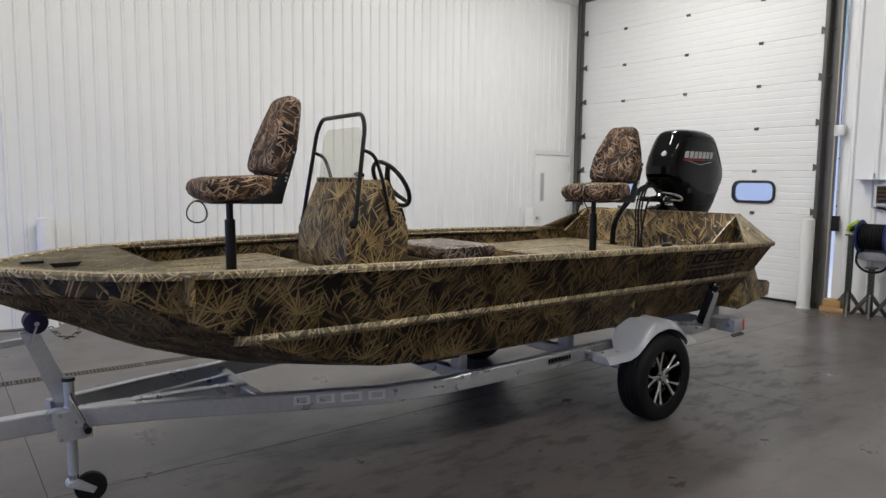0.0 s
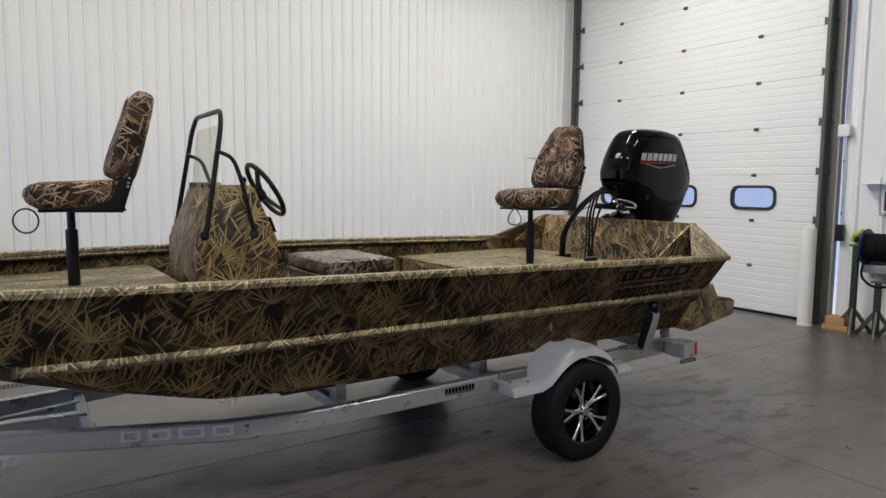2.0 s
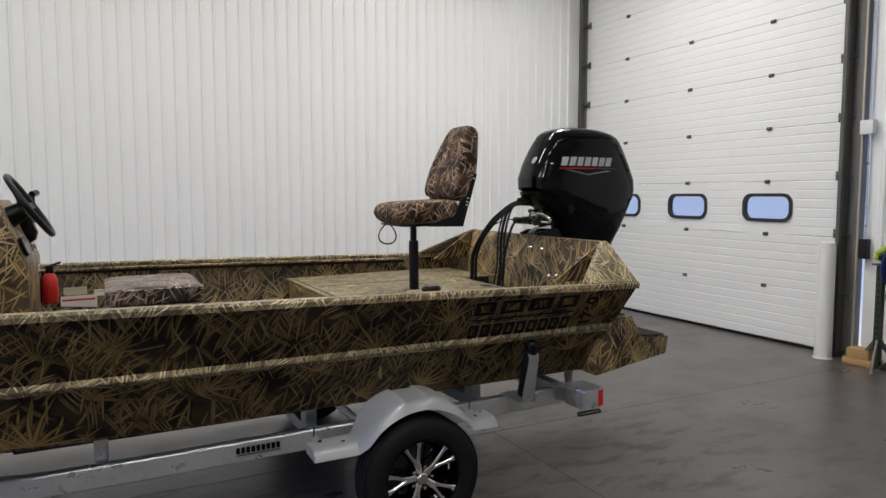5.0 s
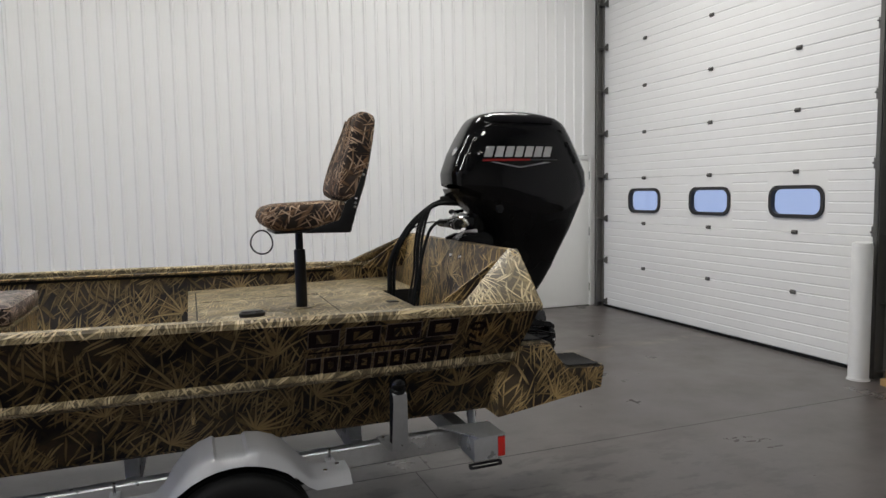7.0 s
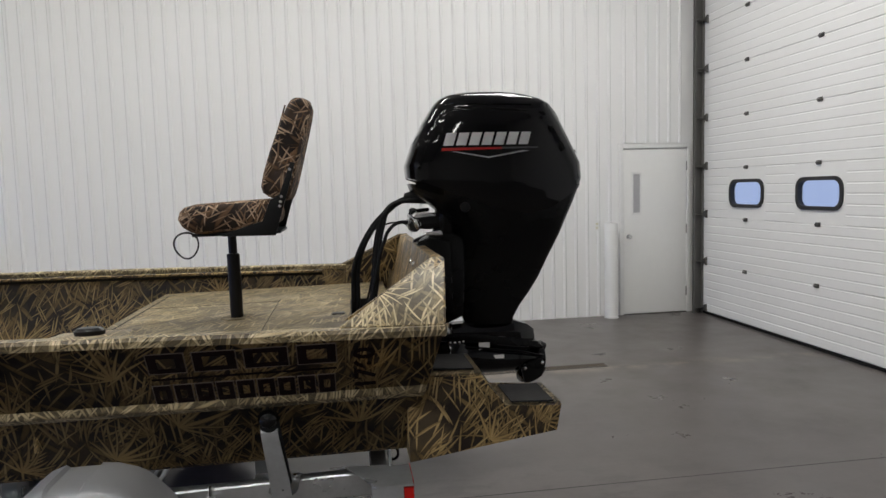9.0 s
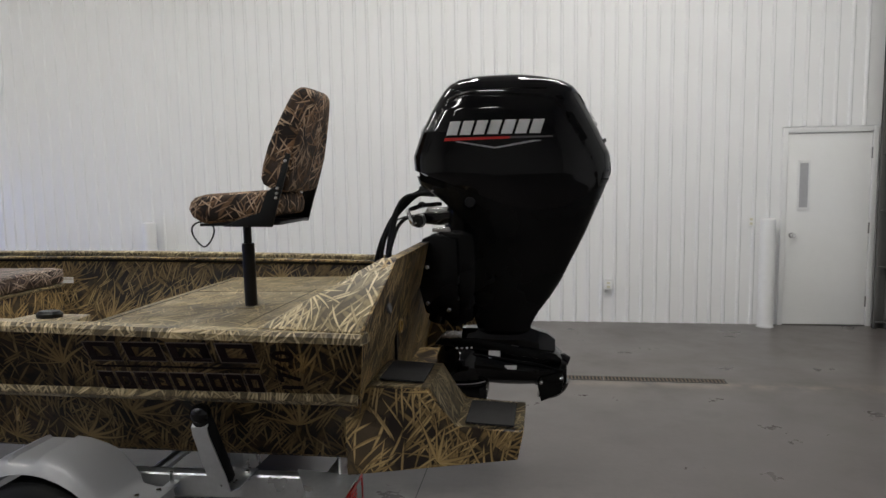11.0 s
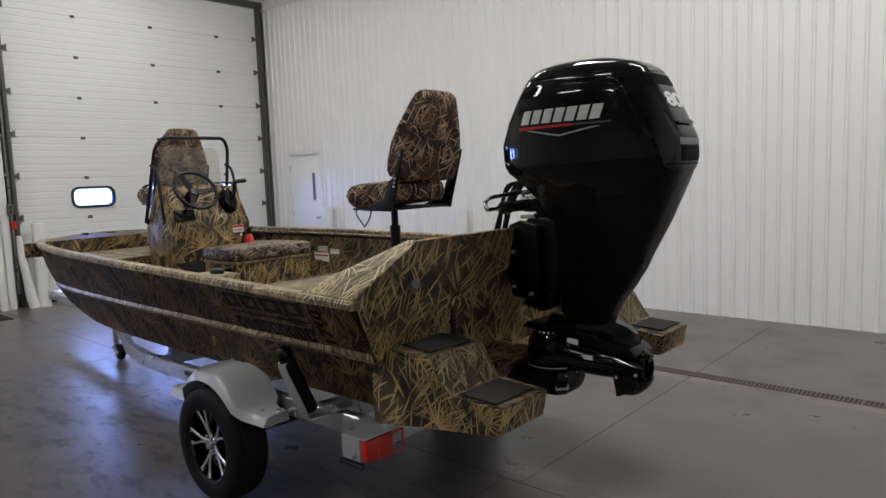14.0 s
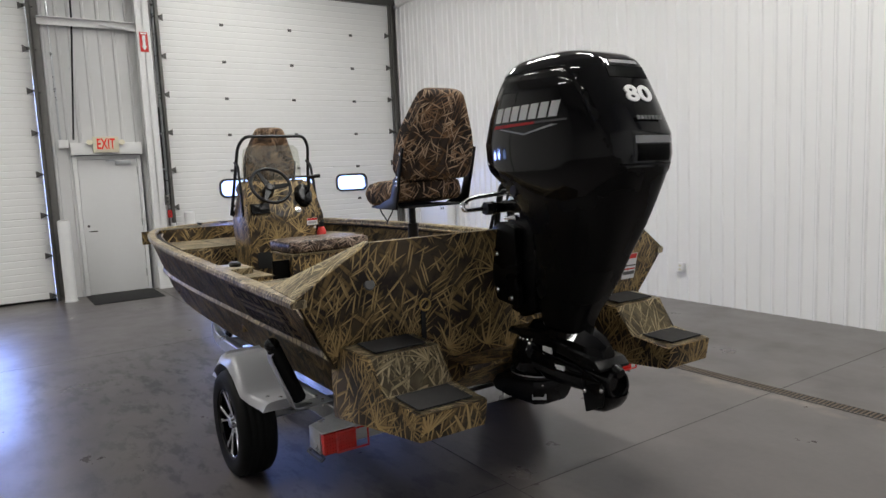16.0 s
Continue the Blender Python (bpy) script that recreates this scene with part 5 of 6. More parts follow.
part("swivel_block", prism([(5.30, 1.12), (5.31, 1.43), (5.38, 1.47), (5.47, 1.47), (5.54, 1.44), (5.52, 1.04), (5.42, 1.0)], "y", -0.075, 0.075, 0.02), "black_satin", motor)
part("trim_cylinder", tube([(5.33, 0.0, 1.02), (5.44, 0.0, 1.36)], 0.042, 14), "black_gloss", motor)
part("swivel_neck", tube([(5.43, 0, 1.43), (5.47, 0, 1.60)], [0.06, 0.075], 18), "black_satin", motor)
part("steering_arm", prism([(5.25, 1.50), (5.255, 1.545), (5.36, 1.555), (5.46, 1.56), (5.46, 1.50), (5.36, 1.488)], "y", -0.05, 0.05, 0.010), "black_gloss", motor)
part("steering_tube", tube([(5.273, -0.12, 1.515), (5.275, 0.16, 1.515)], [0.026, 0.024], 16), "black_satin", motor)
part("tube_nut", tube([(5.273, -0.15, 1.515), (5.273, -0.118, 1.515)], 0.032, 6), "black_steel", motor)
part("tube_nut", tube([(5.273, -0.112, 1.515), (5.273, -0.100, 1.515)], 0.034, 16), "chrome", motor, "bright ring nut")
part("steering_link", tube(bend([(5.36, 0.01, 1.588), (5.28, -0.03, 1.583), (5.238, -0.205, 1.568), (5.262, -0.272, 1.545), (5.274, -0.272, 1.513), (5.273, -0.14, 1.515)], 0.035), 0.0105, 10), "chrome", motor, "bright steering link rod")
part("link_joint", ball((5.275, -0.035, 1.585), 0.020, squash=(1, 1, 0.8)), "black_steel", motor)
part("tilt_lock", prism([(5.33, 1.46), (5.33, 1.475), (5.41, 1.485), (5.42, 1.46)], "y", -0.085, -0.06, 0.004), "chrome", motor, "bright tilt bracket")
part("link_plate", prism([(5.27, 1.535), (5.30, 1.575), (5.40, 1.572), (5.41, 1.54)], "y", -0.02, 0.02, 0.005), "chrome", motor, "bright link plate")
part("control_hose", tube(bend([(5.38, 0.05, 1.655), (5.23, 0.10, 1.648), (5.085, 0.17, 1.515), (5.01, 0.215, 1.38), (4.972, 0.25, 1.27), (4.965, 0.255, 0.90)], 0.11, 7), 0.0155, 12), "rubber", motor, "thick black wrapped control hose")
part("control_hose", tube(bend([(5.34, 0.03, 1.645), (5.20, 0.07, 1.632), (5.105, 0.12, 1.53), (5.025, 0.20, 1.39), (4.995, 0.24, 1.26), (4.99, 0.24, 0.90)], 0.10, 7), 0.010, 10), "rubber", motor, "black control hose")
for dx, dy, r in ((0.0, 0.0, 0.0105), (0.014, -0.022, 0.008), (-0.012, 0.020, 0.0065)):
    part("control_hose", tube(bend([(5.30, 0.04, 1.640), (5.17, 0.05 + dy, 1.625), (5.125 + dx, 0.055 + dy, 1.55), (5.09 + dx, 0.06 + dy, 1.40), (5.075 + dx, 0.03 + dy, 1.22), (5.03 + dx * 2, 0.0 + dy, 1.05), (5.02 + dx, -0.02 + dy, 0.90)], 0.08, 6), r, 10), "rubber", motor, "black control hose")
part("control_hose", tube(bend([(5.29, 0.0, 1.525), (5.20, 0.0, 1.53), (5.15, 0.0, 1.49), (5.112, 0.0, 1.39), (5.08, -0.005, 1.25), (5.04, -0.01, 1.06), (5.03, -0.02, 0.90)], 0.06, 6), 0.009, 10), "rubber", motor, "black steering cable")
part("thin_cable", tube(bend([(5.26, 0.03, 1.512), (5.19, 0.06, 1.53), (5.10, 0.12, 1.50), (5.05, 0.17, 1.46)], 0.05, 6), 0.004, 6), "rubber", motor, "thin black cable")
part("hose_collar", tube([(5.39, 0.05, 1.658), (5.31, 0.07, 1.655), (5.25, 0.09, 1.648)], [0.045, 0.036, 0.026], 14), "rubber", motor)
part("cowl_grommet", lathe([(0.0, 0.012), (0.022, 0.010), (0.026, 0.0)], 16, m=pose(5.52, cowl_y(5.52, 1.60) + 0.002, 1.60, 90, 0, 0)), "black_steel", motor)

# jet drive under the leg: plate and fin, round bowl, scooped intake, tube, nozzle and reverse cup
rws = []
for x, hy, z0, z1 in ((5.46, 0.070, 0.915, 0.995), (5.62, 0.078, 0.905, 1.000), (5.76, 0.074, 0.895, 1.010), (5.81, 0.066, 0.888, 0.990), (5.86, 0.052, 0.880, 0.974), (5.898, 0.034, 0.874, 0.944)):
    rws.append([(x, -hy, z0), (x, -hy, (z0 + z1) / 2), (x, -hy * 0.45, z1), (x, hy * 0.45, z1), (x, hy, (z0 + z1) / 2), (x, hy, z0)])
part("jet_fin", grid(bmesh.new(), rws, True, True), "black_gloss", motor, "", 30)
part("jet_plate", prism([(5.33, 0.925), (5.36, 0.955), (5.55, 0.955), (5.90, 0.893), (5.93, 0.866), (5.93, 0.852), (5.52, 0.905)], "y", -0.088, 0.088, 0.008), "black_satin", motor)
part("jet_housing", prism([(5.50, 0.91), (5.88, 0.868), (5.88, 0.845), (5.74, 0.82), (5.56, 0.79)], "y", -0.055, 0.055, 0.02), "black_satin", motor)
bowl = part("jet_bowl", lathe([(0.0, 0.935), (0.070, 0.930), (0.105, 0.900), (0.124, 0.860), (0.130, 0.815), (0.127, 0.775), (0.120, 0.755), (0.0, 0.750)], 40, m=pose(5.456, 0, 0)), "black_gloss", motor, "round black pump bowl", 40)
part("bowl_flange", lathe([(0.0, 0.728), (0.130, 0.728), (0.135, 0.733), (0.135, 0.748), (0.124, 0.752)], 40, m=pose(5.456, 0, 0)), "black_satin", bowl)
part("flange_edge", lathe([(0.1335, 0.747), (0.1362, 0.7475), (0.1362, 0.7505), (0.1335, 0.751)], 40, m=pose(5.456, 0, 0)), "silver", bowl, "thin bright flange edge")
for k in range(8):
    a = radians(45 * k + 20)
    part("flange_bolt", lathe([(0.0, 0.010), (0.009, 0.009), (0.010, 0.0)], 6, m=pose(5.456 + 0.127 * math.cos(a), 0.127 * math.sin(a), 0.750)), "black_gloss", bowl)
for k in range(6):
    a = radians(-100 + 14 * k)
    part("bowl_bolt", ball((5.456 + 0.098 * math.cos(a), 0.098 * math.sin(a), 0.912), 0.008), "chrome", bowl)
rws = []
for z, x0, x1, hy in ((0.728, 5.300, 5.575, 0.118), (0.700, 5.250, 5.580, 0.122), (0.665, 5.215, 5.578, 0.120), (0.632, 5.225, 5.566, 0.112), (0.612, 5.30, 5.555, 0.098)):
    rws.append([(px, py, z + 0.02 * (px - 5.45) * (z < 0.7)) for px, py, pz in [(x0 + 0.03, -hy, 0), (x1 - 0.03, -hy, 0), (x1, -hy + 0.035, 0), (x1, hy - 0.035, 0), (x1 - 0.03, hy, 0), (x0 + 0.03, hy, 0), (x0, hy * 0.4, 0), (x0, -hy * 0.4, 0)]])
intake = part("jet_intake", grid(bmesh.new(), rws, True, True), "black_satin", motor, "black scooped water intake", 30)
part("data_plate", box(-0.0015, 0.0015, -0.032, 0.032, -0.013, 0.013, m=pose(5.561, -0.096, 0.658, 0, 0, -40)), "silver", intake, "small silver data plate", 0)
for y in (-0.09, 0.0):
    part("intake_bolt", ball((5.579, y, 0.716), 0.006), "chrome", intake)
pts = [(5.50, -0.02, 0.825), (5.58, -0.02, 0.818), (5.66, -0.015, 0.805), (5.74, -0.01, 0.797), (5.83, 0.0, 0.792), (5.925, 0.0, 0.790)]
part("jet_volute", tube(pts, [0.090, 0.086, 0.080, 0.073, 0.066, 0.062], 30), "black_gloss", motor, "curved black pump tube", 60)
part("tube_collar", lathe([(0.064, -0.012), (0.073, -0.010), (0.075, 0.0), (0.073, 0.010), (0.064, 0.012)], 30, m=pose(5.815, 0, 0.793, 0, 90, 0)), "black_gloss", motor)
part("jet_nozzle", lathe([(0.044, -0.05), (0.047, 0.014), (0.058, 0.016), (0.065, 0.0), (0.064, -0.04)], 30, m=pose(5.935, 0, 0.790, 0, 90, 0)), "black_satin", motor, "black jet nozzle")
part("nozzle_hood", tube([(5.87, 0.0, 0.842), (5.94, 0.0, 0.846), (5.962, 0.0, 0.838)], [0.020, 0.030, 0.022], 16, m=None), "black_satin", motor)
bm = bmesh.new()
rws = []
for g in range(0, 101, 10):
    a = radians(-14 - g)
    c, q = math.cos(a), math.sin(a)
    rws.append([(5.858 + r * c, y, 0.768 + r * q) for y, r in ((-0.070, 0.070), (-0.062, 0.094), (-0.030, 0.108), (0.030, 0.108), (0.062, 0.094), (0.070, 0.070), (0.055, 0.070), (0.0, 0.088), (-0.055, 0.070))])
grid(bm, rws, True, True)
gate = part("reverse_cup", bm, "black_gloss", motor, "black reverse cup under the nozzle", 50)
for y in (-0.071, 0.071):
    part("cup_arm", prism([(5.815, 0.745), (5.835, 0.775), (5.925, 0.805), (5.94, 0.775), (5.925, 0.705), (5.850, 0.668), (5.832, 0.660)], "y", y - 0.005, y + 0.005, 0.003), "black_satin", gate)
for bx, bz in ((5.832, 0.752), (5.925, 0.775)):
    part("gate_bolt", ball((bx, -0.080, bz), 0.010, squash=(1, 0.6, 1)), "chrome", gate, "bright pivot bolt")
part("gate_rod", tube([(5.52, -0.092, 0.885), (5.80, -0.090, 0.850), (5.93, -0.086, 0.815)], 0.007, 8), "black_gloss", motor)
for x, z, w, h, y in ((5.617, 0.885, 0.055, 0.034, -0.094), (5.692, 0.824, 0.055, 0.018, -0.092)):
    part("data_plate", box(x - w / 2, x + w / 2, y, y + 0.009, z - h / 2, z + h / 2), "white", motor, "small white data plate", 0)

# ---- things in the boat ----
def cushion(sections, bm=None):
    """A puffy pad lofted through closed outlines."""
    return grid(bm or bmesh.new(), sections, True, True)


def pad_outline(x0, x1, hy, z, r, n=5):
    pts = []
    for k, (sx, sy) in enumerate(((1, 1), (-1, 1), (-1, -1), (1, -1))):
        cx, cy = ((x0 + x1) / 2 + sx * ((x1 - x0) / 2 - r), sy * (hy - r))
        for i in range(n + 1):
            a = math.pi / 2 * (k + i / n)
            pts.append((cx + r * math.cos(a), cy + r * math.sin(a), z))
    return pts


def pedestal_seat(x, y, deck_z, turn, label):
    """Fold-down boat seat facing -x on a black post: padded pan and backrest, hinge plates, strap."""
    seat = thing("pedestal_seat", BOAT @ pose(x, y, 0, 0, 0, turn), label, "seat", "pedestal seats in the boat")
    t = deck_z - REAR
    seat_root = pose(0.012, 0, 0.010 + t * 0.8)
    part("post", tube([(0, 0, deck_z), (0, 0, 1.405 + t * 0.8), (0, 0, 1.41 + t * 0.8)], [0.031, 0.031, 0.026], 18), "black_steel", seat, "black seat post")
    part("post_top", tube([(0, 0, 1.40 + t * 0.8), (0, 0, 1.505 + t * 0.8)], 0.0205, 14), "black_steel", seat)
    part("post_base", lathe([(0.0, 0.004), (0.075, 0.004), (0.08, 0.0)], 24, m=pose(0, 0, deck_z)), "camo_deck", seat)
    part("seat_plate", box(-0.16, 0.24, -0.19, 0.19, 1.498, 1.512, 0.004, m=seat_root), "black_steel", seat)
    secs = []
    for z, gx, fx, r in ((1.512, 0.020, 0.075, 0.06), (1.522, 0.008, 0.050, 0.07), (1.545, 0.0, 0.018, 0.08), (1.580, -0.004, 0.0, 0.085), (1.61, 0.004, 0.008, 0.085), (1.630, 0.020, 0.030, 0.07), (1.641, 0.055, 0.075, 0.06)):
        secs.append([seat_root @ Vector((px, py, z + (1.643 - z) * 0.2 * max(0.0, (px + 0.05) / 0.25) + 0.022 * math.sin((px + 0.28) * 2.4) * (z > 1.6))) for px, py, pz in pad_outline(-0.224 + fx, 0.232 - gx, 0.222 - gx, z, r, 6)])
    part("seat_cushion", cushion(secs), "camo_cloth", seat, "camouflage padded seat", 60)
    lean = seat_root @ pose(0.200, 0, 1.655, 0, 17.0, 0)
    secs = []
    for h, hw, d0, d1 in ((0.012, 0.185, -0.014, 0.062), (0.024, 0.215, -0.040, 0.076), (0.05, 0.226, -0.053, 0.082), (0.11, 0.230, -0.057, 0.084), (0.20, 0.228, -0.054, 0.082), (0.28, 0.207, -0.050, 0.080), (0.36, 0.174, -0.046, 0.080), (0.43, 0.146, -0.040, 0.078), (0.475, 0.128, -0.030, 0.074), (0.496, 0.112, -0.014, 0.062), (0.503, 0.09, 0.0, 0.050)):
        secs.append([lean @ Vector((q[0], q[1], h)) for q in pad_outline(d0, d1, hw, 0, 0.032, 5)])
    back = part("backrest", cushion(secs), "camo_cloth", seat, "camouflage padded backrest", 55)
    bm = bmesh.new()
    for s in (-1, 1):
        loop = [lean @ Vector((-0.048 + 0.002 * s, s * hw * 0.62, h)) for h, hw in ((0.07, 0.20), (0.14, 0.205), (0.26, 0.19), (0.38, 0.15), (0.45, 0.12))]
        tube(loop, 0.004, 6, bm)
    part("welt", bm, "camo_cloth", back, "stitched welt")
    for s in (-1, 1):
        out = [(-0.02, 1.498), (0.222, 1.492), (0.258, 1.61), (0.276, 1.66), (0.325, 1.82), (0.305, 1.825), (0.248, 1.68), (0.205, 1.655), (0.165, 1.56), (0.06, 1.53)]
        plate = part("hinge_plate", prism(out, "y", s * 0.236 - 0.006, s * 0.236 + 0.006, 0.003, m=seat_root), "black_steel", seat, "black folding hinge plate")
        for px, pz in ((0.247, 1.625), (0.251, 1.645), (0.256, 1.668), (0.300, 1.79)):
            part("rivet", lathe([(0.0, 0.004), (0.007, 0.003), (0.009, 0.0)], 8, m=seat_root @ pose(px, s * 0.243, pz, 90 if s < 0 else -90, 0, 0)), "chrome", plate)
    part("strap", tube([(-0.215 + 0.062 * math.cos(a) * 0.9, -0.06 + 0.02 * math.sin(2 * a), 1.452 + 0.062 * math.sin(a)) for a in [k * math.pi / 12 for k in range(24)]], 0.0045, 6, closed=True, m=seat_root), "black_steel", seat, "black webbing strap loop")
    return seat


pedestal_seat(4.39, -0.022, REAR, 0, "camouflage fold-down seat on a black post, on the rear deck")
pedestal_seat(1.328, 0.12, FRONT, -3, "camouflage fold-down seat on a black post, on the front deck")

# steering console
console = thing("steering_console", BOAT @ pose(0.021, 0, 0), "camouflage steering console with black grab rail and windshield", "console")
CY = -0.012
secs = []
for z, x0, x1, hy in ((SOLE, 1.815, 2.265, 0.318), (1.20, 1.825, 2.27, 0.328), (1.39, 1.832, 2.272, 0.338), (1.41, 1.84, 2.268, 0.336), (1.68, 1.945, 2.165, 0.295), (1.70, 1.955, 2.15, 0.285)):
    secs.append([(px, py + CY, z) for px, py, pz in pad_outline(x0, x1, hy, z, 0.018, 2)])
bm = grid(bmesh.new(), secs, True, True)
part("console_body", bm, "camo", console, smooth=30)
part("windshield_lip", box(1.95, 1.985, CY - 0.285, CY + 0.285, 1.675, 1.715, 0.006), "camo", console)
rail = bend([(1.878, -0.365, 1.43), (1.992, -0.300, 2.015), (2.008, -0.240, 2.098), (2.011, 0.29, 2.098), (1.992, 0.335, 2.015), (1.878, 0.34, 1.43)], 0.07, 6)
part("grab_rail", tube(rail, 0.0135, 12), "black_steel", console, "black tubular grab rail")
for s, y0, y1 in ((-1, -0.325, -0.345), (1, 0.325, 0.325)):
    part("rail_stay", tube(bend([(1.955, y0, 1.88), (2.04, y0 - s * 0.0, 1.85), (2.085, (y0 + y1) / 2, 1.72), (2.14, y1, 1.45)], 0.06), 0.0115, 10), "black_steel", console, "black rail stay")
    for x in (1.878, 2.14):
        part("rail_foot", lathe([(0.0, 0.012), (0.022, 0.010), (0.026, 0.0)], 14, m=pose(x, CY + s * 0.333, 1.44, -75 * s, 0, 0)), "black_steel", console)
secs = [[(1.965 + 0.03 * t, CY - hw, z), (1.965 + 0.03 * t, CY + hw, z), (1.969 + 0.03 * t, CY + hw, z), (1.969 + 0.03 * t, CY - hw, z)] for z, hw, t in ((1.70, 0.275, 0), (1.95, 0.255, 0.8), (1.99, 0.24, 0.95), (2.02, 0.20, 1.05))]
part("windshield", grid(bmesh.new(), secs, True, True), "screen", console, "clear hazy acrylic windshield", 0)
for y in (-0.2, -0.05, 0.1, 0.22):
    part("shield_bolt", lathe([(0.0, 0.006), (0.009, 0.005), (0.011, 0.0)], 10, m=pose(1.947, y, 1.695, 0, -90, 0)), "black_steel", console)
# wheel and column
WH = pose(2.277, -0.135, 1.672, 0, 58, 0)
wheel_ob = part("steering_wheel", tube([(0.166 * math.cos(a), 0.166 * math.sin(a), 0.0) for a in [k * math.pi / 24 for k in range(48)]], 0.0145, 12, closed=True, m=WH), "black_steel", console, "black three-spoke steering wheel")
for a in (90, 210, 330):
    bm = bmesh.new()
    grid(bm, [[(r * math.cos(radians(a)) - w * math.sin(radians(a)) * k, r * math.sin(radians(a)) + w * math.cos(radians(a)) * k, h + d) for k, d in ((-1, 0.006), (1, 0.006), (1, -0.006), (-1, -0.006))] for r, w, h in ((0.03, 0.026, -0.03), (0.09, 0.018, -0.018), (0.155, 0.016, 0.0))], True, True)
    bm.transform(WH)
    part("wheel_spoke", bm, "black_steel", wheel_ob)
part("wheel_hub", lathe([(0.0, -0.012), (0.03, -0.015), (0.042, -0.03), (0.045, -0.06), (0.0, -0.06)], 24, m=WH), "black_steel", wheel_ob)
part("steering_column", tube([WH @ Vector((0, 0, -0.05)), WH @ Vector((0, 0, -0.17))], [0.045, 0.06], 18), "black_satin", console)
# throttle box
thr = part("throttle_box", lathe([(0.0, 0.05), (0.05, 0.048), (0.072, 0.03), (0.08, 0.0), (0.0, 0.0)], 26, m=pose(2.205, 0.17, 1.57, 0, 70, 0) @ Matrix.Diagonal((1.35, 1, 1.2, 1))), "black_satin", console, "black throttle control")
part("throttle_lever", tube(bend([(2.255, 0.17, 1.585), (2.262, 0.205, 1.63), (2.255, 0.215, 1.72), (2.27, 0.255, 1.735)], 0.03), [0.016] * 14, 10), "black_satin", thr)
part("throttle_grip", tube([(2.26, 0.205, 1.728), (2.273, 0.31, 1.736)], 0.017, 12), "black_satin", thr)
part("switch_panel", box(-0.055, 0.035, -0.30, -0.14, 0.0, 0.014, 0.004, m=pose(2.252, CY, 1.47, 0, 70, 0)), "black_satin", console, "black switch panel")
part("key_switch", lathe([(0.0, 0.018), (0.012, 0.018), (0.014, 0.006), (0.026, 0.005), (0.027, 0.0)], 18, m=pose(2.256, 0.10, 1.455, 0, 70, 0)), "chrome", console, "chrome ignition switch")
lab = part("warning_label", box(2.2715, 2.273, 0.165, 0.26, 1.315, 1.375), "white", console, "white and red warning label", 0)
part("label_band", box(2.2732, 2.2738, 0.167, 0.258, 1.355, 1.373), "red", lab, "red label band", 0)
part("label_text", box(2.2732, 2.2738, 0.175, 0.25, 1.325, 1.345), "silver", lab, "grey print", 0)
part("small_label", box(2.2715, 2.273, 0.225, 0.265, 1.283, 1.305), "white", console, "small white label", 0)
part("cubby", box(2.25, 2.274, -0.29, 0.02, 0.98, 1.12, 0.004), "dark", console, "dark open cubby")

ext = thing("fire_extinguisher", BOAT @ pose(2.335, 0.275, 1.135), "small red fire extinguisher with black head beside the console", "fire extinguisher")
part("bottle", lathe([(0.0, 0.0), (0.036, 0.0), (0.04, 0.01), (0.04, 0.12), (0.03, 0.15), (0.016, 0.165), (0.0, 0.165)], 24), "red", ext)
part("head", box(-0.018, 0.022, -0.018, 0.018, 0.16, 0.205, 0.006), "black_steel", ext, "black valve head")
part("lever", prism([(-0.02, 0.20), (0.055, 0.225), (0.06, 0.215), (-0.01, 0.188)], "y", -0.012, 0.012, 0.003), "black_steel", ext)
part("holder", box(-0.046, -0.040, -0.03, 0.03, 0.0, 0.18, 0.003), "black_steel", ext)

# leaning box with loose cushion, side locker
bench = thing("storage_bench", BOAT, "camouflage storage box behind the console", "storage box")
part("bench_body", box(2.61, 3.055, -0.275, 0.345, SOLE, 1.138, 0.008), "camo", bench)
part("bench_lid", box(2.60, 3.065, -0.285, 0.355, 1.139, 1.156, 0.006), "camo_deck", bench)
part("side_panel", box(2.97, 2.99, -0.41, -0.28, 0.82, 1.115, 0.004), "black_matt", bench, "black side panel")
pad = thing("seat_cushion", BOAT, "thick brown camouflage vinyl cushion on the storage box", "cushion")
secs = [[(px, py + 0.033, z) for px, py, pz in pad_outline(2.605 + g, 3.07 - g, 0.325 - g, z, 0.03 + g * 0.4, 4)] for z, g in ((1.157, 0.02), (1.164, 0.006), (1.174, 0.0), (1.226, 0.0), (1.240, 0.008), (1.248, 0.022), (1.252, 0.05))]
part("pad", cushion(secs), "camo_pad", pad, smooth=50)
part("piping", tube([(px, py + 0.033, 1.237) for px, py, pz in pad_outline(2.607, 3.068, 0.323, 0, 0.03, 4)], 0.004, 6, closed=True), "camo_pad", pad)
locker = thing("side_locker", BOAT, "camouflage side locker with black grab handle", "storage box")
part("locker_body", box(2.52, 3.12, -0.82, -0.46, SOLE, 1.02, 0.006), "camo", locker)
part("locker_lid", box(2.51, 3.13, -0.84, -0.45, 1.021, 1.033, 0.004), "camo_deck", locker)
part("locker_handle", tube(bend([(2.72, -0.62, 1.033), (2.72, -0.62, 1.065), (2.94, -0.62, 1.065), (2.94, -0.62, 1.033)], 0.02), 0.014, 8), "black_steel", locker, "black grab handle")

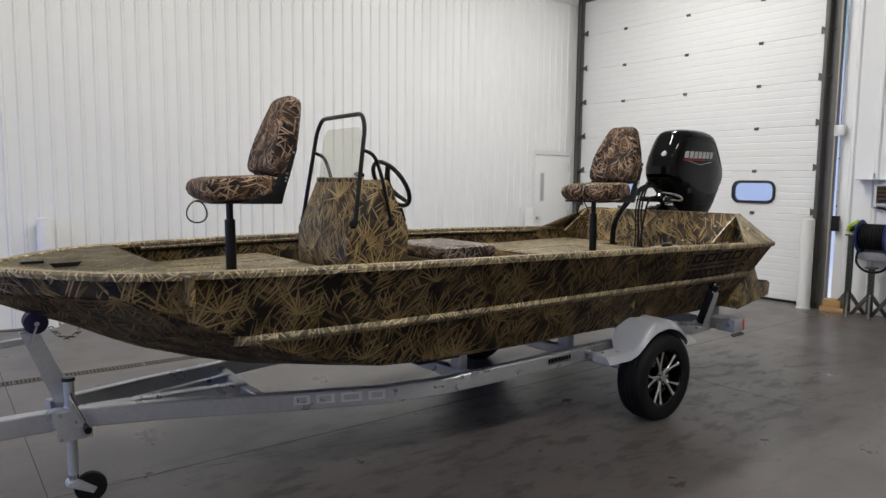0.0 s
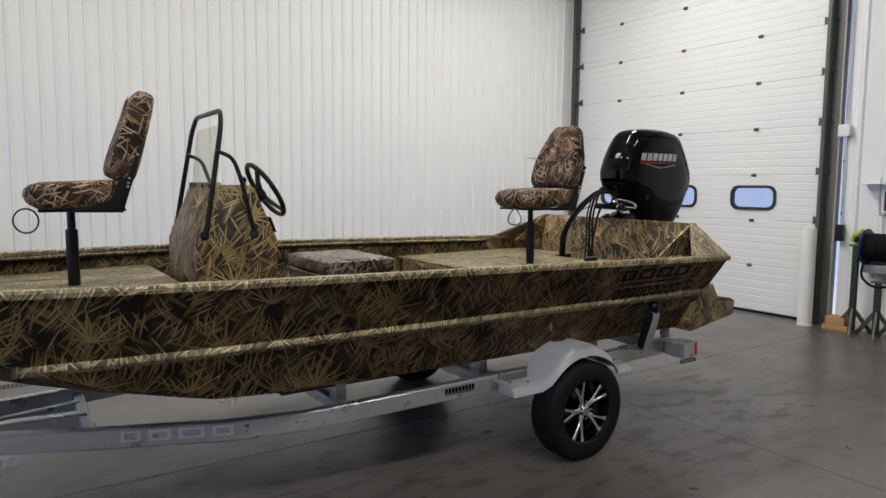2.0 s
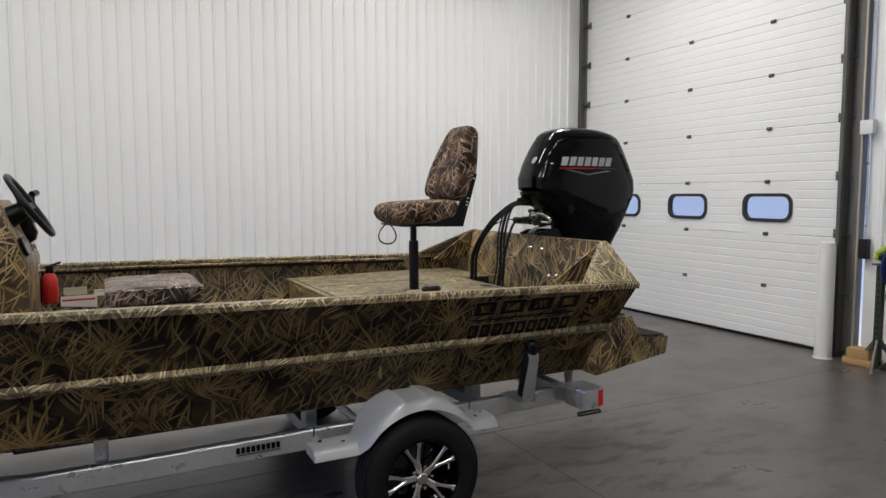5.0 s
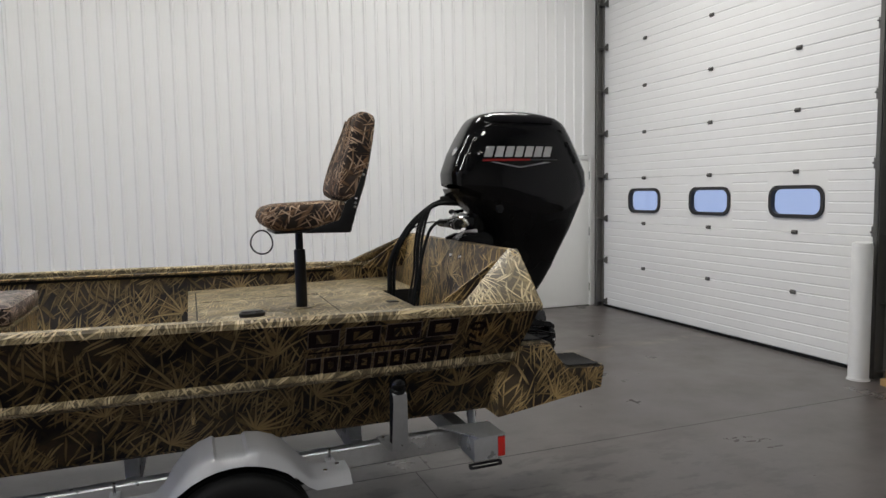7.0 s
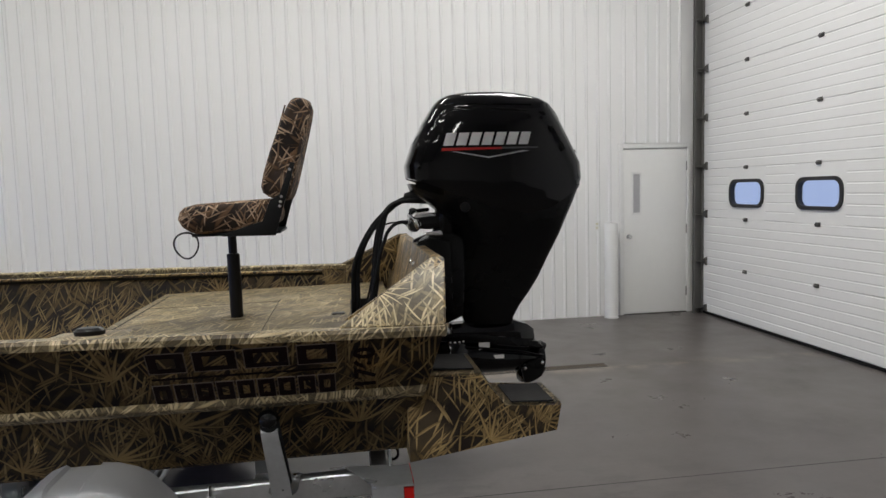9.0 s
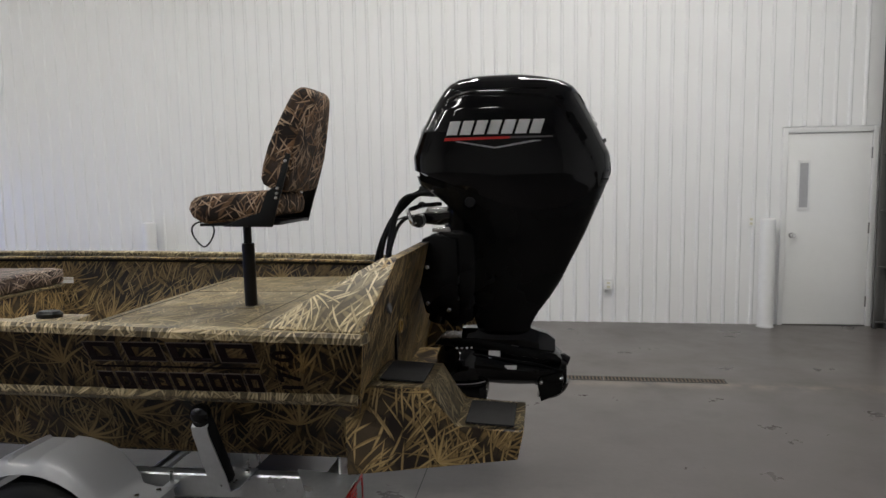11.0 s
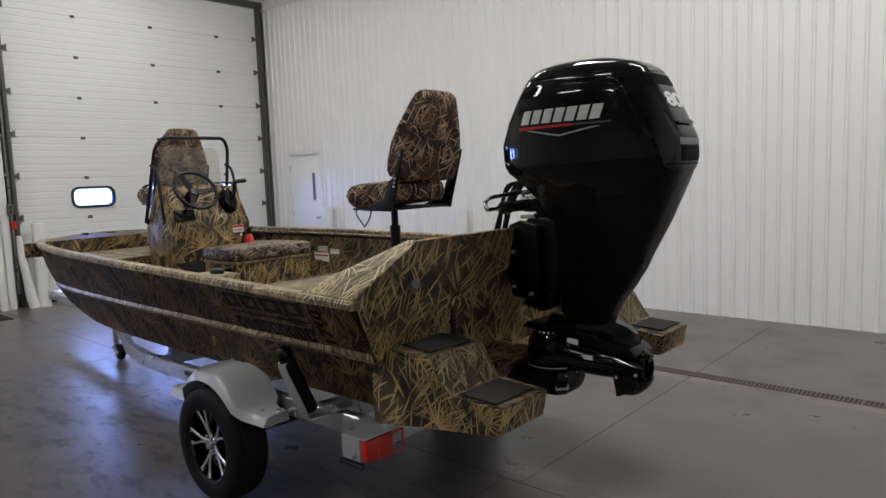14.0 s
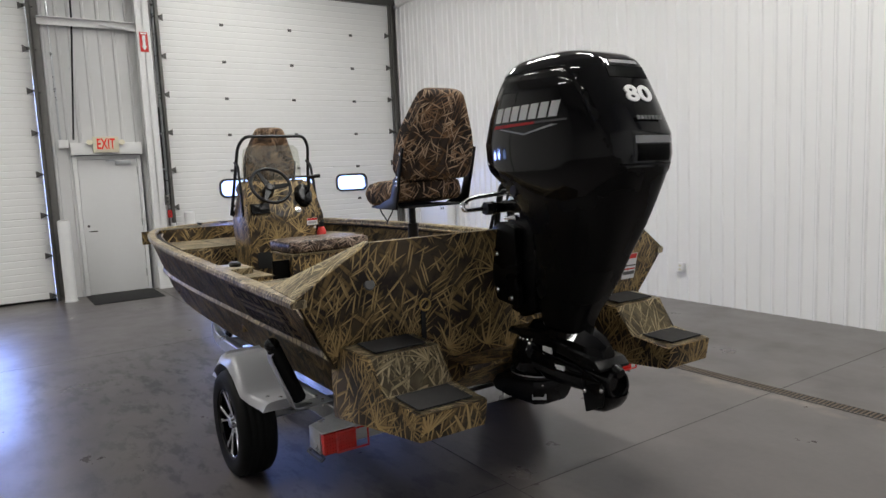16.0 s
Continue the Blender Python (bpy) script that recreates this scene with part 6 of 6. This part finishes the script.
# ---- things along the walls ----
def man_door(name, m, w, h, label, knob_side, window=True, lever=False, mat="door_white"):
    """A steel door across x facing -y in its frame, opening of width w from x = 0, floor to h."""
    door = thing(name, m, label, "door", kind="structure")
    for a, b in ((0.0, 0.055), (w - 0.055, w)):
        part("door_frame", box(a, b, -0.03, 0.10, 0, h, 0.004), "paint_white", door)
    part("door_frame", box(0.055, w - 0.055, -0.03, 0.10, h - 0.06, h, 0.004), "paint_white", door)
    leaf = part("door_leaf", box(0.06, w - 0.06, -0.012, 0.03, 0.012, h - 0.065, 0.003), mat, door)
    part("threshold", box(0.055, w - 0.055, -0.03, 0.10, 0.0, 0.010), "track", door, "dark threshold", 0)
    kx = 0.13 if knob_side < 0 else w - 0.13
    hx = w - 0.06 if knob_side < 0 else 0.06
    if lever:
        part("lever_handle", tube(bend([(kx, -0.012, 1.0), (kx, -0.06, 1.0), (kx - 0.11 * knob_side, -0.06, 1.0)], 0.02), 0.010, 10), "chrome", leaf, "steel lever handle")
        part("lock_cylinder", lathe([(0.0, 0.012), (0.018, 0.011), (0.022, 0.0)], 16, m=pose(kx, -0.012, 1.08, 90, 0, 0)), "chrome", leaf)
    else:
        part("door_knob", lathe([(0.0, 0.065), (0.02, 0.063), (0.029, 0.05), (0.027, 0.036), (0.012, 0.028), (0.012, 0.008), (0.032, 0.006), (0.034, 0.0)], 22, m=pose(kx, -0.012, 1.02, 90, 0, 0)), "chrome", leaf, "round steel knob")
    if window:
        wx = 0.19 if knob_side < 0 else w - 0.28
        part("window_frame", ring([(wx - 0.02, 1.30), (wx + 0.11, 1.30), (wx + 0.11, 1.85), (wx - 0.02, 1.85)], [(wx, 1.33), (wx + 0.09, 1.33), (wx + 0.09, 1.82), (wx, 1.82)], -0.022, -0.012), "paint_white", leaf)
        part("window_pane", box(wx, wx + 0.09, -0.0145, -0.0125, 1.33, 1.82), "silver" if knob_side < 0 else "ink", leaf, "narrow wired pane", 0)
    for z in (0.28, 1.1, 1.92):
        part("hinge", tube([(hx, -0.02, z - 0.06), (hx, -0.02, z + 0.06)], 0.011, 8), "chrome", door)
    return door


man_door("door_4", pose(EDX0, NORTH, 0), EDX1 - EDX0, 2.21, "plain white steel door with a narrow window, closed", -1)
man_door("door_5", pose(WDX0, NORTH, 0), WDX1 - WDX0, 2.21, "plain white steel side door with a dark narrow window, closed", 1)
man_door("door_6", pose(WEST, 2.765, 0, 0, 0, 90), 0.96, 2.16, "steel exit door in a darker white, with lever handle, closed", -1, False, True, "door_darker")
solid("wall_back", box(EDX0, EDX1, NORTH + 0.125, NORTH + 0.14, 0, 2.3), "dark", "dark backing behind the side door", "wall", "structure", smooth=0)
solid("wall_back_2", box(WDX0, WDX1, NORTH + 0.125, NORTH + 0.14, 0, 2.3), "dark", "dark backing behind the side door", "wall", "structure", smooth=0)
solid("wall_back_3", box(WEST - 0.16, WEST - 0.145, 2.7, 3.9, 0, 2.4), "dark", "dark backing behind the exit door", "wall", "structure", smooth=0)


def bollard(x, y, r=0.083, h=1.22):
    b = thing("bollard", pose(x, y, 0), "white painted steel bollard standing by the wall", "bollard", "white bollards")
    part("pipe", lathe([(0.0, h), (r * 0.6, h - 0.002), (r * 0.93, h - 0.012), (r, h - 0.04), (r, 0.0)], 24), "paint_white", b)
    part("base_seal", lathe([(r + 0.012, 0.0), (r + 0.010, 0.008), (r, 0.012)], 24), "wall_darkened", b)


for x, y in ((8.315, 8.44), (0.92, 8.44), (-2.13, 8.44), (9.31, 4.16), (-3.60, 2.53), (-3.62, 4.33)):
    bollard(x, y)

# floor drain, joints, mat
drain = thing("floor_drain", pose(0, 6.25, 0), "long rusty slotted drain grating in the floor", "drain")
for k in range(10):
    x0 = -2.6 + k * 0.995
    g = part("grating", box(x0, x0 + 0.99, -0.058, -0.050, 0.0, 0.005), "track", drain, "dark iron grating", 0)
    bm = box(x0, x0 + 0.99, 0.050, 0.058, 0.0, 0.005)
    part("rim", bm, "track", g, "", 0)
    part("channel", box(x0, x0 + 0.985, -0.050, 0.050, 0.0, 0.0012), "dark", g, "black gap", 0)
    slats = bmesh.new()
    for i in range(33):
        box(x0 + i * 0.03, x0 + i * 0.03 + 0.013, -0.050, 0.050, 0.001, 0.005, bm=slats)
    tagged(part("slats", slats, "drain_iron", g, "", 0), kind="stuff")
joint = thing("floor_joint", pose(0, 0, 0), "thin dark saw-cut joints in the concrete", "floor joint", kind="structure")
for x0, x1, y0, y1 in ((WEST, EAST, 3.796, 3.802), (0.318, 0.323, 3.802, NORTH), (5.16, 5.165, 3.802, NORTH), (0.318, 0.323, SOUTH, 3.796), (5.06, 5.065, SOUTH, 3.796)):
    part("joint", box(x0, x1, y0, y1, 0.0, 0.0008), "joint", joint, "", 0)
# thin ragged dark line slanting over the floor, uneven in width
random.seed(4)
bm = bmesh.new()
pts, x = [], 0.5
while x < 3.4:
    pts.append((x, 3.86 - 0.2 * (x - 0.5) - 0.012 * (x - 0.5) ** 2 + random.uniform(-0.012, 0.012)))
    x += 0.08
rows = [[(x, y - w, 0.0009), (x, y + w, 0.0009)] for (x, y), w in zip(pts, [random.uniform(0.001, 0.0035) for _ in pts])]
grid(bm, rows)
part("ragged_line", bm, "joint", joint, "ragged thin dark line", 0)
mat_ob = thing("door_mat", pose(-3.42, 3.24, 0), "black rubber-edged door mat in front of the exit door", "mat")
part("mat_surface", box(-0.44, 0.46, -0.45, 0.45, 0.0, 0.010, 0.003), "mat", mat_ob)
border = ring([(-0.47, -0.48), (0.49, -0.48), (0.49, 0.48), (-0.47, 0.48)], [(-0.44, -0.45), (0.46, -0.45), (0.46, 0.45), (-0.44, 0.45)], -0.008, 0.0)
border.transform(pose(0, 0, 0, -90, 0, 0))
part("border", border, "rubber", mat_ob)


def wall_box(name, m, w, h, d, label, category, mat="paint_white", holes=True):
    b = thing(name, m, label, category)
    part("plate", box(-w / 2, w / 2, -d, 0, -h / 2, h / 2, min(0.004, d / 3)), mat, b)
    if holes:
        for z in (-h * 0.2, h * 0.2):
            part("socket", box(-w * 0.2, w * 0.2, -d - 0.002, -d, z - h * 0.1, z + h * 0.1), "cream" if mat == "paint_white" else "dark", b, "", 0)
    return b


wall_box("wall_outlet", pose(6.60, NORTH - 0.014, 0.45), 0.085, 0.11, 0.045, "white surface-mounted power outlet on the wall", "outlet")
wall_box("wall_outlet", pose(2.65, NORTH - 0.014, 0.41), 0.085, 0.11, 0.045, "white surface-mounted power outlet on the wall", "outlet")
wall_box("light_switch", pose(8.165, NORTH - 0.014, 1.177), 0.075, 0.12, 0.008, "white light switch plate on the wall", "switch")
wall_box("light_switch", pose(-2.0, NORTH - 0.014, 1.18), 0.075, 0.12, 0.008, "white light switch plate on the wall", "switch")

# the bay with the exit door: header box, EXIT sign, column, beam, conduits
header = thing("door_header", pose(WEST, 3.235, 2.262, 0, 0, 90), "white steel header box over the exit door", "header")
part("channel", box(-0.49, 0.50, -0.16, -0.002, -0.092, 0.092, 0.006), "paint_white", header)
sign = thing("exit_sign", pose(WEST + 0.165, 3.22, 2.315, 0, 0, 90), "cream EXIT sign with red letters and two lamp heads", "exit sign")
part("sign_body", box(-0.182, 0.182, -0.045, 0.0, -0.118, 0.122, 0.008), "cream", sign)
words("exit_letters", "EXIT", 0.225, pose(0, -0.047, 0.005, 90, 0, 0), "exit_glow", sign, 0.003, 0.56, 0.003)
for s in (-1, 1):
    part("lamp_head", lathe([(0.0, 0.0), (0.03, 0.0), (0.042, 0.03), (0.044, 0.045), (0.0, 0.046)], 18, m=pose(s * 0.222, -0.02, 0.02, 65, 0, 0)), "cream", sign, "small emergency lamp head")
closer = thing("door_closer", pose(WEST, 3.37, 2.045, 0, 0, 90), "steel door closer with folded arm", "door closer")
part("closer_body", box(-0.02, 0.20, -0.065, -0.012, -0.03, 0.03, 0.006), "galv", closer)
part("closer_arm", tube([(0.03, -0.07, 0.025), (-0.16, -0.12, 0.035), (-0.02, -0.04, 0.05)], 0.009, 8), "galv", closer)
column = thing("steel_column", pose(WEST + 0.10, 3.905, 0), "white painted steel column beside the exit door", "column")
part("web", box(-0.10, 0.10, -0.006, 0.006, 0, HIGH), "paint_white", column, "", 0)
part("flange", box(0.088, 0.10, -0.10, 0.10, 0, HIGH, 0.002), "paint_white", column, "", 0)
part("flange", box(-0.098, -0.086, -0.10, 0.10, 0, HIGH, 0.002), "paint_white", column, "", 0)
fire = thing("arrow_sign", pose(WEST + 0.205, 3.90, 3.885, 0, 0, 90), "white and red arrow sign on the steel column", "sign")
part("plate", box(-0.06, 0.06, -0.004, 0, -0.15, 0.15, 0.001), "red", fire)
part("arrow", prism([(-0.022, 0.10), (0.022, 0.10), (0.022, -0.06), (0.040, -0.06), (0.0, -0.125), (-0.040, -0.06), (-0.022, -0.06)], "y", -0.0065, -0.0045), "white", fire, "white down arrow", 0)
part("heading", box(-0.045, 0.045, -0.0065, -0.0045, 0.118, 0.138), "white", fire, "white heading bar", 0)
girt = thing("wall_beam", pose(WEST + 0.09, 3.2, 4.12), "white steel wall beam above the exit bay", "beam")
part("web", box(-0.006, 0.006, -0.72, 0.60, -0.05, 0.05), "paint_white", girt, "", 0)
part("flange", box(-0.08, 0.08, -0.72, 0.60, 0.05, 0.058), "paint_white", girt, "", 0)
part("strut", tube([(0.02, 0.10, 0.0), (0.06, 0.60, -0.06)], 0.022, 8), "paint_white", girt)


def conduit(pts, r, label, mat="galv"):
    c = thing("conduit", Matrix(), label, "conduit", "wall conduits")
    part("pipe", tube(bend(pts, 0.08), r, 8), mat, c)
    a, b = Vector(pts[0]), Vector(pts[-1])
    for t in (0.3, 0.7):
        q = a.lerp(b, t)
        part("clip", lathe([(r, -0.012), (r + 0.004, -0.012), (r + 0.004, 0.012), (r, 0.012)], 10, m=Matrix.Translation(q)), "galv", c)


conduit([(WEST + 0.06, 2.62, HIGH), (WEST + 0.06, 2.63, 2.40)], 0.016, "thin grey conduit running up the wall")
conduit([(WEST + 0.08, 2.98, HIGH), (WEST + 0.08, 2.94, 4.2), (WEST + 0.09, 2.80, 2.40)], 0.013, "dark cable hanging down the wall", "rubber")
conduit([(WEST + 0.06, 4.09, HIGH), (WEST + 0.06, 4.09, 0.2)], 0.020, "grey conduit beside the column")
conduit([(WEST + 0.10, 4.05, 2.9), (WEST + 0.12, 4.04, 1.5)], 0.012, "grey cable beside the column", "rubber")
wall_box("junction_box", pose(WEST + 0.03, 2.66, 2.34, 0, 0, 90), 0.13, 0.12, 0.08, "white electrical junction box on the wall", "junction box", holes=False)
wall_box("control_box", pose(WEST + 0.21, 4.03, 1.43, 0, 0, 90), 0.07, 0.16, 0.05, "grey door control box on the column", "control box", "track")
wall_box("control_box", pose(WEST + 0.21, 4.05, 1.20, 0, 0, 90), 0.06, 0.12, 0.05, "red and yellow labelled control box", "control box", "red")
pipe_cover = thing("pipe_sleeve", pose(WEST + 0.30, 4.10, 0), "crumpled white sleeve at the door jamb", "sleeve")
part("sleeve", tube([(0.02, 0.10, 0.0), (0.0, 0.07, 0.15), (0.03, 0.03, 0.40), (-0.02, 0.0, 0.75), (0.0, -0.02, 1.05)], [0.075, 0.07, 0.055, 0.05, 0.035], 14), "paint_white", pipe_cover)

# east wall beside the overhead door
conduit([(EAST - 0.03, 3.93, HIGH), (EAST - 0.03, 3.92, 2.45)], 0.011, "thin grey conduit running up the wall")
conduit([(EAST - 0.03, 3.92, 2.31), (EAST - 0.03, 3.91, 1.26)], 0.010, "thin grey conduit down to the switch")
wall_box("junction_box", pose(EAST - 0.016, 3.92, 2.38, 0, 0, -90), 0.13, 0.14, 0.07, "white electrical junction box on the wall", "junction box", holes=False)
wall_box("control_box", pose(EAST - 0.016, 3.905, 1.155, 0, 0, -90), 0.085, 0.20, 0.06, "black push-button door control on the wall", "control box", "black_steel")
edge = thing("timber_edge", pose(EAST - 0.02, 4.0, 0), "bare timber strip beside the door jamb", "timber strip")
part("strip", box(-0.006, 0.01, -0.012, 0.006, 0.0, 4.9, 0.002), "strip", edge)
blocks = thing("timber_blocks", pose(9.40, 3.80, 0), "short stacked offcuts of raw timber on the floor", "timber")
part("block", box(-0.10, 0.10, -0.15, 0.15, 0.0, 0.06, 0.004), "wood", blocks)
part("block", box(-0.08, 0.08, -0.10, 0.12, 0.061, 0.16, 0.004), "wood", blocks)


def support_stand(y, top, label, head=None):
    st = thing("support_stand", pose(9.33, y, 0), label, "stand", "steel support stands")
    part("tube", box(-0.03, 0.03, -0.03, 0.03, 0.04, top, 0.004), "stand", st)
    for i in range(int((top - 0.25) / 0.06)):
        part("pin_hole", box(-0.034, -0.0305, -0.010, 0.010, 0.22 + i * 0.06, 0.245 + i * 0.06), "dark", st)
    for a in (0, 120, 240):
        m = Matrix.Rotation(radians(a + 200), 4, "Z")
        part("foot", prism([(0.03, 0.30), (0.03, 0.22), (0.20, 0.0), (0.25, 0.0)], "y", -0.012, 0.012, 0.003, m=m), "track", st)
    if head:
        part("head", box(-0.06, 0.06, -0.06, 0.06, top, top + 0.02, 0.004), "track", st)
    return st


support_stand(3.62, 1.02, "dark green steel stand with a yellow-green strap on top", True)
support_stand(3.36, 0.62, "slim steel stand with a drilled post", True)
support_stand(3.13, 0.70, "slim steel stand with a drilled post", True)
strap = thing("ratchet_strap", pose(9.33, 3.60, 1.04), "bundled yellow-green and black strap on the stand", "strap")
part("bundle", tube([(0.0, 0.07, 0.06), (0.03, 0.0, 0.02), (0.0, -0.09, 0.09), (-0.03, -0.05, 0.16), (0.0, 0.05, 0.10)], 0.032, 8, closed=True), "lime", strap)
part("webbing", tube([(0.0, 0.03, 0.05), (-0.04, -0.03, 0.09), (0.0, -0.08, 0.13)], 0.028, 8), "black_steel", strap, "black webbing")
reel = thing("hose_reel", pose(9.36, 3.36, 1.02), "blue hose reel wound with black hose, on the wall", "hose reel")
for y in (0.16, -0.16):
    part("flange", lathe([(0.05, -0.008), (0.20, -0.012), (0.212, 0.0), (0.20, 0.012), (0.05, 0.008)], 36, m=pose(0, y, 0, 90, 0, 0)), "blue", reel, "blue reel flange")
for k in range(9):
    bm = lathe([(0.148 + 0.016 * math.cos(a), 0.016 * math.sin(a)) for a in [q * math.pi / 4 for q in range(9)]], 36, None, pose(0, -0.135 + k * 0.0335, 0, 90, 0, 0))
    part("hose_turn", bm, "rubber", reel, "black wound hose")
part("drum", lathe([(0.13, -0.15), (0.13, 0.15)], 28, m=pose(0, 0, 0, 90, 0, 0)), "blue", reel)
part("bracket", box(0.02, 0.19, -0.22, 0.22, -0.30, -0.20, 0.006), "galv", reel)
for y in (-0.20, 0.20):
    part("arm", box(0.0, 0.19, y - 0.01, y + 0.01, -0.28, 0.04, 0.004), "galv", reel)
part("loose_hose", tube(bend([(-0.03, 0.15, -0.10), (-0.05, 0.20, -0.34), (-0.05, 0.05, -0.46), (-0.05, -0.15, -0.42), (0.0, -0.24, -0.20)], 0.12), 0.015, 8), "rubber", reel, "drooping black hose")
part("feed_hose", tube(bend([(0.16, 0.05, 0.36), (0.08, -0.05, 0.36), (0.05, -0.22, 0.22), (0.10, -0.24, 0.0)], 0.1), 0.014, 8), "rubber", reel, "black feed hose")
part("feed_pipe", tube(bend([(0.17, 0.13, 0.80), (0.15, 0.13, 0.70), (0.17, 0.13, 0.36), (0.17, 0.0, 0.36)], 0.03), 0.010, 8), "galv", reel)
wall_box("wall_frame", pose(EAST - 0.016, 3.33, 1.55, 0, 0, -90), 0.26, 0.28, 0.05, "white framed panel with dark brown contents on the wall", "panel", holes=False)
contents = thing("wall_panel", pose(EAST - 0.068, 3.33, 1.55, 0, 0, -90), "dark brown louvred panel in a white frame", "panel")
part("face", box(-0.10, 0.10, -0.004, 0, -0.11, 0.11, 0.001), "brown", contents)
for i in range(4):
    part("slat", box(-0.09, 0.09, -0.010, -0.004, -0.085 + i * 0.05, -0.065 + i * 0.05, 0.002), "dark", contents)
shelf = thing("wall_shelf", pose(EAST, 3.50, 1.745, 0, 0, -90), "small steel wall shelf bracket", "shelf")
part("board", box(-0.16, 0.16, -0.16, 0, -0.008, 0.0, 0.002), "galv", shelf)
part("stay", tube([(0.1, -0.15, -0.005), (0.1, -0.01, -0.10)], 0.006, 6), "galv", shelf)
